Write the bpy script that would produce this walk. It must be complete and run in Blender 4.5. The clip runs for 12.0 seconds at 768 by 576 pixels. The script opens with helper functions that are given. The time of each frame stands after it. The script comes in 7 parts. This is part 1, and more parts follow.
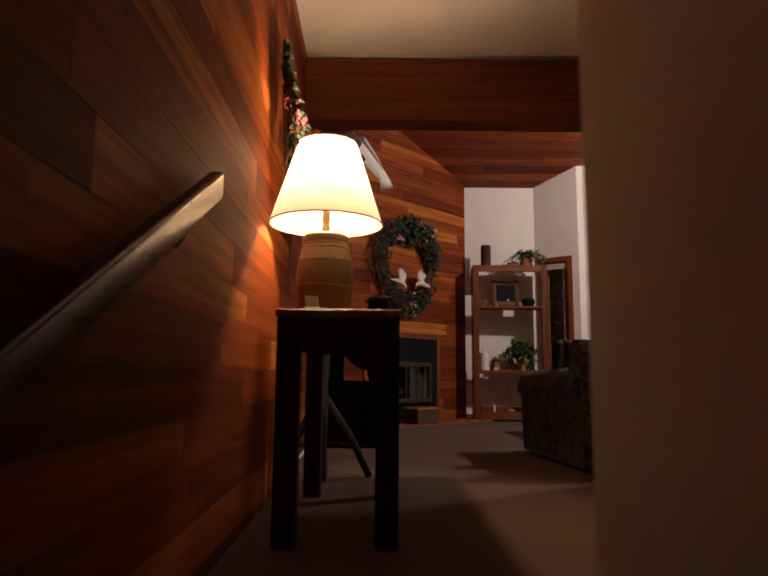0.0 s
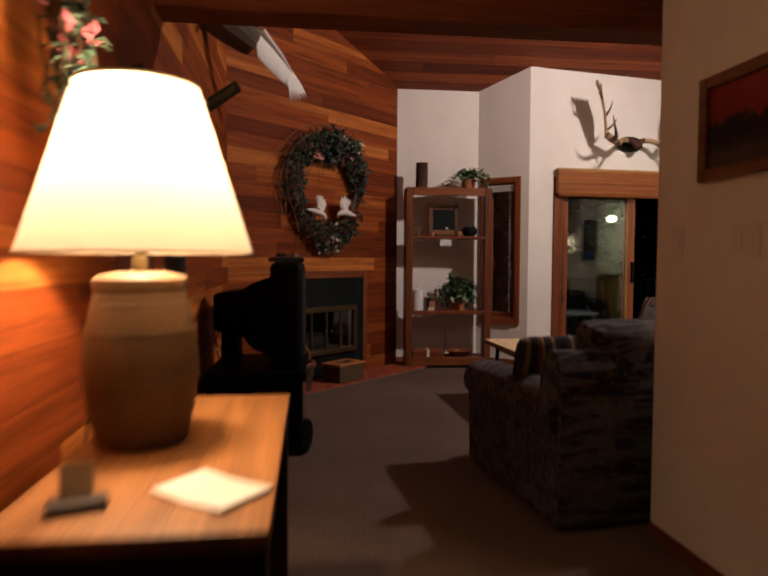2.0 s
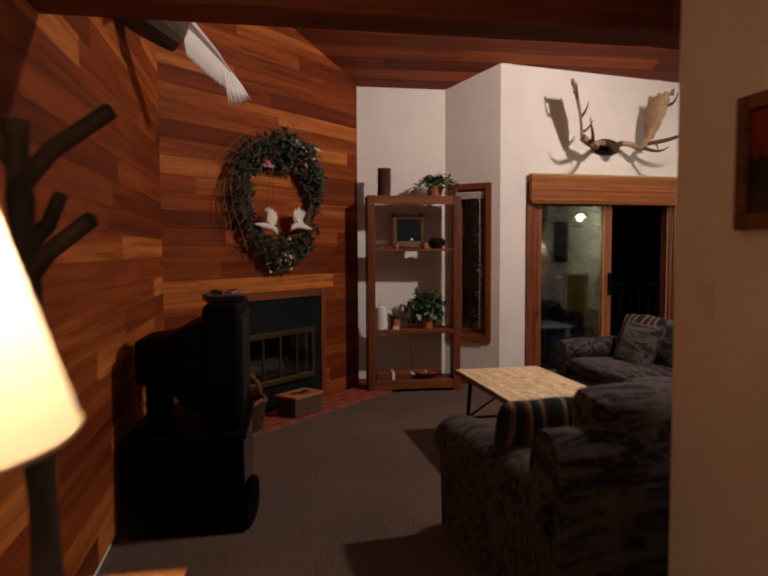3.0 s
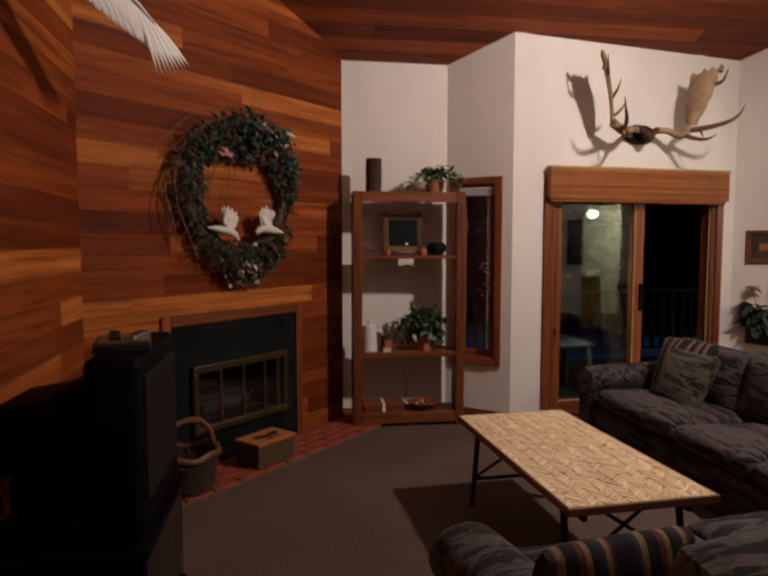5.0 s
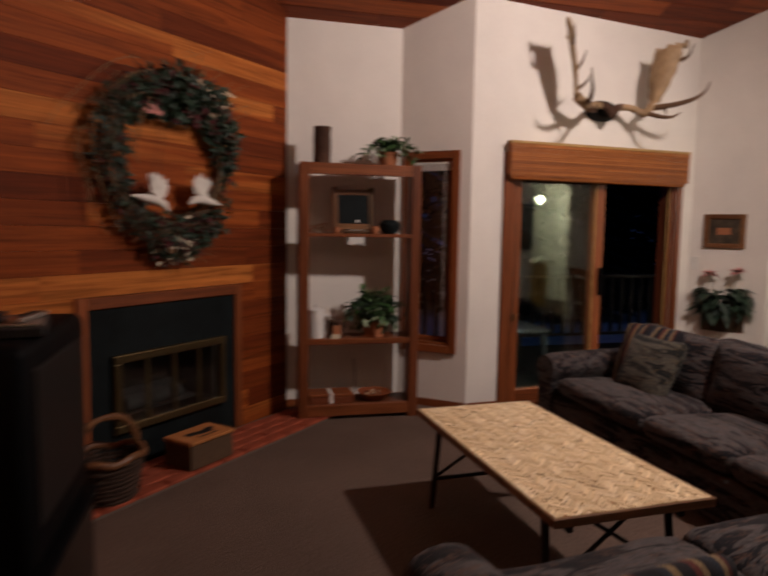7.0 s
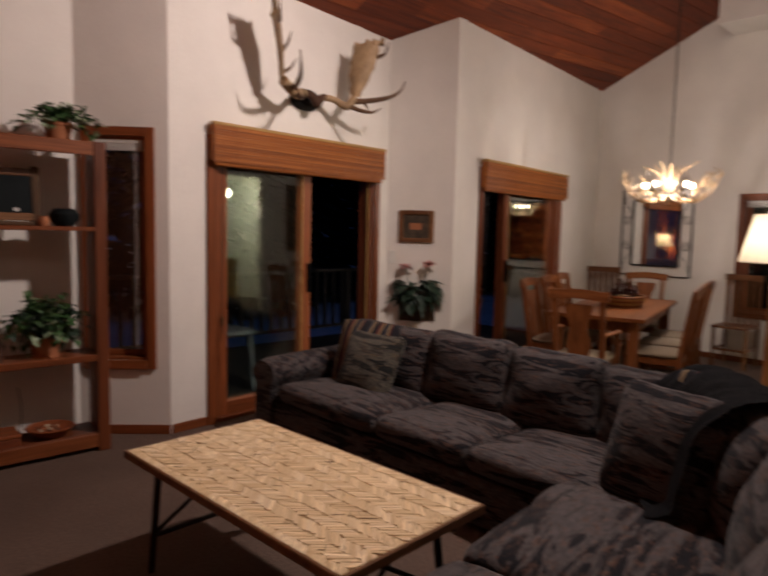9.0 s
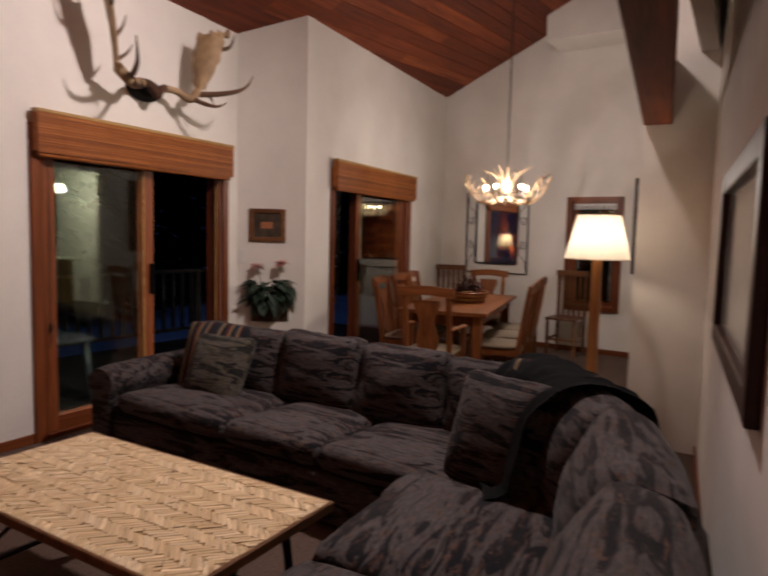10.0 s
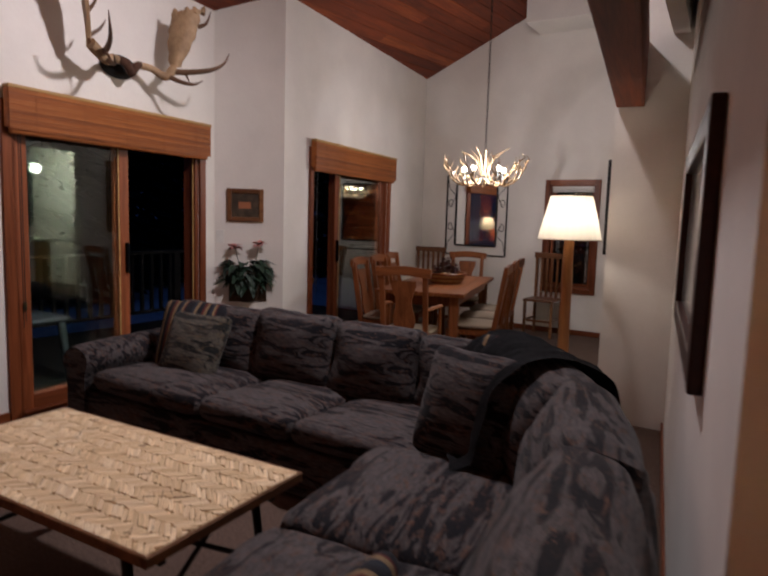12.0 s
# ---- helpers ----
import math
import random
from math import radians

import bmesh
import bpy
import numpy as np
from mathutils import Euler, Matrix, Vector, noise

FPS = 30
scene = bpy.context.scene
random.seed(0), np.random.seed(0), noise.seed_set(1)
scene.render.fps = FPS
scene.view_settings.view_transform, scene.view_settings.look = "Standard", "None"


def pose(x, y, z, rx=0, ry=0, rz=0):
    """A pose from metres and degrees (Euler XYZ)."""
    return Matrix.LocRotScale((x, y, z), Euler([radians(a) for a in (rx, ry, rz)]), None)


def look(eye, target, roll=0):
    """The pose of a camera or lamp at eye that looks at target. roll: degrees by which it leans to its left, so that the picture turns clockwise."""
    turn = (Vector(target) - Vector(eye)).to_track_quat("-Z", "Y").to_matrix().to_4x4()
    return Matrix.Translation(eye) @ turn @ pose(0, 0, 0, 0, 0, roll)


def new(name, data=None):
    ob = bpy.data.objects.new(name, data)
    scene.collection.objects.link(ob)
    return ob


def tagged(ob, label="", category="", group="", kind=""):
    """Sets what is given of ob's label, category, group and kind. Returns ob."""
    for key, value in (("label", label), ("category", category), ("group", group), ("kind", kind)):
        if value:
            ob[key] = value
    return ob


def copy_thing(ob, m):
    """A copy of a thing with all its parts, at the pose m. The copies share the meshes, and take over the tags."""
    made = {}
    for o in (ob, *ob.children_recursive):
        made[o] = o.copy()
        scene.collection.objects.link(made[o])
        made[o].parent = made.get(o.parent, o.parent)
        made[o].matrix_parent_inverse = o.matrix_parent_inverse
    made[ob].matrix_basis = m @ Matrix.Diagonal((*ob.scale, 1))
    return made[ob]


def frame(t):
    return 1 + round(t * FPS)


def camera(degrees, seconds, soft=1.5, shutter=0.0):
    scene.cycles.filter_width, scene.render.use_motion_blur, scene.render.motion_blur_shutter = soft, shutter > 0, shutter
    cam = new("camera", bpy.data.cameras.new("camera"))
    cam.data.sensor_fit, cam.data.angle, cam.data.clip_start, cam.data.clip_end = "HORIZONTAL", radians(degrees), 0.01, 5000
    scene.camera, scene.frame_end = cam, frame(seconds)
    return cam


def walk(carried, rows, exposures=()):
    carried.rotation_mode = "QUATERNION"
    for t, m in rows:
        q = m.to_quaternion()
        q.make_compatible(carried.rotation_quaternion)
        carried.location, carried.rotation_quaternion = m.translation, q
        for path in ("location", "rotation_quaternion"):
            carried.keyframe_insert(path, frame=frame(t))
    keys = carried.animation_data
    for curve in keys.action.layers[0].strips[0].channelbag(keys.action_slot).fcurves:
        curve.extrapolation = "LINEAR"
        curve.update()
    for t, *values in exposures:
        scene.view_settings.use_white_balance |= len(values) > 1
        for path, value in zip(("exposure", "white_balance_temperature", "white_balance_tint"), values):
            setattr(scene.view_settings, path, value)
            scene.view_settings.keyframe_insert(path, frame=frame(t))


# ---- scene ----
cam = camera(63.1, 12.0, soft=2.0, shutter=1.0)
PATH = [
    (0, (0.32, 0.038, 0.557), (0.306, 2.019, 0.832), 0.5),
    (0.5, (0.248, 0.365, 0.717), (0.273, 2.353, 0.931), 1.8),
    (1, (0.322, 0.626, 0.847), (0.415, 2.623, 0.912), 0.6),
    (1.5, (0.354, 0.889, 0.981), (0.518, 2.882, 0.975), 0.5),
    (2, (0.431, 1.226, 1.172), (0.647, 3.212, 1.081), 0.3),
    (2.5, (0.499, 1.498, 1.286), (0.707, 3.485, 1.2), 0.3),
    (3, (0.550, 1.805, 1.412), (0.874, 3.775, 1.291), -0.3),
    (3.2, (0.578, 1.946, 1.448), (0.884, 3.919, 1.320), -0.3),
    (4.8, (0.798, 2.773, 1.530), (1.090, 4.748, 1.412), 0.0),
    (5, (0.814, 2.817, 1.533), (1.136, 4.785, 1.387), 0.0),
    (5.5, (0.807, 2.873, 1.511), (1.166, 4.832, 1.328), 0.8),
    (6, (0.782, 2.884, 1.515), (1.144, 4.839, 1.305), 1.4),
    (6.5, (0.756, 2.974, 1.493), (1.186, 4.917, 1.296), 1.1),
    (7, (0.828, 3.223, 1.461), (1.331, 5.149, 1.274), 0.9),
    (7.2, (0.864, 3.337, 1.443), (1.488, 5.231, 1.289), 0.7),
    (8.8, (0.902, 3.797, 1.405), (2.214, 5.297, 1.244), 1.1),
    (9, (0.856, 3.781, 1.442), (2.233, 5.221, 1.26), 1.3),
    (9.5, (0.896, 3.784, 1.424), (2.407, 5.083, 1.251), 1.2),
    (10, (0.903, 3.76, 1.43), (2.569, 4.854, 1.26), 1.4),
    (10.5, (0.916, 3.754, 1.424), (2.608, 4.806, 1.25), 1.3),
    (11, (0.911, 3.751, 1.426), (2.601, 4.806, 1.244), 0.9),
    (11.5, (0.911, 3.749, 1.424), (2.594, 4.813, 1.241), 0.9),
    (12, (0.900, 3.690, 1.405), (2.590, 4.737, 1.185), 1.7),
]
walk(cam, [(t, look(eye, target, roll)) for t, eye, target, roll in PATH], exposures=[(0, 0.0, 6500, 10), (5, 0.0, 6450, 10), (9.5, 0.05, 6300, 11), (11, 0.0, 5750, 10), (12, 0.0, 5550, 9)])

# ---------- world and lamps ----------
world = bpy.data.worlds.new("night")
scene.world = world
world.use_nodes = True
world.node_tree.nodes["Background"].inputs[0].default_value = (0.02, 0.04, 0.12, 1)
world.node_tree.nodes["Background"].inputs[1].default_value = 0.28


def point_lamp(name, at, watts, colour, radius=0.04):
    d = bpy.data.lights.new(name, "POINT")
    d.energy, d.color, d.shadow_soft_size = watts, colour, radius
    o = new(name, d)
    o.location = at
    return o


point_lamp("table_lamp_bulb", (0.055, 2.62, 1.42), 43, (1.0, 0.66, 0.40), 0.035)
point_lamp("floor_lamp_bulb", (5.08, 4.845, 1.43), 2.5, (1.0, 0.80, 0.64), 0.035)
for cx, cy in ((6.72, 6.16), (7.02, 6.16), (6.86, 6.42)):
    point_lamp("chandelier_bulb", (cx, cy, 1.94), 13, (1.0, 0.85, 0.77), 0.010)
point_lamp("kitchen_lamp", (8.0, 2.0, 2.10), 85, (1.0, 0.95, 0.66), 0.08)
# a wide ceiling spotlight turned to the chimney corner
SPOT_AT, SPOT_TO = Vector((3.95, 5.1, 3.5)), Vector((1.05, 7.0, 1.4))
spot = bpy.data.lights.new("spotlight_lamp", "SPOT")
spot.energy, spot.color, spot.shadow_soft_size = 325, (1.0, 0.82, 0.74), 0.09
spot.spot_size, spot.spot_blend = math.radians(178), 0.78
o = new("spotlight_lamp", spot)
# added unseen fill copy, turned to the dining end and the short wall
FILL_AT, FILL_TO = Vector((4.25, 5.1, 3.5)), Vector((7.0, 6.6, 1.3))
fill_spot = spot.copy()
fill_spot.energy = 60
fill_spot.spot_size = math.radians(150)
t_ = new("spotlight_lamp", fill_spot)
t_.matrix_basis = Matrix.Translation(FILL_AT) @ (FILL_TO - FILL_AT).to_track_quat("-Z", "Y").to_matrix().to_4x4()
o.matrix_basis = Matrix.Translation(SPOT_AT) @ (SPOT_TO - SPOT_AT).to_track_quat("-Z", "Y").to_matrix().to_4x4()


# ---------- materials ----------
def material(name, base=(0.5, 0.5, 0.5), rough=0.6, metal=0.0):
    m = bpy.data.materials.new(name)
    m.use_nodes = True
    b = m.node_tree.nodes["Principled BSDF"]
    b.inputs["Base Color"].default_value = (*base, 1)
    b.inputs["Roughness"].default_value = rough
    b.inputs["Metallic"].default_value = metal
    b.inputs["Specular IOR Level"].default_value = 0.3
    return m


def add(m, kind, **values):
    n = m.node_tree.nodes.new(kind)
    for k, v in values.items():
        if k in n.inputs:
            n.inputs[k].default_value = v
    return n


def link(m, a, b):
    m.node_tree.links.new(a, b)


def ramp_of(m, source, stops):
    r = m.node_tree.nodes.new("ShaderNodeValToRGB")
    while len(r.color_ramp.elements) < len(stops):
        r.color_ramp.elements.new(0.5)
    for e, (p, c) in zip(r.color_ramp.elements, stops):
        e.position, e.color = p, (*c, 1)
    link(m, source, r.inputs[0])
    return r.outputs[0]


def mixed(m, factor, a, b, mode="MIX"):
    n = m.node_tree.nodes.new("ShaderNodeMix")
    n.data_type, n.blend_type = "RGBA", mode
    for sock, val in ((n.inputs[0], factor), (n.inputs[6], a), (n.inputs[7], b)):
        if isinstance(val, (int, float)):
            sock.default_value = val
        elif isinstance(val, tuple):
            sock.default_value = (*val, 1)
        else:
            link(m, val, sock)
    return n.outputs[2]


def coords(m, scale=(1, 1, 1), turn=(0, 0, 0)):
    t = m.node_tree.nodes.new("ShaderNodeTexCoord")
    p = m.node_tree.nodes.new("ShaderNodeMapping")
    p.inputs["Scale"].default_value = scale
    p.inputs["Rotation"].default_value = turn
    link(m, t.outputs["Object"], p.inputs[0])
    return p.outputs[0]


def noise_at(m, vec, scale, detail=4.0, rough=0.55, warp=0.0):
    n = m.node_tree.nodes.new("ShaderNodeTexNoise")
    n.inputs["Scale"].default_value = scale
    n.inputs["Detail"].default_value = detail
    n.inputs["Roughness"].default_value = rough
    n.inputs["Distortion"].default_value = warp
    link(m, vec, n.inputs["Vector"])
    return n.outputs["Fac"]


def bump(m, height, strength, dist=0.01):
    n = m.node_tree.nodes.new("ShaderNodeBump")
    n.inputs["Strength"].default_value = strength
    n.inputs["Distance"].default_value = dist
    link(m, height, n.inputs["Height"])
    link(m, n.outputs[0], m.node_tree.nodes["Principled BSDF"].inputs["Normal"])


def base(m, colour):
    link(m, colour, m.node_tree.nodes["Principled BSDF"].inputs["Base Color"])


def rough_from(m, fac, lo, hi):
    r = m.node_tree.nodes.new("ShaderNodeMapRange")
    r.inputs["To Min"].default_value, r.inputs["To Max"].default_value = lo, hi
    link(m, fac, r.inputs["Value"])
    link(m, r.outputs[0], m.node_tree.nodes["Principled BSDF"].inputs["Roughness"])


def wood(name, dark, mid, light, along="x", rough=0.45, vary="object", grain=1.0, contrast=1.0, drift=0.0):
    """Boards: a tone per piece, long streaks along the grain, fine pores."""
    m = material(name, mid, rough)
    long_, short = 1.2 * grain, 26 * grain
    sc = {"x": (long_, short, short), "y": (short, long_, short), "z": (short, short, long_)}[along]
    v = coords(m, sc)
    if vary == "object":
        rnd = m.node_tree.nodes.new("ShaderNodeObjectInfo").outputs["Random"]
    else:
        rnd = m.node_tree.nodes.new("ShaderNodeNewGeometry").outputs["Random Per Island"]
    shift = m.node_tree.nodes.new("ShaderNodeVectorMath")
    shift.operation = "ADD"
    scaled = m.node_tree.nodes.new("ShaderNodeMath")
    scaled.operation = "MULTIPLY"
    scaled.inputs[1].default_value = 37.0
    link(m, rnd, scaled.inputs[0])
    link(m, v, shift.inputs[0])
    link(m, scaled.outputs[0], shift.inputs[1])
    v = shift.outputs[0]
    if drift:
        slow = noise_at(m, v, 0.32, 2, 0.5, 0.8)
        dr = m.node_tree.nodes.new("ShaderNodeMapRange")
        dr.inputs["From Min"].default_value, dr.inputs["From Max"].default_value = 0.3, 0.7
        dr.inputs["To Min"].default_value, dr.inputs["To Max"].default_value = -drift, drift
        link(m, slow, dr.inputs["Value"])
        ad = m.node_tree.nodes.new("ShaderNodeMath")
        ad.operation = "ADD"
        link(m, rnd, ad.inputs[0])
        link(m, dr.outputs[0], ad.inputs[1])
        rnd = ad.outputs[0]
    tone = ramp_of(m, rnd, [(0.0, dark), (0.35, tuple(0.5 * (a + b) for a, b in zip(dark, mid))), (0.7, mid), (1.0, light)])
    streak = noise_at(m, v, 1.0, 5, 0.6, 0.6)
    band = ramp_of(m, streak, [(0.3, (0.55 / contrast, 0.5 / contrast, 0.46 / contrast)), (0.5, (0.9, 0.9, 0.9)), (0.72, (1.2, 1.2, 1.2))])
    pore = ramp_of(m, noise_at(m, v, 4.0, 3, 0.7), [(0.35, (0.82, 0.8, 0.78)), (0.6, (1, 1, 1))])
    base(m, mixed(m, 1.0, mixed(m, 1.0, tone, band, "MULTIPLY"), pore, "MULTIPLY"))
    rough_from(m, streak, rough - 0.08, rough + 0.12)
    bump(m, streak, 0.25, 0.002)
    return m


def speckled(name, a, b, scale=40, rough=0.8, strength=0.3, dist=0.003, patch=2.0, spread=0.12):
    """Two close tones in fine grain over soft large patches."""
    m = material(name, a, rough)
    v = coords(m)
    fine, large = noise_at(m, v, scale, 6, 0.65), noise_at(m, v, patch, 3)
    c = mixed(m, fine, a, b)
    base(m, mixed(m, 1.0, c, ramp_of(m, large, [(0.3, (1 - spread,) * 3), (0.7, (1 + spread,) * 3)]), "MULTIPLY"))
    bump(m, fine, strength, dist)
    rough_from(m, large, max(rough - 0.08, 0), min(rough + 0.08, 1))
    return m


CEDAR = wood("cedar_cladding", (0.145, 0.027, 0.006), (0.30, 0.068, 0.013), (0.54, 0.178, 0.038), "x", 0.62, drift=0.22, contrast=1.15)
CEDAR.node_tree.nodes["Principled BSDF"].inputs["Specular IOR Level"].default_value = 0.12
CEIL_WOOD = wood("cedar_ceiling", (0.13, 0.026, 0.009), (0.24, 0.054, 0.016), (0.36, 0.095, 0.026), "x", 0.6, vary="island", drift=0.15)
BEAM = wood("stained_beam", (0.17, 0.042, 0.013), (0.25, 0.066, 0.02), (0.32, 0.09, 0.028), "x", 0.7)
TRIM = wood("stained_trim", (0.17, 0.046, 0.015), (0.24, 0.07, 0.022), (0.31, 0.09, 0.03), "z", 0.4)
TRIM_H = wood("stained_trim_flat", (0.17, 0.046, 0.015), (0.24, 0.07, 0.022), (0.31, 0.09, 0.03), "x", 0.4)
PLASTER = speckled("painted_plaster", (0.74, 0.70, 0.65), (0.80, 0.77, 0.72), 38, 0.85, 0.5, 0.004, 2.2, 0.05)
CARPET = speckled("brown_carpet", (0.02, 0.012, 0.009), (0.235, 0.158, 0.122), 70, 0.97, 1.0, 0.014, 1.3, 0.16)
DARK = material("matt_black", (0.012, 0.012, 0.013), 0.5)


# ---------- mesh helpers ----------
def box(bm, x0, x1, y0, y1, z0, z1, m=None):
    vs = [bm.verts.new((x, y, z)) for z in (z0, z1) for x, y in ((x0, y0), (x1, y0), (x1, y1), (x0, y1))]
    for f in ((0, 3, 2, 1), (4, 5, 6, 7), (0, 1, 5, 4), (1, 2, 6, 5), (2, 3, 7, 6), (3, 0, 4, 7)):
        bm.faces.new([vs[i] for i in f])
    if m is not None:
        bmesh.ops.transform(bm, matrix=m, verts=vs)
    return vs


def soft_box(bm, x0, x1, y0, y1, z0, z1, r=0.005, seg=2, m=None):
    b = bmesh.new()
    box(b, x0, x1, y0, y1, z0, z1)
    r = min(r, 0.49 * min(abs(x1 - x0), abs(y1 - y0), abs(z1 - z0)))
    bmesh.ops.bevel(b, geom=b.edges[:], offset=r, segments=seg, profile=0.5, affect="EDGES")
    merge(bm, b, m)


def merge(bm, b, m=None):
    if m is not None:
        bmesh.ops.transform(b, matrix=m, verts=b.verts[:])
    me = bpy.data.meshes.new("tmp")
    b.to_mesh(me)
    b.free()
    bm.from_mesh(me)
    bpy.data.meshes.remove(me)


def lathe(bm, profile, n=32, m=None, ripple=0.0):
    """Turn (radius, z) pairs about z."""
    b = bmesh.new()
    rings = []
    for r, z in profile:
        rings.append([b.verts.new(((r + ripple * math.sin(7 * z * 30)) * math.cos(2 * math.pi * k / n), (r + ripple * math.sin(7 * z * 30)) * math.sin(2 * math.pi * k / n), z)) for k in range(n)])
    for a, c in zip(rings, rings[1:]):
        for k in range(n):
            b.faces.new((a[k], a[(k + 1) % n], c[(k + 1) % n], c[k]))
    if profile[0][0] > 1e-4:
        b.faces.new(rings[0][::-1])
    if profile[-1][0] > 1e-4:
        b.faces.new(rings[-1])
    bmesh.ops.remove_doubles(b, verts=b.verts[:], dist=1e-5)
    merge(bm, b, m)


def tube(bm, pts, radii, n=10, m=None, flat=1.0):
    """A tapered round bar through pts; flat < 1 squashes it."""
    b = bmesh.new()
    pts = [Vector(p) for p in pts]
    if not isinstance(radii, (list, tuple)):
        radii = [radii] * len(pts)
    rings = []
    up = Vector((0.13, 0.29, 0.95)).normalized()
    for i, p in enumerate(pts):
        d = (pts[min(i + 1, len(pts) - 1)] - pts[max(i - 1, 0)]).normalized()
        s = d.cross(up)
        if s.length < 0.05:
            s = d.cross(Vector((1, 0, 0)))
        s.normalize()
        u = s.cross(d).normalized()
        rings.append([b.verts.new(p + radii[i] * (s * math.cos(2 * math.pi * k / n) + flat * u * math.sin(2 * math.pi * k / n))) for k in range(n)])
    for a, c in zip(rings, rings[1:]):
        for k in range(n):
            b.faces.new((a[k], a[(k + 1) % n], c[(k + 1) % n], c[k]))
    b.faces.new(rings[0][::-1])
    b.faces.new(rings[-1])
    merge(bm, b, m)


def curve_pts(pts, n=8):
    """A smooth line through pts (Catmull-Rom)."""
    p = [Vector(q) for q in pts]
    p = [2 * p[0] - p[1]] + p + [2 * p[-1] - p[-2]]
    out = []
    for i in range(1, len(p) - 2):
        for k in range(n):
            t = k / n
            a, b, c, d = p[i - 1], p[i], p[i + 1], p[i + 2]
            out.append(0.5 * ((2 * b) + (c - a) * t + (2 * a - 5 * b + 4 * c - d) * t * t + (3 * b - a - 3 * c + d) * t ** 3))
    out.append(p[-2])
    return out


def mesh_of(name, bm, mat, smooth=False):
    me = bpy.data.meshes.new(name)
    bmesh.ops.recalc_face_normals(bm, faces=bm.faces[:])
    bm.to_mesh(me)
    bm.free()
    me.materials.append(mat)
    if smooth:
        me.polygons.foreach_set("use_smooth", [True] * len(me.polygons))
        me.set_sharp_from_angle(angle=radians(38))
    return me


def part(name, bm, mat, parent, label="", smooth=False, m=None):
    o = new(name, mesh_of(name, bm, mat, smooth))
    o.parent = parent
    if m is not None:
        o.matrix_basis = m
    if label:
        tagged(o, label=label)
    return o


def thing(name, label, category, m=None, group="", kind=""):
    o = new(name)
    o.empty_display_size = 0.1
    if m is not None:
        o.matrix_basis = m
    return tagged(o, label, category, group, kind)


def solid(name, bm, mat, label, category, smooth=False, m=None, group="", kind=""):
    o = new(name, mesh_of(name, bm, mat, smooth))
    if m is not None:
        o.matrix_basis = m
    return tagged(o, label, category, group, kind)


def bx(x0, x1, y0, y1, z0, z1, r=0.004, seg=1):
    b = bmesh.new()
    if r:
        soft_box(b, x0, x1, y0, y1, z0, z1, r, seg)
    else:
        box(b, x0, x1, y0, y1, z0, z1)
    return b


# ---------- plan ----------
# corners of the big room, in metres
L0, L1 = (-0.10, -1.6), (-0.32, 6.58)      # clad side wall
F1 = (1.32, 8.22)                          # far end of the clad chimney wall
A0, A1 = (1.30, 8.26), (2.27, 8.26)        # shelf niche
W0, W1 = (2.735, 7.862), (4.95, 8.04)        # wall with the wide glass door
E1 = (5.37, 7.58)                          # end of the short angled wall
D1 = (8.90, 8.03)                          # dining wall
H0 = (1.85, 3.71)                          # corner of the hall
M1 = (5.50, 4.24)                          # end of the wall with the framed glass
P1 = (5.50, 4.70)                          # end of the short wall


def ceil_z(x, y):
    return 3.08 + 0.45 * (8.26 - y) + 0.055 * max(0.0, x - 5.4)


def run(A, B):
    """The frame of a wall: x along A to B, y out of the room (to the left of A-B is the room's outside)."""
    a, b = Vector((*A, 0)), Vector((*B, 0))
    d = (b - a).normalized()
    return Matrix.Translation(a) @ Matrix(((d.x, -d.y, 0, 0), (d.y, d.x, 0, 0), (0, 0, 1, 0), (0, 0, 0, 1))), (b - a).length


def wall(name, A, B, top, mat=None, holes=(), thick=0.14, z0=0.0, label="", side=1):
    """A thick wall from A to B with openings (u0, u1, z0, z1) right through it. top: height, or None for up to the roof."""
    m, length = run(A, B)
    bm = bmesh.new()
    cuts = sorted({0.0, length, *[h[0] for h in holes], *[h[1] for h in holes]})
    y0, y1 = (0.0, thick) if side > 0 else (-thick, 0.0)

    def column(u0, u1, za, zb=None):
        vs = []
        for u in (u0, u1):
            for y in (y0, y1):
                w = m @ Vector((u, y, 0))
                hi = zb if zb is not None else (top if top is not None else ceil_z(w.x, w.y) + 0.05)
                vs.append((u, y, za, hi))
        lo = [bm.verts.new((u, y, za)) for u, y, _, _ in vs]
        up = [bm.verts.new((u, y, h)) for u, y, _, h in vs]
        for f in ((lo[0], lo[1], lo[3], lo[2]), (up[0], up[2], up[3], up[1]), (lo[0], lo[2], up[2], up[0]), (lo[1], up[1], up[3], lo[3]), (lo[0], up[0], up[1], lo[1]), (lo[2], lo[3], up[3], up[2])):
            bm.faces.new(f)

    for u0, u1 in zip(cuts, cuts[1:]):
        if u1 - u0 < 1e-4:
            continue
        inside = [h for h in holes if h[0] <= u0 + 1e-4 and h[1] >= u1 - 1e-4]
        if not inside:
            column(u0, u1, z0)
        for h in inside:
            if h[2] > z0 + 0.001:
                column(u0, u1, z0, h[2])
            column(u0, u1, h[3])
    bmesh.ops.remove_doubles(bm, verts=bm.verts[:], dist=1e-5)
    o = new(name, mesh_of(name, bm, mat or PLASTER))
    o.matrix_basis = m
    return tagged(o, label or "cream painted textured plaster wall", "wall", kind="structure")


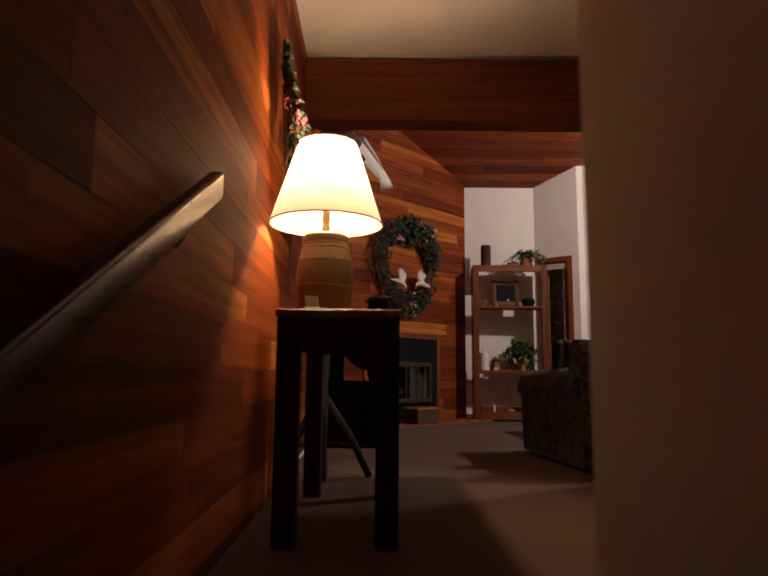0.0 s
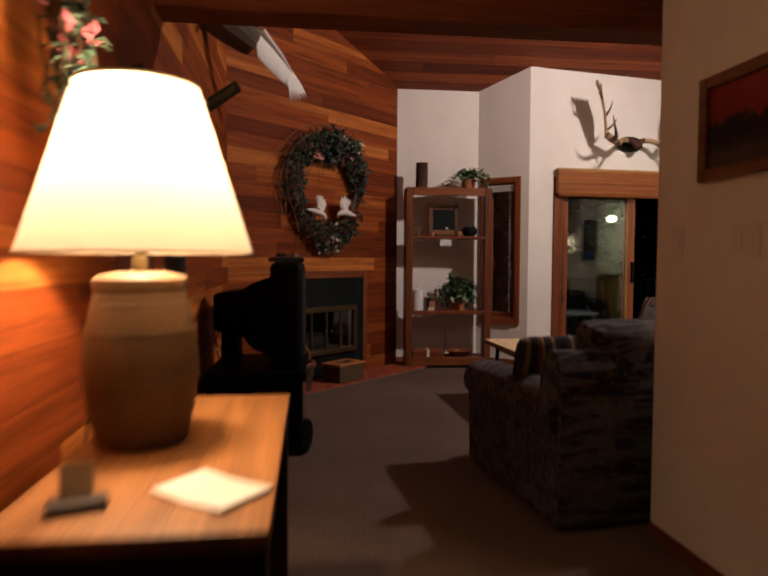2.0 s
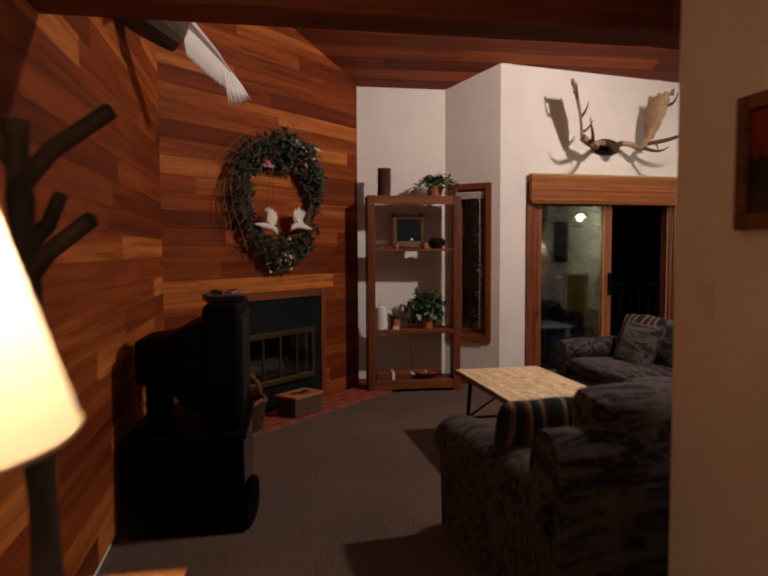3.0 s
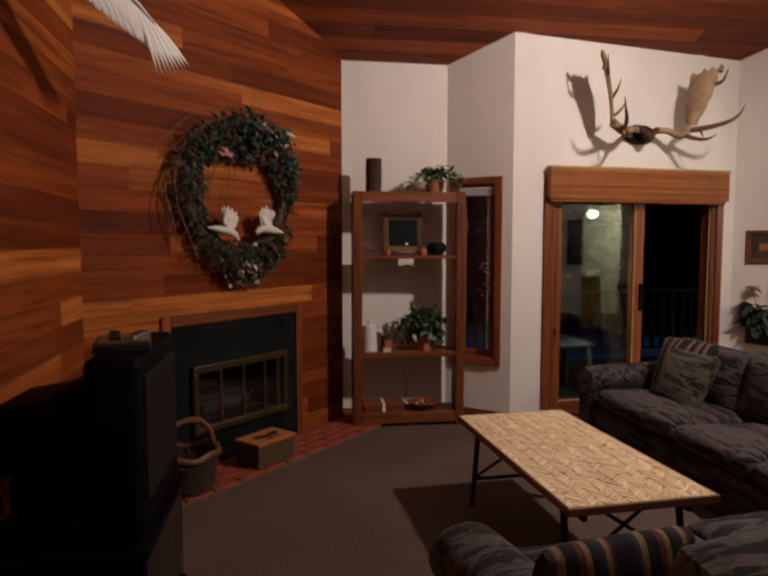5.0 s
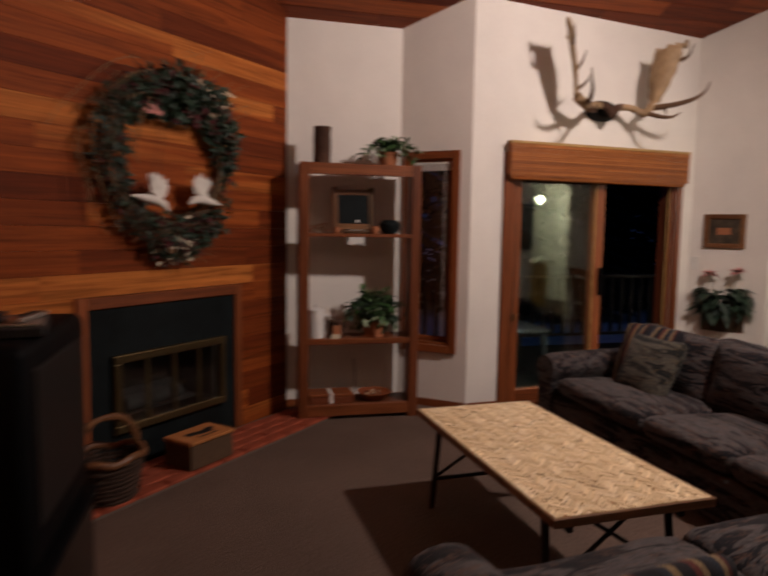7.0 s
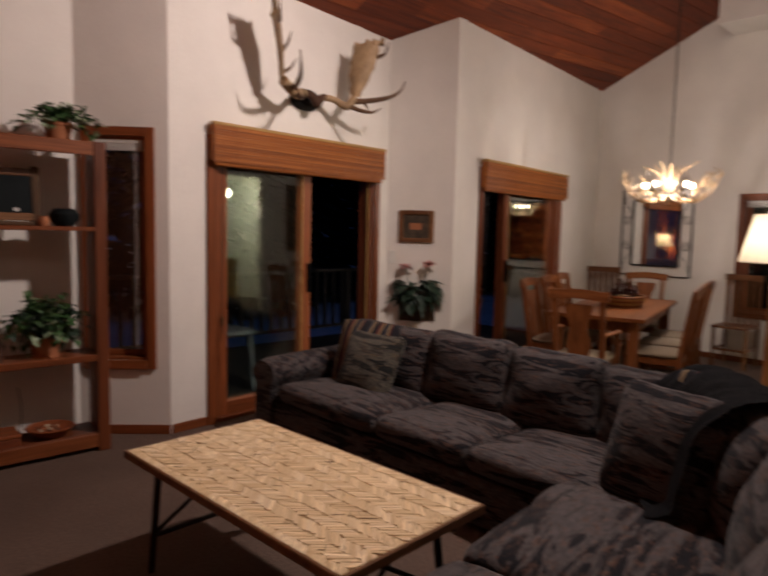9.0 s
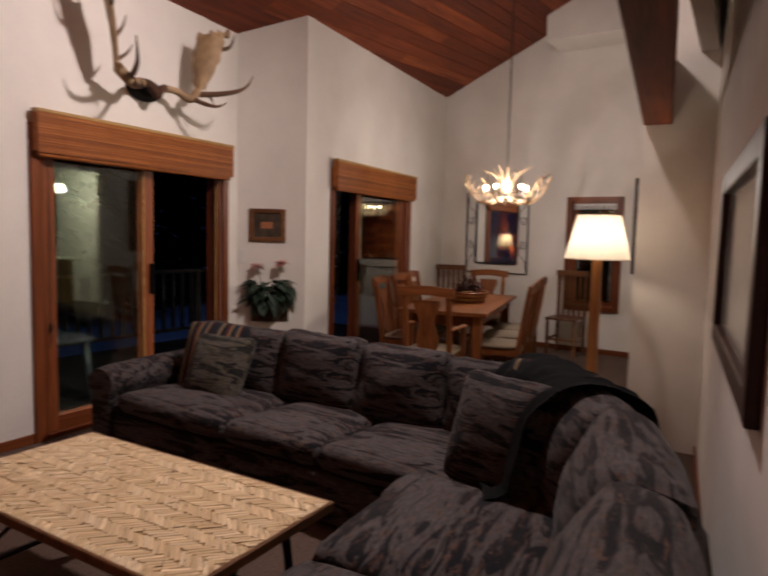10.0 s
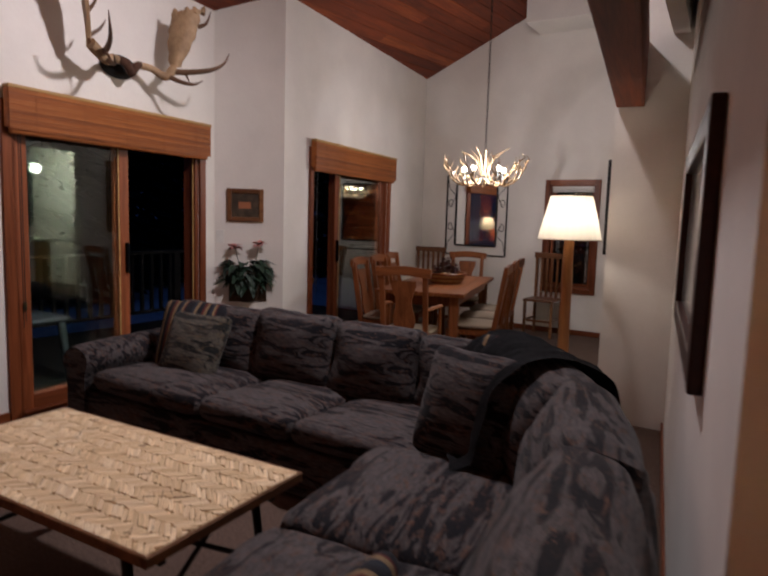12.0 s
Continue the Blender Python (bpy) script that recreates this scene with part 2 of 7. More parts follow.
# openings, along their own walls
DOOR_A = (0.355, 2.02, 0.0, 2.02)     # wide glass door
DOOR_B = (0.50, 2.30, 0.0, 2.02)     # dining glass door
WIN_A = (0.10, 0.46, 0.52, 2.03)      # narrow window
WIN_B = (1.85, 2.42, 0.59, 1.90)      # dining window

wall("wall_west", L0, L1, None, side=1, z0=-1.8, label="backing wall behind red cedar boards")
FP_HOLE = (0.76, 1.56, 0.27, 0.67)
wall("wall_chimney", L1, F1, None, holes=[FP_HOLE], label="chimney wall behind red cedar boards")
wall("wall_niche", A0, A1, None)
wall("wall_window", A1, W0, None, holes=[WIN_A])
wall("wall_glass_door", W0, W1, None, holes=[DOOR_A])
wall("wall_angled", W1, E1, None)
wall("wall_dining", E1, D1, None, holes=[DOOR_B])
FAR = ((8.90, 8.03), (8.90, -1.0))
wall("wall_far", *FAR, None, holes=[WIN_B])
wall("wall_framed_glass", M1, H0, None, thick=0.12)
wall("wall_short", P1, M1, None, thick=0.30)
wall("wall_hall", H0, (1.98, 0.2), 3.6, thick=0.12, label="cream painted hall wall by the stairs")
wall("wall_stair", (0.77, 1.44), (1.40, -1.6), 3.4, z0=-1.8, thick=0.10, label="cream painted wall beside the stairs")
wall("wall_south", (8.9, -0.9), (5.5, -0.9), 4.0)
wall("wall_kitchen_side", (5.36, -0.9), (5.36, 4.20), 4.2, thick=0.02)
wall("wall_hall_end", (2.2, 0.2), (1.14, 0.2), 3.4)
wall("wall_stair_end", (1.42, -1.6), (-0.10, -1.6), 3.4, z0=-1.8)


wall("wall_kitchen_front", (8.88, 4.0), (5.82, 4.0), None, holes=[(1.75, 3.03, 0.0, 2.25)], thick=0.1)


def slab(name, pts, z0, z1, mat, label, cat):
    bm = bmesh.new()
    lo = [bm.verts.new((x, y, z0)) for x, y in pts]
    up = [bm.verts.new((x, y, z1)) for x, y in pts]
    bm.faces.new(lo[::-1])
    bm.faces.new(up)
    for k in range(len(pts)):
        bm.faces.new((lo[k], lo[(k + 1) % len(pts)], up[(k + 1) % len(pts)], up[k]))
    return solid(name, bm, mat, label, cat, kind="structure")


STAIR_Y = 1.72
slab("floor", [(-0.6, STAIR_Y), (9.1, STAIR_Y), (9.1, 8.25), (3.0, 8.4), (-0.6, 8.4)], -0.2, 0.0, CARPET, "brown cut-pile carpet, worn flat along the walk", "floor")
slab("floor_hall", [(0.80, -1.0), (9.1, -1.0), (9.1, STAIR_Y), (0.80, STAIR_Y)], -0.2, -0.002, CARPET, "brown cut-pile carpet of hall and kitchen", "floor")

# stairs that come up from below
stairs = thing("stairs", "carpeted stairs coming up between cedar and plaster walls", "stairs", kind="structure")
for k in range(1, 11):
    y1 = STAIR_Y - 0.31 * (k - 1)
    part("step", bx(-0.13, 0.765 + 0.065 * k, y1 - 0.34, y1, -0.175 * k - 0.17, -0.175 * k, 0.012, 2), CARPET, stairs)

# sloping board ceiling, boards along x
bm = bmesh.new()
y = 8.42
rng = random.Random(5)
while y > 3.6:
    y2 = y - 0.138
    x = -0.6 - rng.random() * 2.0
    while x < 9.1:
        x2 = x + rng.uniform(1.8, 3.6)
        cut = [max(x, -0.6)] + [q for q in (2.0, 4.0, 5.4, 7.0, 8.0) if max(x, -0.6) + 0.01 < q < x2 - 0.01] + [min(x2, 9.1)]
        if cut[-1] - cut[0] > 0.02:
            g = 0.002
            rows = []
            for yy, dz in ((y - g, 0.004), (y - g - 0.004, 0.0), (y2 + g + 0.004, 0.0), (y2 + g, 0.004), (y2 + g, 0.02), (y - g, 0.02)):
                rows.append([bm.verts.new((min(max(q, cut[0] + g), cut[-1] - g), yy, ceil_z(q, yy) + dz)) for q in cut])
            for a, b in zip(rows, rows[1:] + rows[:1]):
                for i in range(len(cut) - 1):
                    bm.faces.new((a[i], a[i + 1], b[i + 1], b[i]))
        x = x2
    y = y2
ceiling = solid("ceiling", bm, CEIL_WOOD, "sloping red cedar tongue-and-groove ceiling", "ceiling", kind="structure")
bm = bmesh.new()
vs = [bm.verts.new((x, y, ceil_z(x, y) + h)) for h in (0.03, 0.15) for x, y in ((-0.8, 8.6), (5.4, 8.6), (9.2, 8.6), (9.2, 3.3), (5.4, 3.3), (-0.8, 3.3))]
for f in ((0, 5, 4, 1), (1, 4, 3, 2), (6, 7, 10, 11), (7, 8, 9, 10), (0, 1, 7, 6), (1, 2, 8, 7), (2, 3, 9, 8), (3, 4, 10, 9), (4, 5, 11, 10), (5, 0, 6, 11)):
    bm.faces.new([vs[i] for i in f])
solid("roof_deck", bm, DARK, "dark roof deck above the ceiling boards", "roof", kind="structure")

# beam across the top of the stairs and on along the room
BZ0, BZ1 = 2.21, 2.64
for a, b in (((-0.28, 3.94), (1.98, 3.96)), ((1.985, 3.95), (5.5, 4.51))):
    bm_, bl_ = run(a, b)
    solid("beam", bx(0, bl_, 0.0, 0.18, BZ0, BZ1, 0.006, 1), BEAM, "dark red stained glued timber beam", "beam", m=bm_, kind="structure")
# plaster above the beam, towards the stairs, and the low ceiling of the stairs
slab("ceiling_hall", [(-0.4, -1.7), (9.1, -1.7), (9.1, 4.0), (5.5, 4.0), (5.5, 4.2), (2.0, 3.94), (-0.4, 3.94)], 2.66, 2.80, PLASTER, "cream painted plaster ceiling over hall and kitchen", "ceiling")
wall("wall_over_beam", (5.5, 4.36), (-0.3, 4.02), None, z0=2.66, thick=0.1, label="cream plaster above the timber beam")

# ---------- more materials ----------
FABRIC_TAN, FABRIC_NAVY = (0.155, 0.115, 0.105), (0.012, 0.012, 0.02)


def glass(name, tint=(0.9, 0.95, 0.93)):
    m = material(name, tint, 0.0)
    b = m.node_tree.nodes["Principled BSDF"]
    b.inputs["Transmission Weight"].default_value = 1.0
    b.inputs["IOR"].default_value = 1.45
    return m


GLASS = glass("window_glass")
MIRROR = material("silvered_mirror", (0.86, 0.87, 0.86), 0.02, 1.0)
IRON = speckled("black_iron", (0.010, 0.009, 0.009), (0.025, 0.022, 0.02), 60, 0.55, 0.3)
BRASS = speckled("aged_brass", (0.09, 0.065, 0.03), (0.16, 0.115, 0.055), 30, 0.42, 0.1)
BRASS.node_tree.nodes["Principled BSDF"].inputs["Metallic"].default_value = 0.9
STEEL = material("dull_steel", (0.5, 0.48, 0.45), 0.35, 1.0)
WHITE_P = speckled("white_plastic", (0.68, 0.67, 0.63), (0.74, 0.73, 0.7), 30, 0.45, 0.05)
SLATE = speckled("black_slate", (0.005, 0.007, 0.008), (0.012, 0.016, 0.017), 24, 0.6, 0.3, 0.002, 5, 0.3)
SLATE.node_tree.nodes["Principled BSDF"].inputs["Specular IOR Level"].default_value = 0.08
SOOT = speckled("sooty_steel", (0.004, 0.004, 0.004), (0.012, 0.011, 0.01), 20, 0.9)
BRICK = speckled("red_brick", (0.20, 0.035, 0.016), (0.36, 0.085, 0.04), 45, 0.8, 0.6, 0.004, 6, 0.3)
MORTAR = speckled("grey_mortar", (0.10, 0.075, 0.06), (0.17, 0.13, 0.11), 70, 0.95, 0.5)
BAMBOO = wood("bamboo_blind", (0.25, 0.072, 0.013), (0.38, 0.12, 0.023), (0.50, 0.175, 0.038), "x", 0.5, vary="island")
PALE_WOOD = wood("pale_wood", (0.40, 0.24, 0.08), (0.5, 0.31, 0.11), (0.58, 0.38, 0.15), "x", 0.45)
BLACK_GLOSS = material("black_plastic", (0.003, 0.003, 0.0035), 0.55)
BLACK_GLOSS.node_tree.nodes["Principled BSDF"].inputs["Specular IOR Level"].default_value = 0.05
TWINE = material("brown_twine", (0.16, 0.06, 0.02), 0.9)
SNOW = speckled("night_snow", (0.55, 0.58, 0.62), (0.75, 0.78, 0.82), 8, 0.9, 0.6, 0.03, 0.8, 0.2)
# deck timber in three close near-black tones
DECK_WOOD = wood("near_black_deck", (0.016, 0.014, 0.012), (0.025, 0.022, 0.018), (0.035, 0.03, 0.025), "x", 0.8, vary="island")

# ---------- cedar boards on two walls ----------
def clad(owner, A, B, z_low, row, seed, holes=(), top=None):
    m, length = run(A, B)
    r = random.Random(seed)
    k = 0
    z = z_low
    while z < 5.2:
        u = -r.random() * 1.6
        while u < length:
            u2 = u + r.uniform(0.9, 2.4)
            spans = [(max(u, 0.0), min(u2, length))]
            for h in holes:
                if z + row > h[2] + 0.02 and z < h[3] - 0.02:
                    spans = [q for a, b in spans for q in ((a, min(b, h[0])), (max(a, h[1]), b)) if q[1] - q[0] > 0.03]
            for a, b in spans:
                if b - a < 0.03:
                    continue
                lift = top(a, b) if top else min(ceil_z(*(m @ Vector((q, 0, 0))).xy) for q in (a, b)) + 0.55
                if z > lift:
                    continue
                zt = min(z + row, lift + 0.2) if not top else min(z + row, lift)
                if zt - z < 0.02:
                    continue
                d = r.uniform(0.0158, 0.0164)
                bm = bmesh.new()
                vs = box(bm, a + 0.0003, b - 0.0003, -d, -0.0005, z + 0.0003, zt - 0.0003)
                for v in vs:
                    if v.co.y < -0.01:
                        v.co.z += 0.0004 if v.co.z < z + 0.01 else -0.0004
                part("plank", bm, CEDAR, owner)
                k += 1
            u = u2
        z += row
    return k


WALLS = {o.name: o for o in scene.objects if o.get("kind") == "structure"}


def side_top(a, b):
    # under the hall ceiling before the beam, up to the roof past it
    y = L0[1] + b
    return 2.655 if L0[1] + a < 3.86 else min(ceil_z(0, y) + 0.3, 5.0)


SPLIT = 5.50
mw, lw = run(L0, L1)
pa, pb = (mw @ Vector((SPLIT, 0, 0))).xy, L1


# ---------- fireplace ----------
fire_m, fire_len = run(L1, F1)
fireplace = thing("fireplace", "fireplace with black slate surround and brass glass doors", "fireplace", fire_m)
SU0, SU1, SZ = 0.57, 1.72, 0.985
for u0, u1, z0, z1 in ((SU0, 0.74, 0.0, SZ), (1.58, SU1, 0.0, SZ), (0.74, 1.58, 0.69, SZ), (0.74, 1.58, 0.0, 0.25)):
    part("slate_panel", bx(u0 + 0.0005, u1 - 0.0005, -0.022, -0.0005, z0 + 0.002, z1, 0.001), SLATE, fireplace, "black slate panel")
for nm, b in (("side_trim", bx(SU0 - 0.065, SU0, -0.04, -0.0005, 0.001, SZ + 0.07)), ("side_trim", bx(SU1, SU1 + 0.065, -0.04, -0.0005, 0.001, SZ + 0.07)), ("top_trim", bx(SU0 + 0.001, SU1 - 0.001, -0.04, -0.0005, SZ, SZ + 0.07))):
    part(nm, b, TRIM if nm == "side_trim" else TRIM_H, fireplace, "cedar trim board")
bm = bmesh.new()
for q in ((0.76, 1.56, 0.30, 0.50, 0.27, 0.29), (0.76, 1.56, 0.0, 0.50, 0.25, 0.27), (0.76, 1.56, 0.0, 0.50, 0.67, 0.69), (0.74, 0.76, 0.0, 0.50, 0.25, 0.69), (1.56, 1.58, 0.0, 0.50, 0.25, 0.69), (0.76, 1.56, 0.48, 0.50, 0.27, 0.67)):
    box(bm, *q)
part("firebox", bm, SOOT, fireplace, "sooty black steel firebox")
screen = part("door_frame", bmesh.new(), BRASS, fireplace, "aged brass door frame")
bm = bmesh.new()
for q in ((0.72, 1.60, 0.235, 0.285), (0.72, 1.60, 0.655, 0.705), (0.72, 0.765, 0.286, 0.654), (1.555, 1.60, 0.286, 0.654)):
    soft_box(bm, q[0], q[1], -0.062, -0.023, q[2], q[3], 0.006, 2)
for u in (0.955, 1.16, 1.365):
    soft_box(bm, u - 0.011, u + 0.011, -0.056, -0.03, 0.284, 0.656, 0.004, 1)
bmesh.ops.recalc_face_normals(bm, faces=bm.faces[:])
bm.to_mesh(screen.data)
bm.free()
for a, b in ((0.765, 0.944), (0.966, 1.149), (1.171, 1.354), (1.376, 1.555)):
    o = part("glass_pane", bx(a, b, -0.044, -0.040, 0.286, 0.654, 0), GLASS, fireplace)
    o.visible_shadow = False
for u in (1.12, 1.20):
    part("door_knob", bx(u - 0.008, u + 0.008, -0.085, -0.062, 0.45, 0.475, 0.006, 2), BRASS, fireplace)
bm = bmesh.new()
for k in range(3):
    tube(bm, [(0.92, 0.16 + 0.1 * k, 0.34 + 0.02 * k), (1.40, 0.2 + 0.07 * k, 0.33 + 0.03 * k)], 0.05, 10)
part("fire_log", bm, SOOT, fireplace, "charred logs", True)

# brick hearth: mortar bed and single bricks
hearth = thing("hearth", "low hearth of worn red bricks before the fire", "hearth", fire_m, kind="structure")
HD = 0.47
part("mortar_bed", bx(0.14, 2.27, -HD, -0.045, 0.001, 0.012, 0), MORTAR, hearth, "grey mortar")
bm = bmesh.new()
soft_box(bm, -0.098, 0.098, -0.045, 0.045, 0.0, 0.02, 0.005, 1)
brick_mesh = mesh_of("brick", bm, BRICK)
r = random.Random(11)
row = 0
v = -HD + 0.048
while v < -0.06:
    u = 0.14 + (0.10 if row % 2 else 0.0)
    while u < 2.2:
        o = new("brick", brick_mesh)
        o.parent = hearth
        o.matrix_basis = pose(u + 0.1, v, 0.008 + r.uniform(-0.002, 0.002), 0, r.uniform(-0.6, 0.6), r.uniform(-0.7, 0.7))
        u += 0.206
    v += 0.098
    row += 1


# ---------- glass doors, windows, blinds ----------
def casing(owner, u0, u1, z0, z1, w=0.075, d=0.022, sill=True):
    part("casing", bx(u0 - w, u0, -d, -0.0005, 0.0 if not sill else z0 - w, z1 + w, 0.003), TRIM, owner)
    part("casing", bx(u1, u1 + w, -d, -0.0005, 0.0 if not sill else z0 - w, z1 + w, 0.003), TRIM, owner)
    part("head_casing", bx(u0, u1, -d, -0.0005, z1, z1 + w, 0.003), TRIM_H, owner)
    if sill:
        part("sill", bx(u0, u1, -d - 0.012, -0.0005, z0 - w, z0, 0.004), TRIM_H, owner)


def sash(owner, u0, u1, y, z0, z1, st=0.085, rail=0.10, d=0.04, name="sash"):
    leaf = part(name, bx(u0, u0 + st, y, y + d, z0, z1, 0.003), TRIM, owner)
    part("stile", bx(u1 - st, u1, y, y + d, z0, z1, 0.003), TRIM, leaf)
    part("rail", bx(u0 + st, u1 - st, y + 0.001, y + d - 0.001, z0, z0 + rail, 0.003), TRIM_H, leaf)
    part("rail", bx(u0 + st, u1 - st, y + 0.001, y + d - 0.001, z1 - rail * 0.8, z1, 0.003), TRIM_H, leaf)
    o = part("pane", bx(u0 + st - 0.005, u1 - st + 0.005, y + d * 0.4, y + d * 0.4 + 0.006, z0 + rail - 0.005, z1 - rail * 0.8 + 0.005, 0), GLASS, leaf)
    o.visible_shadow = False
    # second sheet of the sealed unit
    o = part("inner_pane", bx(u0 + st - 0.005, u1 - st + 0.005, y + d * 0.4 + 0.013, y + d * 0.4 + 0.018, z0 + rail - 0.005, z1 - rail * 0.8 + 0.005, 0), GLASS, leaf)
    o.visible_shadow = False
    return leaf


def glass_door(name, A, B, hole, mid, label, blind, right=False):
    """A sliding door whose leaf stands open before the fixed one; the other half is free."""
    m, _ = run(A, B)
    u0, u1, z0, z1 = hole
    g = thing(name, label, "glass door", m, kind="structure")
    casing(g, u0, u1, z0, z1, 0.07, 0.025, sill=False)
    for a, b in ((u0, u0 + 0.035), (u1 - 0.035, u1)):
        part("jamb", bx(a, b, 0.0, 0.14, 0.0, z1, 0.002), TRIM, g)
    part("head", bx(u0 + 0.035, u1 - 0.035, 0.0, 0.14, z1 - 0.035, z1, 0.002), TRIM_H, g)
    part("threshold", bx(u0 + 0.035, u1 - 0.035, -0.01, 0.14, 0.0, 0.03, 0.004), TRIM_H, g)
    la, lb = (mid - 0.045, u1 - 0.036) if right else (u0 + 0.036, mid + 0.045)
    a = sash(g, la, lb, 0.025, 0.032, z1 - 0.037, name="sliding_leaf")
    sash(g, la + (0.012 if right else 0.0), lb - (0.0 if right else 0.012), 0.075, 0.032, z1 - 0.037, name="fixed_leaf")
    hx = la + 0.03 if right else lb - 0.045
    part("pull_handle", bx(hx, hx + 0.024, -0.008, 0.024, 0.92, 1.16, 0.006, 2), BLACK_GLOSS, a, "black pull handle")
    wx = la + 0.088 if right else lb - 0.105
    part("weather_strip", bx(wx, wx + 0.012, 0.018, 0.024, 0.14, z1 - 0.12, 0.001), PALE_WOOD, a)
    jx = u0 + 0.0355 if right else u1 - 0.0475
    part("jamb_strip", bx(jx, jx + 0.012, 0.02, 0.032, 0.034, z1 - 0.04, 0.001), PALE_WOOD, g, "pale weather strip in the jamb")
    part("lever", bx(u0 + 0.06, u0 + 0.085, 0.008, 0.024, 0.72, 0.78, 0.004), BRASS, a, "brass latch")
    # rolled-up bamboo blind with a flat front
    bu0, bu1, bz0, bz1 = blind
    bl = thing("bamboo_blind", "rolled-up brown bamboo blind with a pale top board", "blind", m)
    part("top_board", bx(bu0 - 0.005, bu1 + 0.005, -0.092, -0.026, bz1 - 0.022, bz1, 0.003), PALE_WOOD, bl, "pale wooden top board")
    bm = bmesh.new()
    z = bz0
    rr = random.Random(3)
    while z < bz1 - 0.026:
        box(bm, bu0 + rr.uniform(0, 0.004), bu1 - rr.uniform(0, 0.004), -0.088 + rr.uniform(0, 0.0015), -0.080, z, z + 0.0075)
        z += 0.0088
    part("slats", bm, BAMBOO, bl, "thin horizontal bamboo slats")
    for a in (bu0, bu1 - 0.012):
        part("end_board", bx(a, a + 0.012, -0.079, -0.027, bz0 + 0.01, bz1 - 0.023, 0.002), BAMBOO, bl)
    for k in range(5):
        u = bu0 + (bu1 - bu0) * (k + 0.5) / 5
        part("stitch_line", bx(u - 0.0015, u + 0.0015, -0.0895, -0.0885, bz0 + 0.002, bz1 - 0.024, 0), TWINE, bl)
    part("roll", bx(bu0 + 0.015, bu1 - 0.015, -0.074, -0.030, bz0 - 0.03, bz0 + 0.05, 0.018, 3), BAMBOO, bl, "rolled bamboo below the front")
    bm = bmesh.new()
    tube(bm, [(bu0 + 0.07, -0.055, bz0), (bu0 + 0.07, -0.056, 0.62)], 0.0025, 6)
    tube(bm, [(bu0 + 0.085, -0.055, bz0), (bu0 + 0.085, -0.056, 0.66)], 0.0025, 6)
    part("pull_cord", bm, DARK, bl)
    return g


glass_door("door_1", W0, W1, DOOR_A, 1.25, "wide sliding glass door standing open in stained wood frame", (0.30, 2.085, 1.90, 2.175))
glass_door("door_2", E1, D1, DOOR_B, 1.06, "stained wood sliding glass door by the dining table", (0.43, 2.38, 1.88, 2.16), right=True)


def window(name, A, B, hole, label, bare=False):
    m, _ = run(A, B)
    u0, u1, z0, z1 = hole
    g = thing(name, label, "window", m, kind="structure")
    casing(g, u0, u1, z0, z1, 0.062, 0.02)
    for a, b in ((u0, u0 + 0.02), (u1 - 0.02, u1)):
        part("jamb", bx(a, b, 0.0, 0.14, z0, z1, 0.002), TRIM, g)
    for a, b in ((z0, z0 + 0.02), (z1 - 0.02, z1)):
        part("lining", bx(u0 + 0.02, u1 - 0.02, 0.0, 0.14, a, b, 0.002), TRIM_H, g)
    sash(g, u0 + 0.021, u1 - 0.021, 0.06, z0 + 0.021, z1 - 0.021, 0.035, 0.04, 0.035)
    b = thing("raised_blind", "white slatted blind drawn up to its head rail", "blind", m)
    for k in range(5):
        part("slat", bx(u0 + 0.024, u1 - 0.024, 0.010, 0.036, z1 - 0.055 - 0.009 * k, z1 - 0.049 - 0.009 * k, 0.001), WHITE_P, b)
    part("head_rail", bx(u0 + 0.022, u1 - 0.022, 0.006, 0.04, z1 - 0.046, z1 - 0.021, 0.003), WHITE_P, b)
    bm = bmesh.new()
    for u in (u1 - 0.06, u1 - 0.075):
        tube(bm, [(u, 0.012, z1 - 0.09), (u + 0.002, 0.012, z0 + 0.08)], 0.0016, 5)
    part("blind_cord", bm, WHITE_P, b)
    return g


window("window_1", A1, W0, WIN_A, "tall narrow window in stained wood frame")
window("window_2", *FAR, WIN_B, "dining room window in dark stained frame")

# ---------- baseboards ----------
def baseboard(A, B, spans):
    m, _ = run(A, B)
    bb = thing("baseboard", "narrow dark stained wooden baseboard", "baseboard", m, kind="structure")
    for a, b in spans:
        part("board", bx(a, b, -0.014, -0.0005, 0.001, 0.065, 0.003), TRIM_H, bb)


def length_of(A, B):
    return run(A, B)[1]


baseboard(A0, A1, [(0.0, length_of(A0, A1) - 0.01)])
baseboard(A1, W0, [(0.01, length_of(A1, W0))])
baseboard(W0, W1, [(0.01, DOOR_A[0] - 0.072), (DOOR_A[1] + 0.072, length_of(W0, W1) - 0.01)])
baseboard(W1, E1, [(0.01, length_of(W1, E1))])
baseboard(E1, D1, [(0.01, DOOR_B[0] - 0.072), (DOOR_B[1] + 0.072, length_of(E1, D1) - 0.02)])
baseboard(*FAR, [(0.02, 6.0)])
baseboard(H0, (1.98, 0.2), [(0.0, 3.5)])
baseboard(M1, H0, [(0.01, length_of(M1, H0))])

# white box below the roof on the far wall
slab("soffit", [(8.35, 6.42), (8.89, 6.42), (8.89, 3.6), (8.35, 3.6)], 3.78, 4.95, PLASTER, "white plaster box below the sloping ceiling", "soffit")

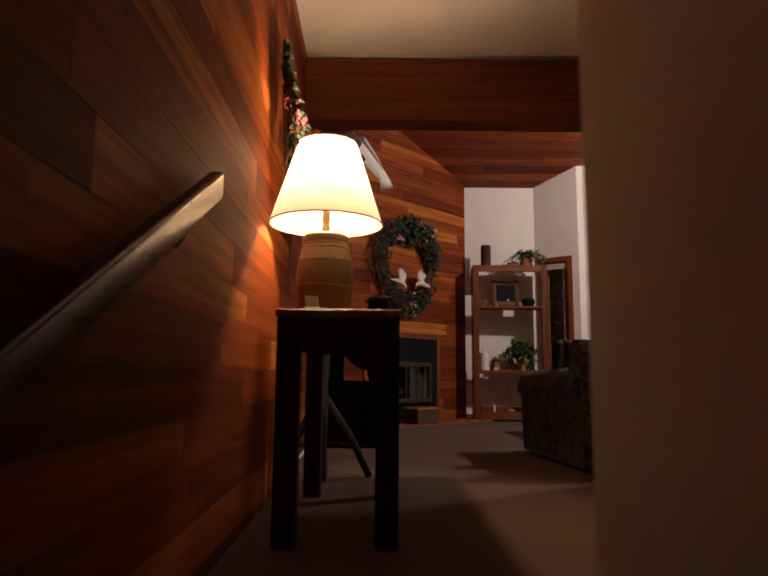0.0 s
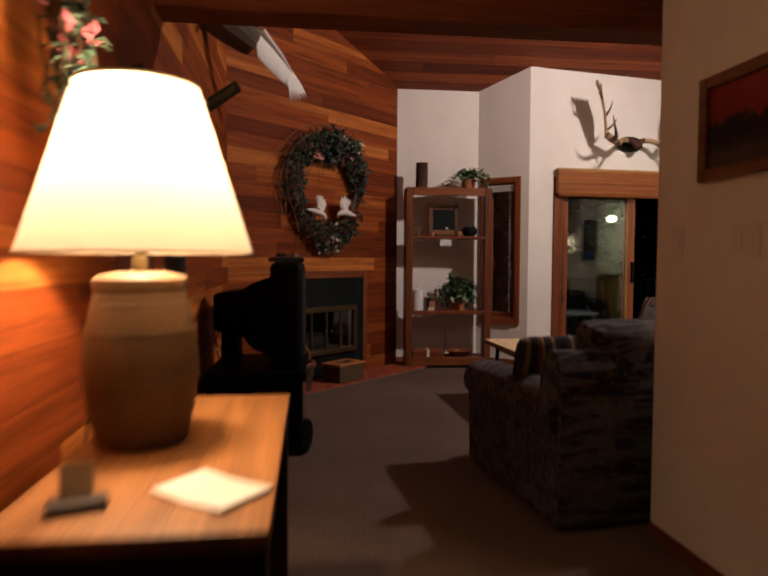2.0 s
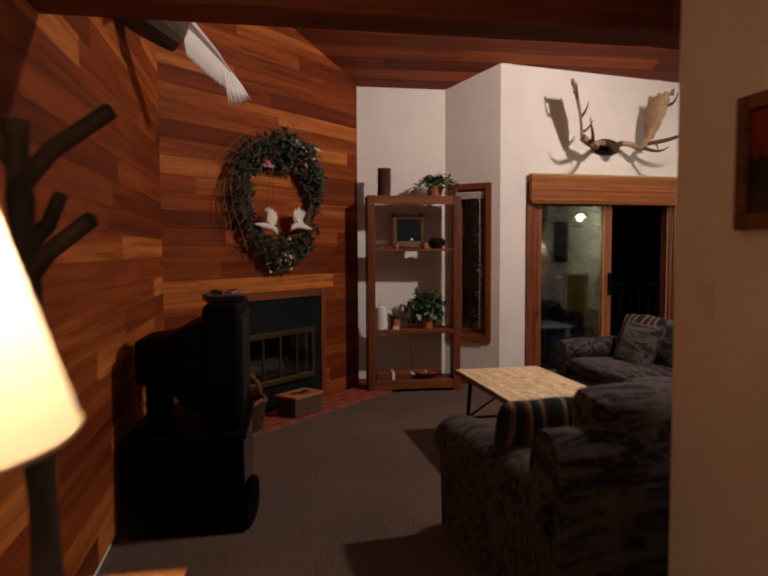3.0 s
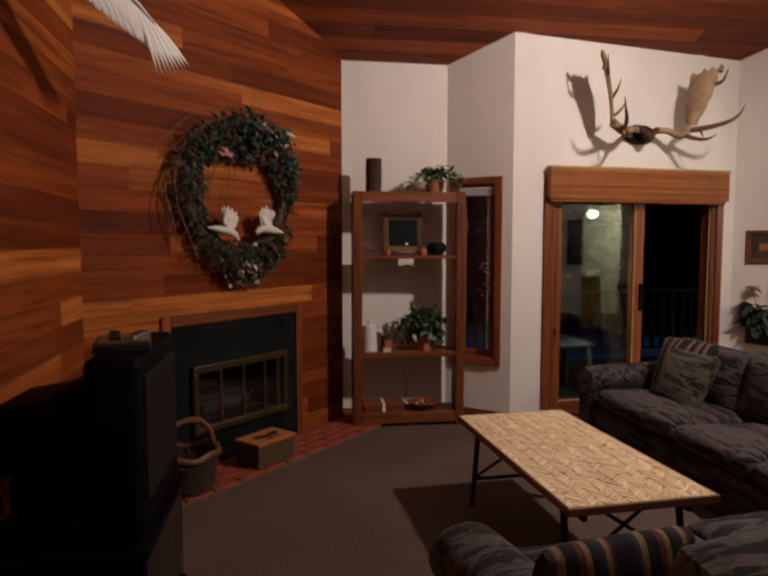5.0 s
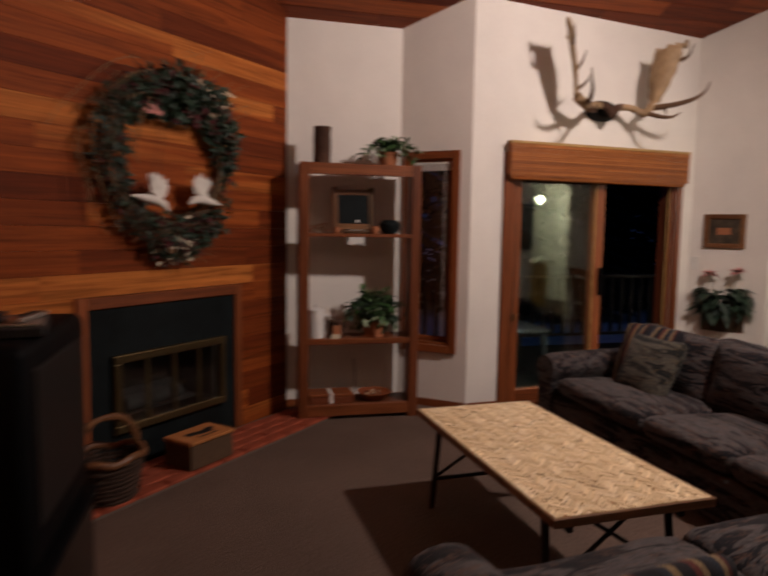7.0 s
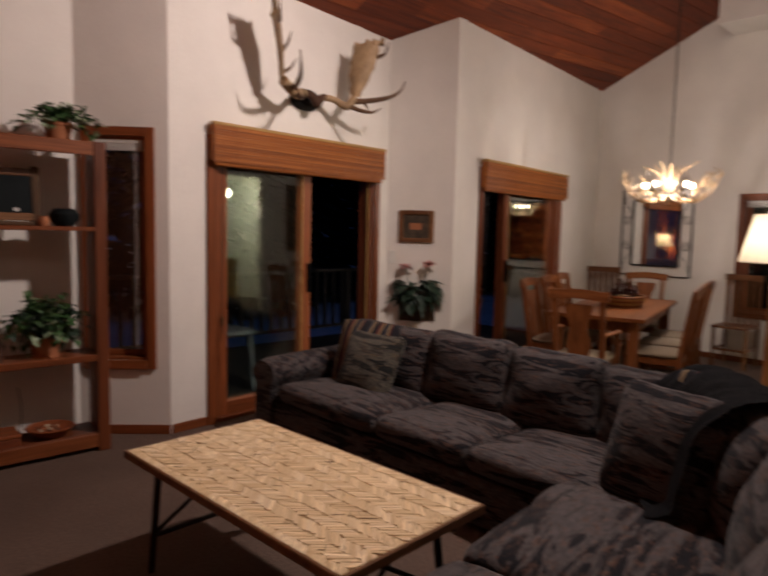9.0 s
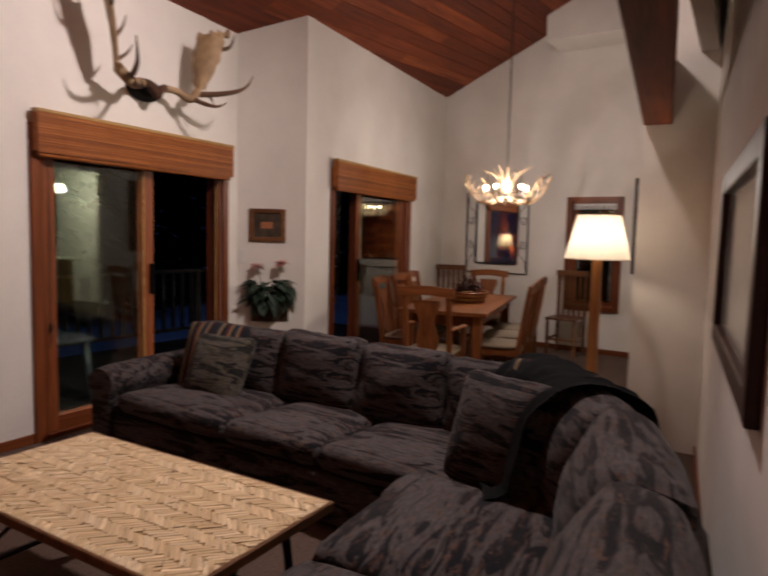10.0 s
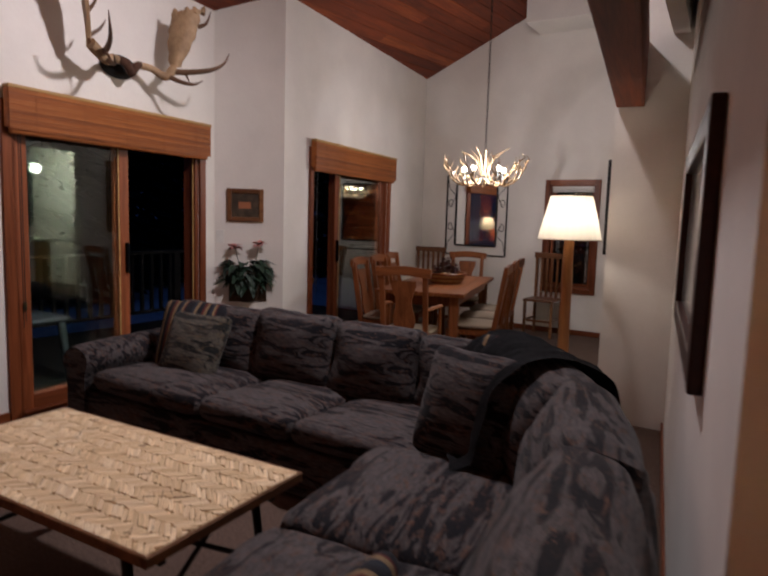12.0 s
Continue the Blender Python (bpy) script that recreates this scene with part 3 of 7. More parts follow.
# ---------- handrail by the stairs ----------
rail_m, _ = run(L0, L1)
handrail = thing("handrail", "brown varnished wooden handrail on brackets", "handrail", rail_m)
bm = bmesh.new()
slope = 0.551
ra, rb = 0.15, 3.18
for k, (dy0, dy1, dz0, dz1) in enumerate(((-0.085, -0.045, -0.045, 0.030),)):
    vs = []
    for u in (ra, rb):
        z = 0.567 + slope * (u - 2.32)
        vs += [bm.verts.new((u, y, z + dz)) for y, dz in ((dy0, dz0), (dy1, dz0), (dy1, dz1), (dy0, dz1))]
    for f in ((0, 1, 2, 3), (7, 6, 5, 4), (0, 4, 5, 1), (1, 5, 6, 2), (2, 6, 7, 3), (3, 7, 4, 0)):
        bm.faces.new([vs[i] for i in f])
bmesh.ops.bevel(bm, geom=bm.edges[:], offset=0.010, segments=3, profile=0.5, affect="EDGES")
RAIL_WOOD = wood("rail_wood", (0.16, 0.07, 0.03), (0.2, 0.09, 0.04), (0.25, 0.12, 0.05), "x", 0.3)
part("rail", bm, wood("handrail_wood", (0.06, 0.026, 0.011), (0.08, 0.035, 0.015), (0.10, 0.045, 0.02), "x", 0.28), handrail, smooth=True)
for u in (0.6, 1.7, 2.95):
    z = 0.567 + slope * (u - 2.32)
    bm = bmesh.new()
    tube(bm, [(u, -0.017, z - 0.085), (u, -0.05, z - 0.085), (u, -0.066, z - 0.035)], [0.012, 0.008, 0.008], 8)
    part("bracket", bm, STEEL, handrail, "dull steel bracket", True)

# ---------- outside: snowy deck with a rail, dark trees ----------
slab("ground", [(-60, -60), (0.5, -60), (0.5, -1.75), (-0.3, -1.75), (-0.3, 1.9), (1.55, 1.9), (1.55, -1.75), (0.501, -1.75), (0.501, -60), (70, -60), (70, 90), (-60, 90)], -1.4, -1.2, SNOW, "snow-covered ground at night", "ground")
deck = thing("deck", "near-black timber deck outside the glass doors", "deck", kind="structure")
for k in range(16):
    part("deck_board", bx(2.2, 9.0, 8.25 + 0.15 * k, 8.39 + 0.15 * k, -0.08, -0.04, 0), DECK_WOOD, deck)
railing = thing("deck_railing", "near-black timber deck railing with thin balusters", "railing")
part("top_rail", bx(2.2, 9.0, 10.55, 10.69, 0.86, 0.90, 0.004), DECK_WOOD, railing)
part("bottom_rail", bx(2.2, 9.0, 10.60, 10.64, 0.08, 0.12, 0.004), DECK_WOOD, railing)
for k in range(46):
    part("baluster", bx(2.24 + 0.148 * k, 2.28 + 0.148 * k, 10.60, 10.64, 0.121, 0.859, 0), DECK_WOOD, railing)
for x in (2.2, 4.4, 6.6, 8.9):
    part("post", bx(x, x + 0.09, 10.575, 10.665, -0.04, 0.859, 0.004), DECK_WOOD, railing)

# dark conifers round the house
NEEDLES = speckled("conifer_needles", (0.004, 0.007, 0.005), (0.010, 0.016, 0.011), 3, 0.9, 0.3)
TRUNK = speckled("conifer_bark", (0.012, 0.009, 0.007), (0.03, 0.022, 0.018), 12, 0.95, 0.6)


def conifer(seed, m):
    t_ = thing("conifer", "dark snow-dusted conifer standing in the night", "tree", m, group="conifers round the house")
    bm = bmesh.new()
    tube(bm, [(0, 0, 0), (0.03, 0.02, 4), (0, 0, 8), (0, 0, 11.3)], [0.22, 0.16, 0.09, 0.02], 8)
    part("trunk", bm, TRUNK, t_)
    q = random.Random(seed)
    bm = bmesh.new()
    for k in range(1500):
        z = 0.3 + 10.8 * q.random() ** 1.15
        reach = (2.5 * (1 - z / 11.6) + 0.15) * math.sqrt(q.uniform(0.15, 1.0))
        a = q.uniform(0, 2 * math.pi)
        d = Vector((math.cos(a), math.sin(a), q.uniform(-0.5, -0.1)))
        p = (bm.verts.new((reach * d.x, reach * d.y, z)), bm.verts.new((reach * d.x + 0.7 * d.x - 0.22 * d.y, reach * d.y + 0.7 * d.y + 0.22 * d.x, z + 0.7 * d.z)), bm.verts.new((reach * d.x + 0.95 * d.x, reach * d.y + 0.95 * d.y, z + 0.75 * d.z - 0.1)), bm.verts.new((reach * d.x + 0.6 * d.x + 0.24 * d.y, reach * d.y + 0.6 * d.y - 0.24 * d.x, z + 0.6 * d.z)))
        bm.faces.new(p)
    tagged(part("crown", bm, NEEDLES, t_), kind="stuff")
    return t_


first = conifer(71, pose(2.0, 24.0, -1.2))
second = conifer(72, pose(4.2, 26.5, -1.2))
grove = random.Random(12)
spots_ = [(4.0 + 1.9 * k, 24.0 + grove.uniform(-2.0, 4.0)) for k in range(13)] + [(-2.0 - 2.4 * k, 25.0) for k in range(3)] + [(26.5 + grove.uniform(-2, 3), 22.0 - 2.1 * k) for k in range(11)]
for k, (x, y) in enumerate(spots_):
    copy_thing((first, second)[k % 2], pose(x, y, -1.2, 0, 0, grove.uniform(0, 360)) @ Matrix.Scale(grove.uniform(0.85, 1.2), 4))

# ---------- soft things ----------
def ikat(name, ground, dark, fleck, rough=0.95):
    """Woven cloth: broad dark flames along x on a mottled ground, rust and tan flecks, fine weave."""
    m = material(name, ground, rough)
    flame = noise_at(m, coords(m, (2.2, 13.5, 13.5)), 1.15, 3, 0.55, 1.3)
    spots = noise_at(m, coords(m, (3.5, 9.0, 9.0)), 4.0, 5, 0.75, 1.0)
    mottle = noise_at(m, coords(m, (14.0, 60.0, 60.0)), 1.6, 4, 0.7)
    weave = noise_at(m, coords(m), 260, 2)
    c = ramp_of(m, flame, [(0.465, dark), (0.48, tuple(0.55 * g for g in ground)), (0.505, ground), (0.70, tuple(1.15 * g for g in ground))])
    f = ramp_of(m, spots, [(0.53, (0, 0, 0)), (0.62, (0.85, 0.85, 0.85))])
    c = mixed(m, f, c, fleck)
    c = mixed(m, 1.0, c, ramp_of(m, mottle, [(0.36, (0.5, 0.5, 0.53)), (0.62, (1.25, 1.2, 1.15))]), "MULTIPLY")
    w = ramp_of(m, weave, [(0.35, (0.7, 0.7, 0.7)), (0.65, (1.15, 1.15, 1.15))])
    base(m, mixed(m, 1.0, c, w, "MULTIPLY"))
    bump(m, weave, 0.5, 0.002)
    m.node_tree.nodes["Principled BSDF"].inputs["Sheen Weight"].default_value = 0.06
    return m


CLOTH = ikat("patterned_upholstery", (0.074, 0.067, 0.069), (0.004, 0.004, 0.008), (0.105, 0.058, 0.040))
CLOTH_GREEN = ikat("green_grey_upholstery", (0.085, 0.08, 0.066), (0.012, 0.014, 0.014), (0.11, 0.08, 0.045))


def striped(name, scale, stops, axis=0):
    m = material(name, stops[0][1], 0.95)
    v = coords(m)
    s = m.node_tree.nodes.new("ShaderNodeSeparateXYZ")
    link(m, v, s.inputs[0])
    a = m.node_tree.nodes.new("ShaderNodeMath")
    a.operation = "MULTIPLY"
    a.inputs[1].default_value = scale
    link(m, s.outputs[axis], a.inputs[0])
    f = m.node_tree.nodes.new("ShaderNodeMath")
    f.operation = "FRACT"
    link(m, a.outputs[0], f.inputs[0])
    c = ramp_of(m, f.outputs[0], stops)
    weave = noise_at(m, coords(m), 200, 2)
    base(m, mixed(m, 1.0, c, ramp_of(m, weave, [(0.35, (0.7, 0.7, 0.7)), (0.65, (1.1, 1.1, 1.1))]), "MULTIPLY"))
    bump(m, weave, 0.5, 0.002)
    return m


B_, T_, R_, N_ = (0.014, 0.013, 0.017), (0.23, 0.16, 0.085), (0.11, 0.03, 0.025), (0.03, 0.036, 0.05)
STRIPE = striped("striped_cushion", 4.2, [(0.0, B_), (0.13, N_), (0.16, T_), (0.22, T_), (0.24, B_), (0.38, B_), (0.40, R_), (0.46, R_), (0.48, T_), (0.53, T_), (0.55, B_), (0.70, N_), (0.72, T_), (0.76, T_), (0.78, R_), (0.84, B_), (1.0, B_)])
for n in STRIPE.node_tree.nodes:
    if n.type == "VALTORGB":
        n.color_ramp.interpolation = "EASE"
FUR = speckled("black_fleece", (0.005, 0.005, 0.006), (0.02, 0.02, 0.024), 90, 1.0, 1.0, 0.012, 6, 0.3)


def cushion(sx, sy, sz, puff=0.35, seed=0, crease=0.012, cuts=9):
    """A stuffed block: crowned faces, pinched corners, soft creases."""
    bm = bmesh.new()
    bmesh.ops.create_cube(bm, size=2.0)
    bmesh.ops.subdivide_edges(bm, edges=bm.edges[:], cuts=cuts, use_grid_fill=True)
    h = (sx / 2, sy / 2, sz / 2)
    thin = min(range(3), key=lambda i: h[i])
    for v in bm.verts:
        p = [max(-1, min(1, c)) for c in v.co]
        q = list(p)
        o = [i for i in range(3) if i != thin]
        edge = max(abs(p[o[0]]) ** 3.5, abs(p[o[1]]) ** 3.5)
        q[thin] = p[thin] * (1 - puff * edge) * (1 + 0.10 * (1 - edge))
        for i in o:
            k = [j for j in o if j != i][0]
            q[i] = p[i] * (1 - 0.05 * abs(p[thin]) ** 2 - 0.03 * (1 - abs(p[k]) ** 2))
        v.co = Vector(1.025 * q[i] * h[i] for i in range(3))
    for _ in range(4):
        bmesh.ops.smooth_vert(bm, verts=bm.verts[:], factor=0.5, use_axis_x=True, use_axis_y=True, use_axis_z=True)
    for v in bm.verts:
        n = noise.noise(Vector((v.co.x * 5 + seed * 7.1, v.co.y * 5, v.co.z * 5 + seed)))
        n2 = noise.noise(Vector((v.co.x * 14 + seed * 3.3, v.co.y * 9, v.co.z * 14)))
        v.co += v.co.normalized() * (crease * n + 0.45 * crease * n2)
    return bm


def soften(bm, seed, amp=0.012):
    for v in bm.verts:
        n = noise.noise(v.co * 4.0 + Vector((seed, 0, 0)))
        n2 = noise.noise(v.co * 11.0 + Vector((0, seed, 0)))
        v.co += Vector((n, n2, n * 0.6)) * amp
    return bm


def padded(x0, x1, y0, y1, z0, z1, r, seed, cuts=6, amp=0.012):
    bm = bmesh.new()
    soft_box(bm, x0, x1, y0, y1, z0, z1, r, 4)
    bmesh.ops.subdivide_edges(bm, edges=[e for e in bm.edges if e.calc_length() > 0.18], cuts=cuts, use_grid_fill=True)
    return soften(bm, seed, amp)


def arm_mesh(x0, x1, y0, y1, ztop, seed):
    """A rolled arm: upright panel with a fat roll on top, running front to back."""
    bm = bmesh.new()
    w = x1 - x0
    r = w * 0.56
    cx, cz = (x0 + x1) / 2, ztop - r * 0.86
    pts = [(x0 + 0.035, 0.03)] + [(cx + r * math.cos(a), cz + r * 0.86 * math.sin(a)) for a in [math.pi * (1.22 - 1.44 * k / 14) for k in range(15)]] + [(x1 - 0.035, 0.03)]
    rings = []
    n = 12
    for k in range(n + 1):
        y = y0 + (y1 - y0) * k / n
        s = 1.0 if k < n else 0.93
        rings.append([bm.verts.new((cx + (px - cx) * s, y, 0.03 + (pz - 0.03) * (1 - 0.05 * (k / n) ** 2) * (1 if k < n else 0.99))) for px, pz in pts])
    for a, b in zip(rings, rings[1:]):
        for i in range(len(pts) - 1):
            bm.faces.new((a[i], a[i + 1], b[i + 1], b[i]))
    bm.faces.new(rings[0])
    bm.faces.new(rings[-1][::-1])
    return soften(bm, seed, 0.010)


def sofa_unit(name, label, m, length, depth, seats, backs, arms, seed, back_h=0.80):
    """Sofa along x, its back at y = 0 and its front at y = depth."""
    s = thing(name, label, "sofa", m)
    a0 = 0.25 if arms[0] else 0.0
    a1 = 0.25 if arms[1] else 0.0
    part("base", padded(0.03, length - 0.03, 0.03, depth - 0.03, 0.02, 0.30, 0.03, seed), CLOTH, s, "upholstered base with skirt")
    part("back_frame", padded(0.0 + a0 * 0.1, length - a1 * 0.1, 0.0, 0.17, 0.03, back_h, 0.08, seed + 1, 7, 0.014), CLOTH, s, "padded back frame")
    x = a0
    for k, w in enumerate(seats):
        part("seat_cushion", cushion(w, depth - 0.20, 0.20, 0.30, seed + k), CLOTH, s, smooth=True, m=pose(x + w / 2, 0.17 + (depth - 0.15) / 2, 0.385, 1.5, 0, 0))
        x += w
    x = a0
    for k, w in enumerate(backs):
        part("back_cushion", cushion(w - 0.005, 0.50, 0.24, 0.45, seed + 9 + k, 0.018), CLOTH, s, smooth=True, m=pose(x + w / 2, 0.255, 0.665 + 0.01 * ((k * 7) % 3), 100 + 2 * (k % 2), 0, 0))
        x += w
    if arms[0]:
        part("arm", arm_mesh(0.0, a0, 0.02, depth, 0.66, seed + 20), CLOTH, s, "fat rolled arm", True)
    if arms[1]:
        part("arm", arm_mesh(length - a1, length, 0.02, depth, 0.66, seed + 21), CLOTH, s, "fat rolled arm", True)
    for c in s.children:
        if c.name.startswith(("base", "back_frame")):
            c.data.polygons.foreach_set("use_smooth", [True] * len(c.data.polygons))
    return s


SOFA_M = pose(4.12, 4.80, 0, 0, 0, 90) @ Matrix.Diagonal((1, 1, 0.87, 1))
sofa_unit("sofa", "large dark patterned fabric sofa facing the low table", SOFA_M, 2.72, 0.94, [0.85, 0.65, 0.97], [0.47, 0.58, 0.60, 0.82], (False, True), 2)
LOVE_M = pose(1.42, 3.79, 0, 0, 0, 7.4)
# the back of the corner sofa: straight behind the seats, then round to the end of the long sofa
BACK_LINE = [Vector((x, y, 0)) for x, y in ((0.03, -0.07), (0.6, -0.07), (1.15, -0.06), (1.45, -0.01), (1.75, 0.07), (2.05, 0.20), (2.35, 0.38), (2.60, 0.56), (2.74, 0.66))]


def back_at(x):
    """Point and heading of the curved back at a distance x along the sofa."""
    for a, b in zip(BACK_LINE, BACK_LINE[1:]):
        if x <= b.x or b is BACK_LINE[-1]:
            f = (x - a.x) / (b.x - a.x)
            return a.lerp(b, f), math.atan2(b.y - a.y, b.x - a.x)


def corner_sofa(m, depth, seed):
    s = thing("corner_sofa", "dark patterned fabric corner sofa with its back to the hall", "sofa", m)
    pts = [(0.03, -0.05), (1.15, -0.04), (1.75, 0.10), (2.05, 0.23), (2.35, 0.41), (2.70, 0.64), (1.89, 0.745), (1.84, depth - 0.04), (0.03, depth - 0.04)]
    bm = bmesh.new()
    lo, up = [bm.verts.new((x, y, 0.02)) for x, y in pts], [bm.verts.new((x, y, 0.30)) for x, y in pts]
    bm.faces.new(lo[::-1])
    bm.faces.new(up)
    for k in range(len(pts)):
        bm.faces.new((lo[k], lo[(k + 1) % len(pts)], up[(k + 1) % len(pts)], up[k]))
    bmesh.ops.bevel(bm, geom=bm.edges[:], offset=0.025, segments=2, profile=0.5, affect="EDGES")
    part("base", bm, CLOTH, s, "upholstered base with skirt")
    prof = [(0.03, 0.03), (0.005, 0.2), (0.0, 0.45), (0.0, 0.62), (0.02, 0.72), (0.07, 0.775), (0.13, 0.78), (0.19, 0.73), (0.22, 0.6), (0.22, 0.31)]
    line = curve_pts(BACK_LINE, 5)
    bm = bmesh.new()
    rings = []
    for k, p in enumerate(line):
        d = (line[min(k + 1, len(line) - 1)] - line[max(k - 1, 0)]).normalized()
        n = Vector((-d.y, d.x, 0))
        low = 1.0 - 0.10 * max(0.0, (p.x - 1.7) / 1.0)
        rings.append([bm.verts.new(p + n * o + Vector((0, 0, z * low))) for o, z in prof])
    for a, b in zip(rings, rings[1:]):
        for i in range(len(prof) - 1):
            bm.faces.new((a[i], b[i], b[i + 1], a[i + 1]))
    bm.faces.new(rings[0])
    bm.faces.new(rings[-1][::-1])
    part("back_frame", soften(bm, seed, 0.012), CLOTH, s, "padded back frame bending round the corner", True)
    for k, (x, w) in enumerate(((0.65, 0.82), (1.46, 0.82))):
        part("seat_cushion", cushion(w, depth - 0.16, 0.20, 0.30, seed + k, 0.016), CLOTH, s, smooth=True, m=pose(x, 0.19 + (depth - 0.16) / 2, 0.375, 1.5, 0, 0))
    part("corner_cushion", cushion(0.80, 0.52, 0.20, 0.30, seed + 5, 0.016), CLOTH, s, smooth=True, m=pose(2.16, 0.62, 0.375, 0, 0, 14))
    for k, (x, w) in enumerate(((0.62, 0.80), (1.34, 0.72), (1.92, 0.58), (2.42, 0.52))):
        p, a = back_at(x)
        c = p + Vector((-math.sin(a), math.cos(a), 0)) * 0.20
        part("back_cushion", cushion(w, 0.51, 0.31, 0.45, seed + 9 + k, 0.02), CLOTH, s, smooth=True, m=pose(c.x, c.y, 0.64 - 0.010 * k, 101 + 2 * (k % 2), 0, math.degrees(a)))
    part("arm", arm_mesh(0.0, 0.25, -0.03, depth - 0.03, 0.625, seed + 20), CLOTH, s, "fat rolled arm", True)
    return s


corner_sofa(LOVE_M, 1.03, 40)


def pillow(name, label, mat, m, s=0.46, d=0.17, seed=0, h=0.0):
    return solid(name, cushion(s, h or s, d, 0.66, seed, 0.010, 9), mat, label, "cushion", True, m)


# scatter cushions
pillow("throw_pillow", "olive grey patterned throw pillow on the sofa", CLOTH_GREEN, pose(3.60, 6.78, 0.545, 64, 0, -84), 0.46, 0.17, 3)
pillow("striped_pillow", "striped brown and tan pillow behind another pillow", STRIPE, pose(3.70, 6.93, 0.585, 70, 0, -78), 0.48, 0.15, 4)
pillow("striped_pillow", "dark striped pillow leaning on the back near the arm", STRIPE, LOVE_M @ pose(0.28, 0.45, 0.615, 108, 0, 2), 0.47, 0.15, 5, 0.37)
pillow("throw_pillow", "dark patterned throw pillow leaning in the sofa corner", CLOTH, LOVE_M @ pose(1.86, 0.66, 0.655, 70, 0, -112), 0.46, 0.17, 6)
pillow("striped_pillow", "dark striped pillow behind another in the sofa corner", STRIPE, LOVE_M @ pose(2.10, 0.53, 0.67, 76, 3, -112), 0.46, 0.13, 7)

# black throw hung over the back of the corner
fall = curve_pts([Vector((0, o_, z_)) for o_, z_ in ((-0.045, 0.46), (-0.055, 0.66), (-0.01, 0.80), (0.12, 0.885), (0.28, 0.885), (0.42, 0.78), (0.48, 0.62), (0.51, 0.51), (0.58, 0.49))], 4)
bm = bmesh.new()
nu = 30
grid = []
for i in range(nu):
    u = i / (nu - 1)
    rowv = []
    for j, q in enumerate(fall):
        v = j / (len(fall) - 1)
        p, a = back_at(1.88 + 0.58 * u + 0.05 * math.sin(5 * v) + 0.04 * noise.noise(Vector((u * 3, v * 4, 5))))
        f = 0.010 * math.sin(17 * u + 4 * v) + 0.024 * noise.noise(Vector((u * 5, v * 6, 2))) + 0.010 * noise.noise(Vector((u * 13, v * 13, 7)))
        off = q.y + (abs(f) if v > 0.4 else -abs(f))
        rowv.append(bm.verts.new((p.x - math.sin(a) * off, p.y + math.cos(a) * off, q.z + abs(f) * 0.7)))
    grid.append(rowv)
for i in range(nu - 1):
    for j in range(len(fall) - 1):
        bm.faces.new((grid[i][j], grid[i + 1][j], grid[i + 1][j + 1], grid[i][j + 1]))
bmesh.ops.solidify(bm, geom=bm.faces[:], thickness=0.014)
solid("throw_blanket", bm, FUR, "black fleece throw hung over the corner of the sofa", "blanket", True, LOVE_M)

# ---------- low table with a woven bamboo top ----------
TBL_DARK = wood("dark_table_frame", (0.012, 0.008, 0.006), (0.02, 0.013, 0.01), (0.03, 0.019, 0.014), "x", 0.5)
CANE = wood("split_bamboo", (0.72, 0.54, 0.31), (0.85, 0.67, 0.42), (0.91, 0.75, 0.51), "x", 0.5, grain=1.5, contrast=0.7)
CANE_I = wood("split_bamboo_rest", (0.72, 0.54, 0.31), (0.85, 0.67, 0.42), (0.91, 0.75, 0.51), "x", 0.5, vary="island", grain=1.5, contrast=0.7)
TX0, TX1, TY0, TY1, TZ = 1.848, 2.523, 4.985, 6.325, 0.511
table_m = pose(2.198, 5.69, 0, 0, 0, 2.5) @ pose(-(TX1 - TX0) / 2, -(TY1 - TY0) / 2, 0)
low = thing("coffee_table", "low table with woven bamboo top and dark folding legs", "table", table_m)
tw, tl = TX1 - TX0, TY1 - TY0
EDGE = wood("bamboo_edging", (0.46, 0.29, 0.13), (0.54, 0.36, 0.18), (0.6, 0.42, 0.23), "x", 0.45)
EDGE_D = wood("brown_edging", (0.13, 0.06, 0.028), (0.18, 0.085, 0.04), (0.24, 0.12, 0.055), "x", 0.45)
part("top_board", bx(0.008, tw - 0.008, 0.008, tl - 0.008, TZ - 0.034, TZ - 0.008, 0), EDGE, low)
for q in ((0, tw, 0, 0.012), (0, tw, tl - 0.012, tl), (0, 0.012, 0.0125, tl - 0.0125), (tw - 0.012, tw, 0.0125, tl - 0.0125)):
    part("edging", bx(q[0], q[1], q[2], q[3], TZ - 0.036, TZ - 0.002, 0.003), EDGE_D, low)
for u in (0.10, tw - 0.10):
    part("side_rail", bx(u - 0.012, u + 0.012, 0.05, tl - 0.05, TZ - 0.085, TZ - 0.035, 0.003), TBL_DARK, low)
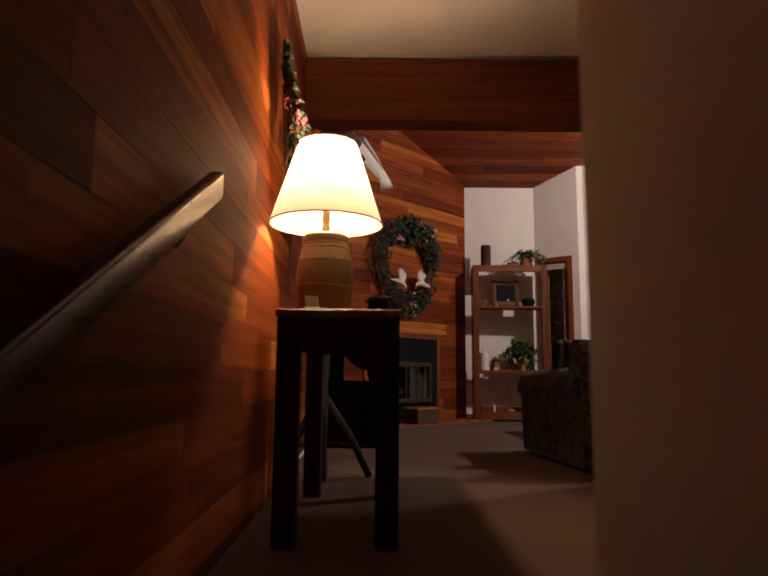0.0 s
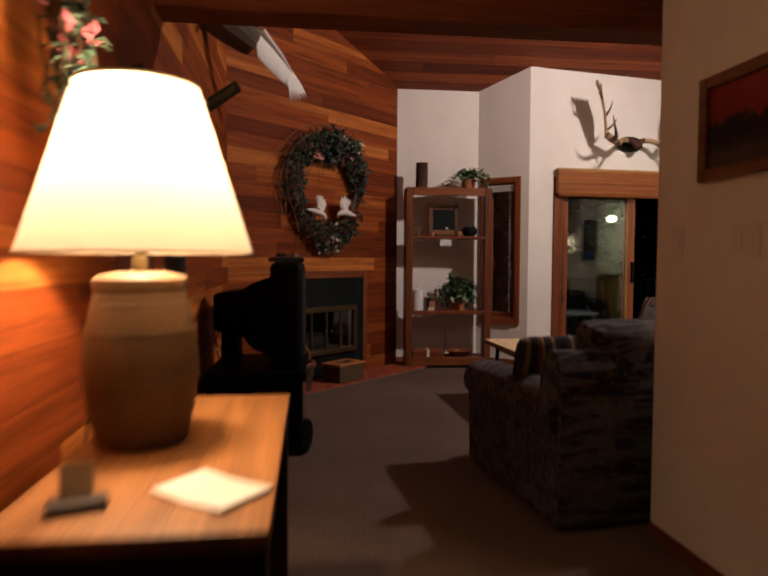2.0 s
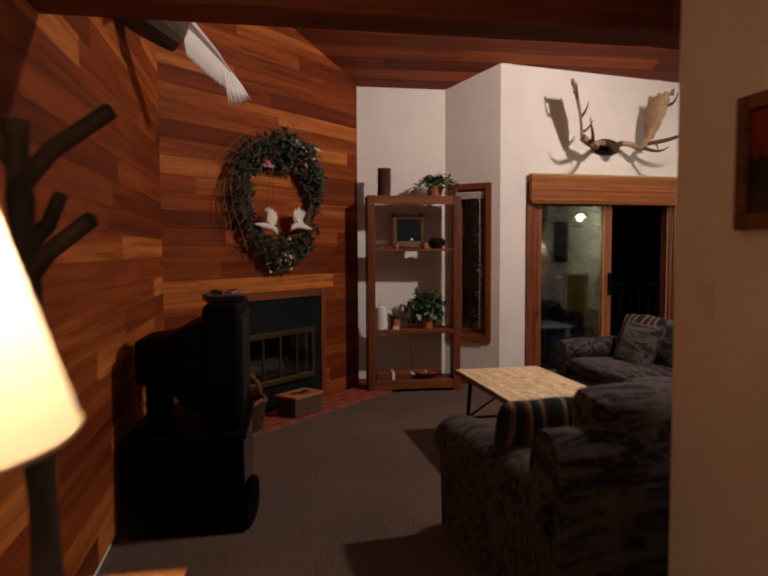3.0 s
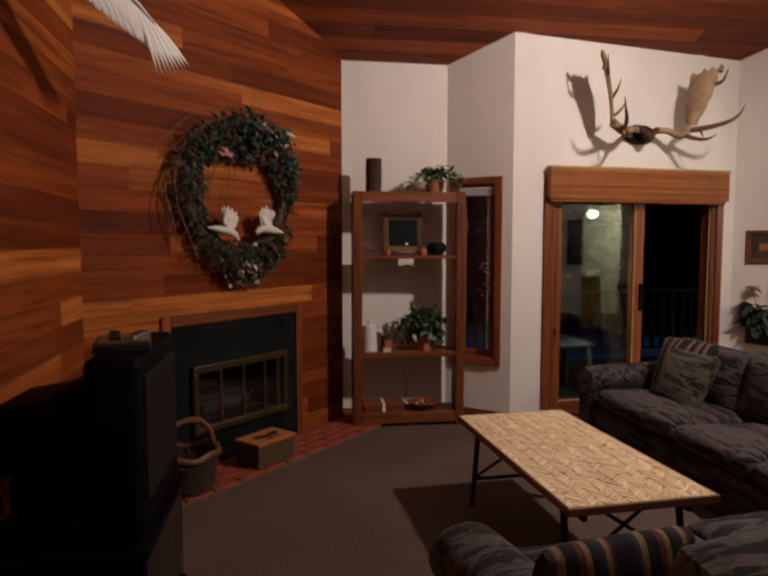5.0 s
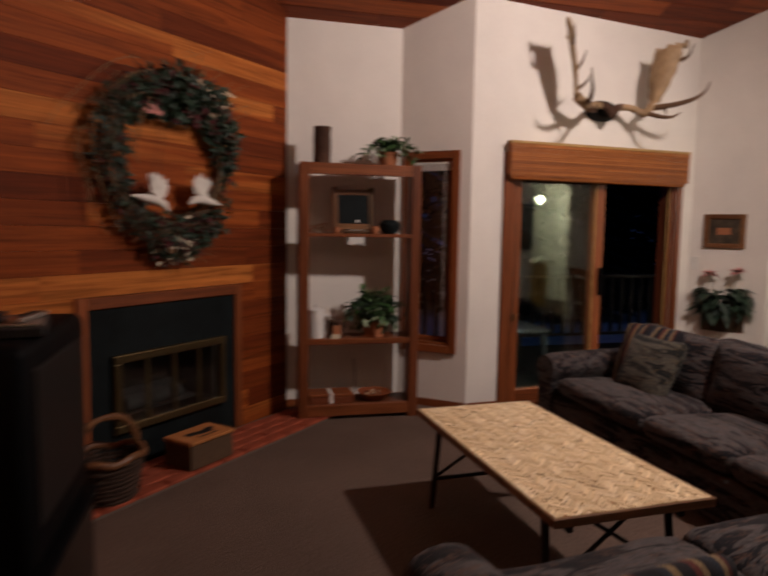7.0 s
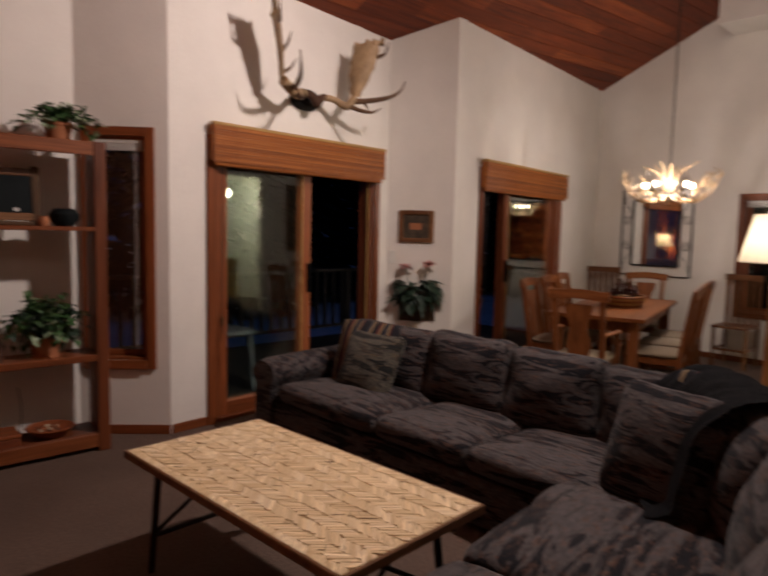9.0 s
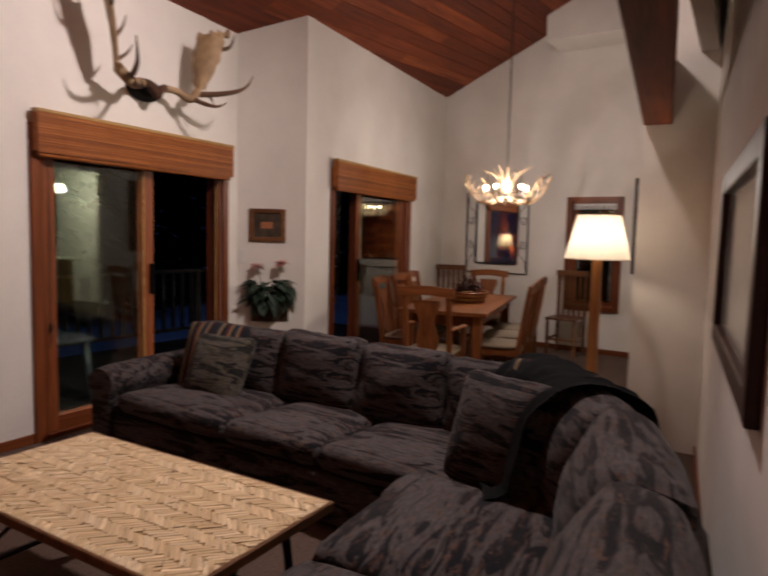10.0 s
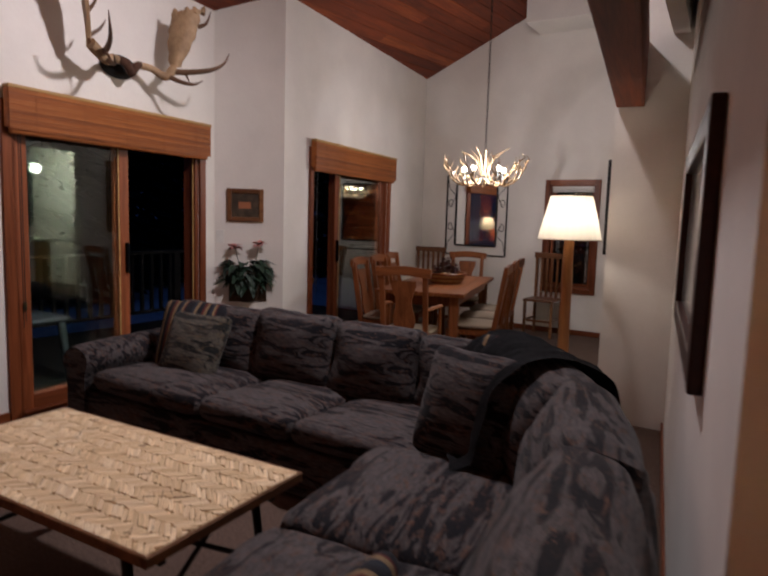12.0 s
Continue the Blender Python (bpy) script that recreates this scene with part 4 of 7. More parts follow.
for v, lean in ((0.14, -1), (tl - 0.14, 1)):
    for u in (0.07, tw - 0.07):
        bm = bmesh.new()
        tube(bm, [(u, v - lean * 0.03, TZ - 0.04), (u + (0.01 if u > 0.3 else -0.01), v + lean * 0.03, 0.0)], [0.016, 0.014], 10)
        part("leg", bm, TBL_DARK, low, "dark round leg", True)
    bm = bmesh.new()
    tube(bm, [(0.07, v, 0.17), (tw - 0.07, v, 0.17)], 0.011, 8)
    part("stretcher", bm, TBL_DARK, low, smooth=True)
    for a, b in ((0.075, tw - 0.2), (tw - 0.075, 0.2)):
        bm = bmesh.new()
        tube(bm, [(a, v + 0.01 * lean, 0.18), (b, v - 0.02 * lean, TZ - 0.07)], 0.009, 8)
        part("brace", bm, TBL_DARK, low, smooth=True)

# ---------- bookcase ----------
CASE = wood("bookcase_wood", (0.15, 0.042, 0.014), (0.21, 0.062, 0.02), (0.27, 0.085, 0.028), "z", 0.42)
CASE_H = wood("bookcase_wood_flat", (0.15, 0.042, 0.014), (0.21, 0.062, 0.02), (0.27, 0.085, 0.028), "x", 0.42)
case_m = pose(1.392, 7.852, 0, 0, 0, -1.6)
CW, CD, CH = 0.915, 0.29, 1.945
book = thing("bookcase", "open-backed stained wooden bookcase with three shelves", "bookcase", case_m)
for a in (0.0, CW - 0.03):
    part("side_panel", bx(a, a + 0.03, 0.022, CD, 0.0, CH, 0.002), CASE, book)
for a in (-0.006, CW - 0.066):
    part("front_post", bx(a, a + 0.072, -0.006, 0.021, 0.0, CH, 0.003), CASE, book)
part("top_panel", bx(0.03, CW - 0.03, 0.022, CD, CH - 0.03, CH, 0.002), CASE_H, book)
part("top_rail", bx(0.067, CW - 0.067, -0.003, 0.020, CH - 0.085, CH - 0.002, 0.003), CASE_H, book)
part("plinth", bx(0.067, CW - 0.067, -0.003, 0.020, 0.03, 0.115, 0.003), CASE_H, book)
SH = (0.118, 0.625, 1.425)
for z, t in zip(SH, (0.022, 0.042, 0.026)):
    part("shelf", bx(0.031, CW - 0.031, 0.0 if z > 0.2 else 0.022, CD - 0.004, z - t, z, 0.003), CASE_H, book)

# things on the bookcase
def on_case(x, y, z, rz=0):
    return case_m @ pose(x, y, z, 0, 0, rz)


LEAF_A = speckled("ivy_leaf", (0.028, 0.075, 0.022), (0.07, 0.15, 0.05), 14, 0.45, 0.1, 0.002, 30, 0.25)
LEAF_B = speckled("variegated_leaf", (0.16, 0.24, 0.12), (0.36, 0.42, 0.28), 18, 0.45, 0.1)
LEAF_D = speckled("dark_leaf", (0.014, 0.03, 0.018), (0.035, 0.065, 0.04), 14, 0.5, 0.1)
LEAF_S = speckled("grey_green_leaf", (0.03, 0.048, 0.04), (0.075, 0.10, 0.082), 14, 0.6, 0.1)
WINE = speckled("dried_burgundy", (0.06, 0.014, 0.018), (0.12, 0.03, 0.03), 30, 0.8)
PINK = speckled("faded_pink", (0.45, 0.16, 0.15), (0.62, 0.30, 0.26), 30, 0.7)
CREAM = speckled("cream_petals", (0.5, 0.42, 0.3), (0.65, 0.56, 0.42), 30, 0.8)
TWIG = speckled("twig", (0.055, 0.032, 0.018), (0.12, 0.07, 0.04), 50, 0.85, 0.6)
TERRA = speckled("terracotta", (0.30, 0.11, 0.05), (0.42, 0.17, 0.08), 40, 0.8, 0.4)
BARK = speckled("bark", (0.035, 0.018, 0.012), (0.11, 0.055, 0.035), 28, 0.95, 1.0, 0.012, 6, 0.35)
CERAMIC = speckled("white_enamel", (0.66, 0.66, 0.64), (0.74, 0.74, 0.72), 10, 0.18, 0.02)
WHITE_F = speckled("white_feather", (0.62, 0.58, 0.52), (0.80, 0.77, 0.72), 60, 0.8, 0.5)


def leaf(bm, p, d, up, size, wide=0.55, fold=0.25, droop=0.3):
    """One leaf of six points, folded on its rib and bent down at the tip."""
    d = Vector(d).normalized()
    s = d.cross(Vector(up))
    if s.length < 0.05:
        s = d.cross(Vector((1, 0, 0)))
    s.normalize()
    n = s.cross(d).normalized()
    p = Vector(p)
    mid = p + d * size * 0.5
    tip = p + d * size - n * size * droop
    a, b = mid + s * size * wide * 0.5 + n * size * fold * 0.5, mid - s * size * wide * 0.5 + n * size * fold * 0.5
    vs = [bm.verts.new(q) for q in (p, a, tip, b, mid)]
    for f in ((0, 4, 1), (1, 4, 2), (0, 3, 4), (3, 2, 4)):
        bm.faces.new([vs[i] for i in f])


def spread_dir(r, flat=0.4):
    a = r.uniform(0, 2 * math.pi)
    return Vector((math.cos(a), math.sin(a), r.uniform(-0.2, 1.0) * flat + 0.05))


def bush(owner, centre, rx, ry, rz, n, size, mats, seed, low=-0.3, name="leaves"):
    """Stems that arch out of a pot with leaves along them."""
    r = random.Random(seed)
    bms = [bmesh.new() for _ in mats]
    stems = bmesh.new()
    c = Vector(centre)
    for k in range(n):
        a = r.uniform(0, 2 * math.pi)
        reach = math.sqrt(r.uniform(0.1, 1.0))
        h = r.uniform(low, 1.0) * math.sqrt(max(0.05, 1.15 - reach * reach))
        end = c + Vector((rx * reach * math.cos(a), ry * reach * math.sin(a), rz * h))
        mid = c + Vector((rx * reach * 0.45 * math.cos(a), ry * reach * 0.45 * math.sin(a), max(rz * 0.55, rz * h * 0.8)))
        pts = curve_pts([c, mid, end], 4)
        tube(stems, pts[::2], 0.0016, 4)
        for q in range(2, len(pts)):
            d = pts[q] - pts[q - 1] + Vector((r.uniform(-1, 1), r.uniform(-1, 1), r.uniform(-0.4, 0.8))) * 0.05
            leaf(bms[r.choices(range(len(mats)), [4, 2, 1][:len(mats)])[0]], pts[q], d, (r.uniform(-0.4, 0.4), r.uniform(-0.4, 0.4), 1), size * r.uniform(0.65, 1.2), 0.8, 0.18, 0.25)
    for b, mt in zip(bms, mats):
        tagged(part(name, b, mt, owner), kind="stuff")
    tagged(part("stems", stems, LEAF_D, owner), kind="stuff")


# piece of log standing on the top
log = thing("log_vase", "upright piece of log with rough dark bark", "log", on_case(0.175, 0.11, CH))
b = bmesh.new()
rings = []
for k in range(15):
    z = 0.27 * k / 14
    rings.append([b.verts.new((0.064 * (1 + 0.08 * noise.noise(Vector((math.cos(a) * 1.5, math.sin(a) * 1.5, z * 14))) + 0.05 * math.sin(5 * a)) * math.cos(a), 0.064 * (1 + 0.12 * noise.noise(Vector((math.cos(a) * 2, math.sin(a) * 2, z * 18)))) * math.sin(a), z)) for a in [2 * math.pi * q / 28 for q in range(28)]])
for p, q in zip(rings, rings[1:]):
    for i in range(28):
        b.faces.new((p[i], p[(i + 1) % 28], q[(i + 1) % 28], q[i]))
b.faces.new(rings[-1])
b.faces.new(rings[0][::-1])
part("bark", b, BARK, log, smooth=True)
part("knot", bx(-0.012, 0.012, -0.071, -0.060, 0.03, 0.07, 0.008, 2), BARK, log)
solid("paper_scrap", bx(-0.05, 0.05, -0.03, 0.03, 0, 0.003, 0), WHITE_P, "small white card lying beside the log", "card", m=on_case(0.28, 0.09, CH, 20))

ivy = thing("potted_ivy", "trailing variegated ivy in a terracotta pot", "plant", on_case(0.69, 0.14, CH))
bm = bmesh.new()
lathe(bm, [(0.0, 0.0), (0.065, 0.0), (0.082, 0.085), (0.09, 0.085), (0.092, 0.105), (0.082, 0.105), (0.075, 0.08), (0.0, 0.08)], 24)
part("pot", bm, TERRA, ivy, "terracotta pot", True)
bush(ivy, (0, 0, 0.09), 0.27, 0.15, 0.13, 46, 0.055, (LEAF_A, LEAF_B), 21, low=-0.35)

pic = thing("twig_frame", "rustic wooden frame with a dark picture", "picture frame", on_case(0.43, 0.17, SH[2]) @ pose(0, 0, 0, -8, 0, 0))
for q in ((-0.165, -0.12, 0.0, 0.36), (0.12, 0.165, 0.0, 0.36)):
    part("frame_side", bx(q[0], q[1], -0.012, 0.012, q[2], q[3], 0.006, 2), TWIG if q[0] > 0 else RAIL_WOOD, pic)
for q in ((0.03, 0.075), (0.30, 0.345)):
    part("frame_rail", bx(-0.12, 0.12, -0.009, 0.009, q[0], q[1], 0.005, 2), RAIL_WOOD, pic)
part("picture", bx(-0.12, 0.12, -0.002, 0.004, 0.075, 0.30, 0), SLATE, pic, "dark picture")
part("white_mark", bx(0.02, 0.045, -0.006, -0.003, 0.085, 0.105, 0.001), WHITE_P, pic)
fig = thing("dried_bunch", "little bunch of dried orange flowers and twigs", "ornament", on_case(0.15, 0.10, SH[2]))
bm = bmesh.new()
r = random.Random(8)
for k in range(40):
    leaf(bm, (r.uniform(-0.05, 0.05), r.uniform(-0.03, 0.03), r.uniform(0.0, 0.06)), spread_dir(r, 1.0), (0, 0, 1), r.uniform(0.03, 0.06), 0.5)
part("dried_petals", bm, TERRA, fig)
bm = bmesh.new()
for k in range(9):
    tube(bm, [(0, 0, 0), (r.uniform(-0.08, 0.08), r.uniform(-0.03, 0.03), r.uniform(0.06, 0.13))], 0.002, 5)
part("twigs", bm, CREAM, fig)
for x, rad in ((0.285, 0.028), (0.58, 0.036)):
    bm = bmesh.new()
    lathe(bm, [(0.0, 0.0), (rad * 0.7, 0.0), (rad, rad * 0.9), (rad * 0.8, rad * 1.5), (rad * 0.9, rad * 1.7), (rad * 0.7, rad * 1.6), (0.0, rad * 0.6)], 20)
    solid("small_pot", bm, TERRA, "small orange clay pot on the shelf", "pot", True, on_case(x, 0.07, SH[2]))
bm = bmesh.new()
lathe(bm, [(0.0, 0.0), (0.05, 0.0), (0.082, 0.04), (0.085, 0.075), (0.06, 0.105), (0.045, 0.108), (0.05, 0.1), (0.07, 0.07), (0.0, 0.03)], 28)
solid("black_bowl", bm, SLATE, "round black pottery bowl", "bowl", True, on_case(0.70, 0.09, SH[2]))
solid("wooden_boat", bx(-0.10, 0.10, -0.02, 0.02, 0.0, 0.026, 0.01, 2), TWIG, "small carved wooden piece before the frame", "ornament", m=on_case(0.43, 0.075, SH[2]))

pot = thing("coffee_pot", "white enamel coffee pot with lid", "coffee pot", on_case(0.135, 0.11, SH[1]))
bm = bmesh.new()
lathe(bm, [(0.0, 0.0), (0.068, 0.0), (0.07, 0.01), (0.058, 0.19), (0.055, 0.20), (0.0, 0.20)], 28)
part("body", bm, CERAMIC, pot, smooth=True)
bm = bmesh.new()
lathe(bm, [(0.0, 0.20), (0.058, 0.20), (0.056, 0.212), (0.03, 0.228), (0.008, 0.232), (0.014, 0.245), (0.012, 0.26), (0.0, 0.262)], 24)
part("lid", bm, CERAMIC, pot, smooth=True)
bm = bmesh.new()
tube(bm, curve_pts([(0.058, 0, 0.17), (0.10, 0, 0.16), (0.105, 0, 0.09), (0.064, 0, 0.06)], 5), 0.007, 8)
part("handle", bm, CERAMIC, pot, smooth=True)
bm = bmesh.new()
tube(bm, [(-0.056, 0, 0.12), (-0.085, 0, 0.16), (-0.10, 0, 0.19)], [0.018, 0.012, 0.009], 10)
part("spout", bm, CERAMIC, pot, smooth=True)
can = thing("canister", "small brown canister with a pale label", "canister", on_case(0.285, 0.09, SH[1]))
bm = bmesh.new()
lathe(bm, [(0.0, 0.0), (0.055, 0.0), (0.058, 0.02), (0.058, 0.115), (0.062, 0.12), (0.06, 0.135), (0.0, 0.14)], 24)
part("body", bm, BARK, can, smooth=True)
part("label", bx(-0.03, 0.03, -0.0605, -0.056, 0.02, 0.10, 0.001), TERRA, can, "faded orange label")
part("card", bx(-0.045, 0.02, -0.075, -0.069, 0.0, 0.035, 0.001), CREAM, can, "cream tag")
fern = thing("potted_plant", "bushy green pothos in a clay pot", "plant", on_case(0.585, 0.13, SH[1]))
bm = bmesh.new()
lathe(bm, [(0.0, 0.0), (0.085, 0.0), (0.087, 0.012), (0.072, 0.014), (0.088, 0.10), (0.094, 0.10), (0.094, 0.12), (0.082, 0.12), (0.076, 0.09), (0.0, 0.09)], 24)
part("pot", bm, TERRA, fern, "clay pot on a saucer", True)
bush(fern, (0, 0, 0.10), 0.235, 0.17, 0.30, 95, 0.062, (LEAF_A, LEAF_D, LEAF_B), 31, low=-0.22)
chest = thing("keepsake_box", "flat red-brown wooden box with white strap", "box", on_case(0.25, 0.13, SH[0]))
part("body", bx(-0.17, 0.17, -0.10, 0.10, 0.0, 0.05, 0.006, 2), BEAM, chest)
part("lid", bx(-0.172, 0.172, -0.102, 0.102, 0.051, 0.075, 0.006, 2), TRIM_H, chest)
part("strap", bx(-0.018, 0.010, -0.107, 0.06, 0.0, 0.081, 0.003), WHITE_P, chest, "white strap")
bowl = thing("wooden_bowl", "dark wooden bowl with nuts and chips", "bowl", on_case(0.60, 0.13, SH[0]))
bm = bmesh.new()
lathe(bm, [(0.0, 0.0), (0.075, 0.0), (0.125, 0.045), (0.14, 0.06), (0.132, 0.064), (0.11, 0.045), (0.0, 0.025)], 32)
part("body", bm, BEAM, bowl, smooth=True)
r = random.Random(14)
for k in range(16):
    a, q = r.uniform(0, 6.28), r.uniform(0, 0.09)
    part("nut", bx(-0.012, 0.012, -0.009, 0.009, -0.008, 0.008, 0.006, 1), (TERRA, CREAM, BARK)[k % 3], bowl, m=pose(q * math.cos(a), q * math.sin(a), 0.045, r.uniform(0, 90), r.uniform(0, 90), r.uniform(0, 90)))
bm = bmesh.new()
tube(bm, curve_pts([(0.46, 0.24, 0.13), (0.47, 0.25, 0.30), (0.455, 0.255, 0.42)], 5), 0.003, 6)
solid("cable", bm, DARK, "thin black cable behind the bookcase shelf", "cable", True, case_m)

# ---------- console table with lamp, by the stairs ----------
OAK = wood("oak_top", (0.19, 0.078, 0.025), (0.25, 0.108, 0.035), (0.32, 0.145, 0.05), "y", 0.38, grain=0.8)
LEG_DARK = wood("dark_leg", (0.018, 0.008, 0.006), (0.028, 0.013, 0.009), (0.04, 0.018, 0.012), "z", 0.5)
con_m = pose(-0.06, 2.13, 0, 0, 0, 0.6)
con = thing("console_table", "narrow table with oak top and thick dark legs", "table", con_m)
KW, KL, KH = 0.425, 0.94, 0.775
part("tabletop", bx(0.0, KW, 0.0, KL, KH - 0.028, KH, 0.006, 2), OAK, con, "grained oak top")
part("apron", bx(0.07, KW - 0.07, 0.018, 0.04, KH - 0.125, KH - 0.029, 0.002), LEG_DARK, con)
part("apron", bx(0.07, KW - 0.07, KL - 0.04, KL - 0.018, KH - 0.125, KH - 0.029, 0.002), LEG_DARK, con)
for a in (0.018, KW - 0.04):
    part("apron", bx(a, a + 0.022, 0.085, KL - 0.085, KH - 0.125, KH - 0.029, 0.002), LEG_DARK, con)
for a in (0.006, KW - 0.084):
    for b in (0.006, KL - 0.084):
        part("leg", bx(a, a + 0.078, b, b + 0.078, 0.0, KH - 0.029, 0.005), LEG_DARK, con, "thick square dark leg")

CLAY = speckled("stoneware_glaze", (0.085, 0.046, 0.02), (0.16, 0.092, 0.043), 50, 0.6, 0.3, 0.003, 8, 0.2)
SHADE = bpy.data.materials.new("lampshade_cloth")
SHADE.use_nodes = True
nt = SHADE.node_tree
nt.nodes.remove(nt.nodes["Principled BSDF"])
dif, tra, mixn = nt.nodes.new("ShaderNodeBsdfDiffuse"), nt.nodes.new("ShaderNodeBsdfTranslucent"), nt.nodes.new("ShaderNodeMixShader")
weave = nt.nodes.new("ShaderNodeTexNoise")
weave.inputs["Scale"].default_value = 160
rampn = nt.nodes.new("ShaderNodeValToRGB")
rampn.color_ramp.elements[0].color, rampn.color_ramp.elements[1].color = (0.50, 0.45, 0.375, 1), (0.58, 0.525, 0.44, 1)
nt.links.new(weave.outputs[0], rampn.inputs[0])
nt.links.new(rampn.outputs[0], dif.inputs[0])
nt.links.new(rampn.outputs[0], tra.inputs[0])
mixn.inputs[0].default_value = 0.30
nt.links.new(dif.outputs[0], mixn.inputs[1])
nt.links.new(tra.outputs[0], mixn.inputs[2])
nt.links.new(mixn.outputs[0], nt.nodes["Material Output"].inputs[0])
BULB = bpy.data.materials.new("lit_bulb")
BULB.use_nodes = True
e = BULB.node_tree.nodes.new("ShaderNodeEmission")
e.inputs[0].default_value, e.inputs[1].default_value = (1.0, 0.78, 0.5, 1), 30.0
BULB.node_tree.links.new(e.outputs[0], BULB.node_tree.nodes["Material Output"].inputs[0])


def shade_mesh(r0, z0, r1, z1, n=48, pleat=0.0):
    bm = bmesh.new()
    lo, hi = [], []
    for k in range(n):
        a = 2 * math.pi * k / n
        f = 1 + (pleat if k % 2 else -pleat)
        lo.append(bm.verts.new((r0 * f * math.cos(a), r0 * f * math.sin(a), z0)))
        hi.append(bm.verts.new((r1 * f * math.cos(a), r1 * f * math.sin(a), z1)))
    for k in range(n):
        bm.faces.new((lo[k], lo[(k + 1) % n], hi[(k + 1) % n], hi[k]))
    return bm


def ring_mesh(r, z, t, n=48):
    bm = bmesh.new()
    pts = [(r * math.cos(2 * math.pi * k / n), r * math.sin(2 * math.pi * k / n), z) for k in range(n + 1)]
    tube(bm, pts, t, 6)
    return bm


def bulb_part(owner, z, hidden=True, at=(0, 0), r=0.03):
    bm = bmesh.new()
    lathe(bm, [(0.0, z - r * 1.2), (r * 0.5, z - r * 1.1), (r * 0.95, z - 0.2 * r), (r, z + 0.2 * r), (r * 0.7, z + 0.8 * r), (0.0, z + r)], 16, pose(at[0], at[1], 0))
    o = part("bulb", bm, BULB, owner, "lit frosted bulb", True)
    o.visible_shadow = False
    return o


LZ = 0.7755
lamp = thing("table_lamp", "stoneware jar lamp with a cream cone shade, lit", "lamp", pose(0.055, 2.62, LZ))
bm = bmesh.new()
lathe(bm, [(0.0, 0.0), (0.088, 0.0), (0.094, 0.008), (0.106, 0.06), (0.117, 0.13), (0.119, 0.18), (0.115, 0.23), (0.104, 0.28), (0.094, 0.315), (0.092, 0.325), (0.096, 0.332), (0.096, 0.352), (0.088, 0.36), (0.05, 0.368), (0.0, 0.37)], 48)
part("jar", bm, CLAY, lamp, "ribbed brown stoneware jar", True)
for z, rr in ((0.318, 0.0945), (0.30, 0.099), (0.245, 0.113), (0.14, 0.1185), (0.075, 0.110)):
    part("rib", ring_mesh(rr, z, 0.0022), CLAY, lamp, smooth=True)
bm = bmesh.new()
lathe(bm, [(0.0, 0.368), (0.018, 0.368), (0.016, 0.40), (0.012, 0.41), (0.016, 0.43), (0.016, 0.47), (0.0, 0.47)], 20)
part("socket", bm, BRASS, lamp, "brass socket", True)
bulb_part(lamp, 0.53, r=0.032)
part("shade", shade_mesh(0.238, 0.408, 0.126, 0.760), SHADE, lamp, "cream cloth cone shade", True)
part("shade_rim", ring_mesh(0.238, 0.408, 0.0035), CREAM, lamp, smooth=True)
part("shade_rim", ring_mesh(0.126, 0.760, 0.0035), CREAM, lamp, smooth=True)
bm = bmesh.new()
tube(bm, curve_pts([(0.016, 0, 0.42), (0.055, 0, 0.50), (0.05, 0, 0.62), (0, 0, 0.72), (-0.05, 0, 0.62), (-0.055, 0, 0.50), (-0.016, 0, 0.42)], 6), 0.0022, 6)
for k in range(3):
    a = 2 * math.pi * k / 3
    tube(bm, [(0, 0, 0.722), (0.125 * math.cos(a), 0.125 * math.sin(a), 0.757)], 0.0018, 5)
part("harp", bm, BRASS, lamp, "brass harp and spider", True)
bm = bmesh.new()
tube(bm, curve_pts([(-0.02, 2.70, 0.779), (-0.095, 2.76, 0.779), (-0.125, 2.80, 0.74), (-0.135, 2.82, 0.40), (-0.13, 2.78, 0.05)], 6), 0.003, 6)
solid("lamp_cord", bm, DARK, "thin dark lamp cord hanging behind the table", "cord", True)

guest = thing("open_booklet", "small open white booklet lying on the table", "booklet", pose(0.255, 2.30, KH + 0.0005, 0, 0, -38))
for s in (-1, 1):
    part("page", bx(min(0, s * 0.085), max(0, s * 0.085), -0.06, 0.06, 0.0, 0.003, 0.001), WHITE_P, guest, m=pose(0, 0, 0, 0, -s * 3, 0))
card = thing("card_holder", "dark card holder with one tilted card", "card holder", pose(0.055, 2.245, KH + 0.0005, 0, 0, 20))
part("base", bx(-0.045, 0.045, -0.025, 0.025, 0.0, 0.014, 0.004), LEG_DARK, card)
part("card", bx(-0.025, 0.025, -0.0015, 0.0015, 0.010, 0.07, 0), CREAM, card, "cream card", m=pose(0, 0.006, 0.0, -28, 0, 0))

# ---------- coat tree of dark branches ----------
coat = thing("coat_tree", "dark coat tree made from a trunk with branch stubs", "coat rack", pose(-0.065, 3.42, 0))
DKBARK = speckled("dark_branch", (0.008, 0.006, 0.005), (0.022, 0.015, 0.011), 30, 0.8, 0.8, 0.006)
bm = bmesh.new()
pts = curve_pts([(0.03, 0, 0.0), (0.035, 0.0, 0.5), (0.025, 0, 1.0), (0.01, 0, 1.4), (0.005, -0.01, 1.72)], 5)
tube(bm, pts, [0.037 - 0.009 * k / len(pts) + 0.004 * math.sin(k * 2.3) for k in range(len(pts))], 14)
part("trunk", bm, DKBARK, coat, smooth=True)
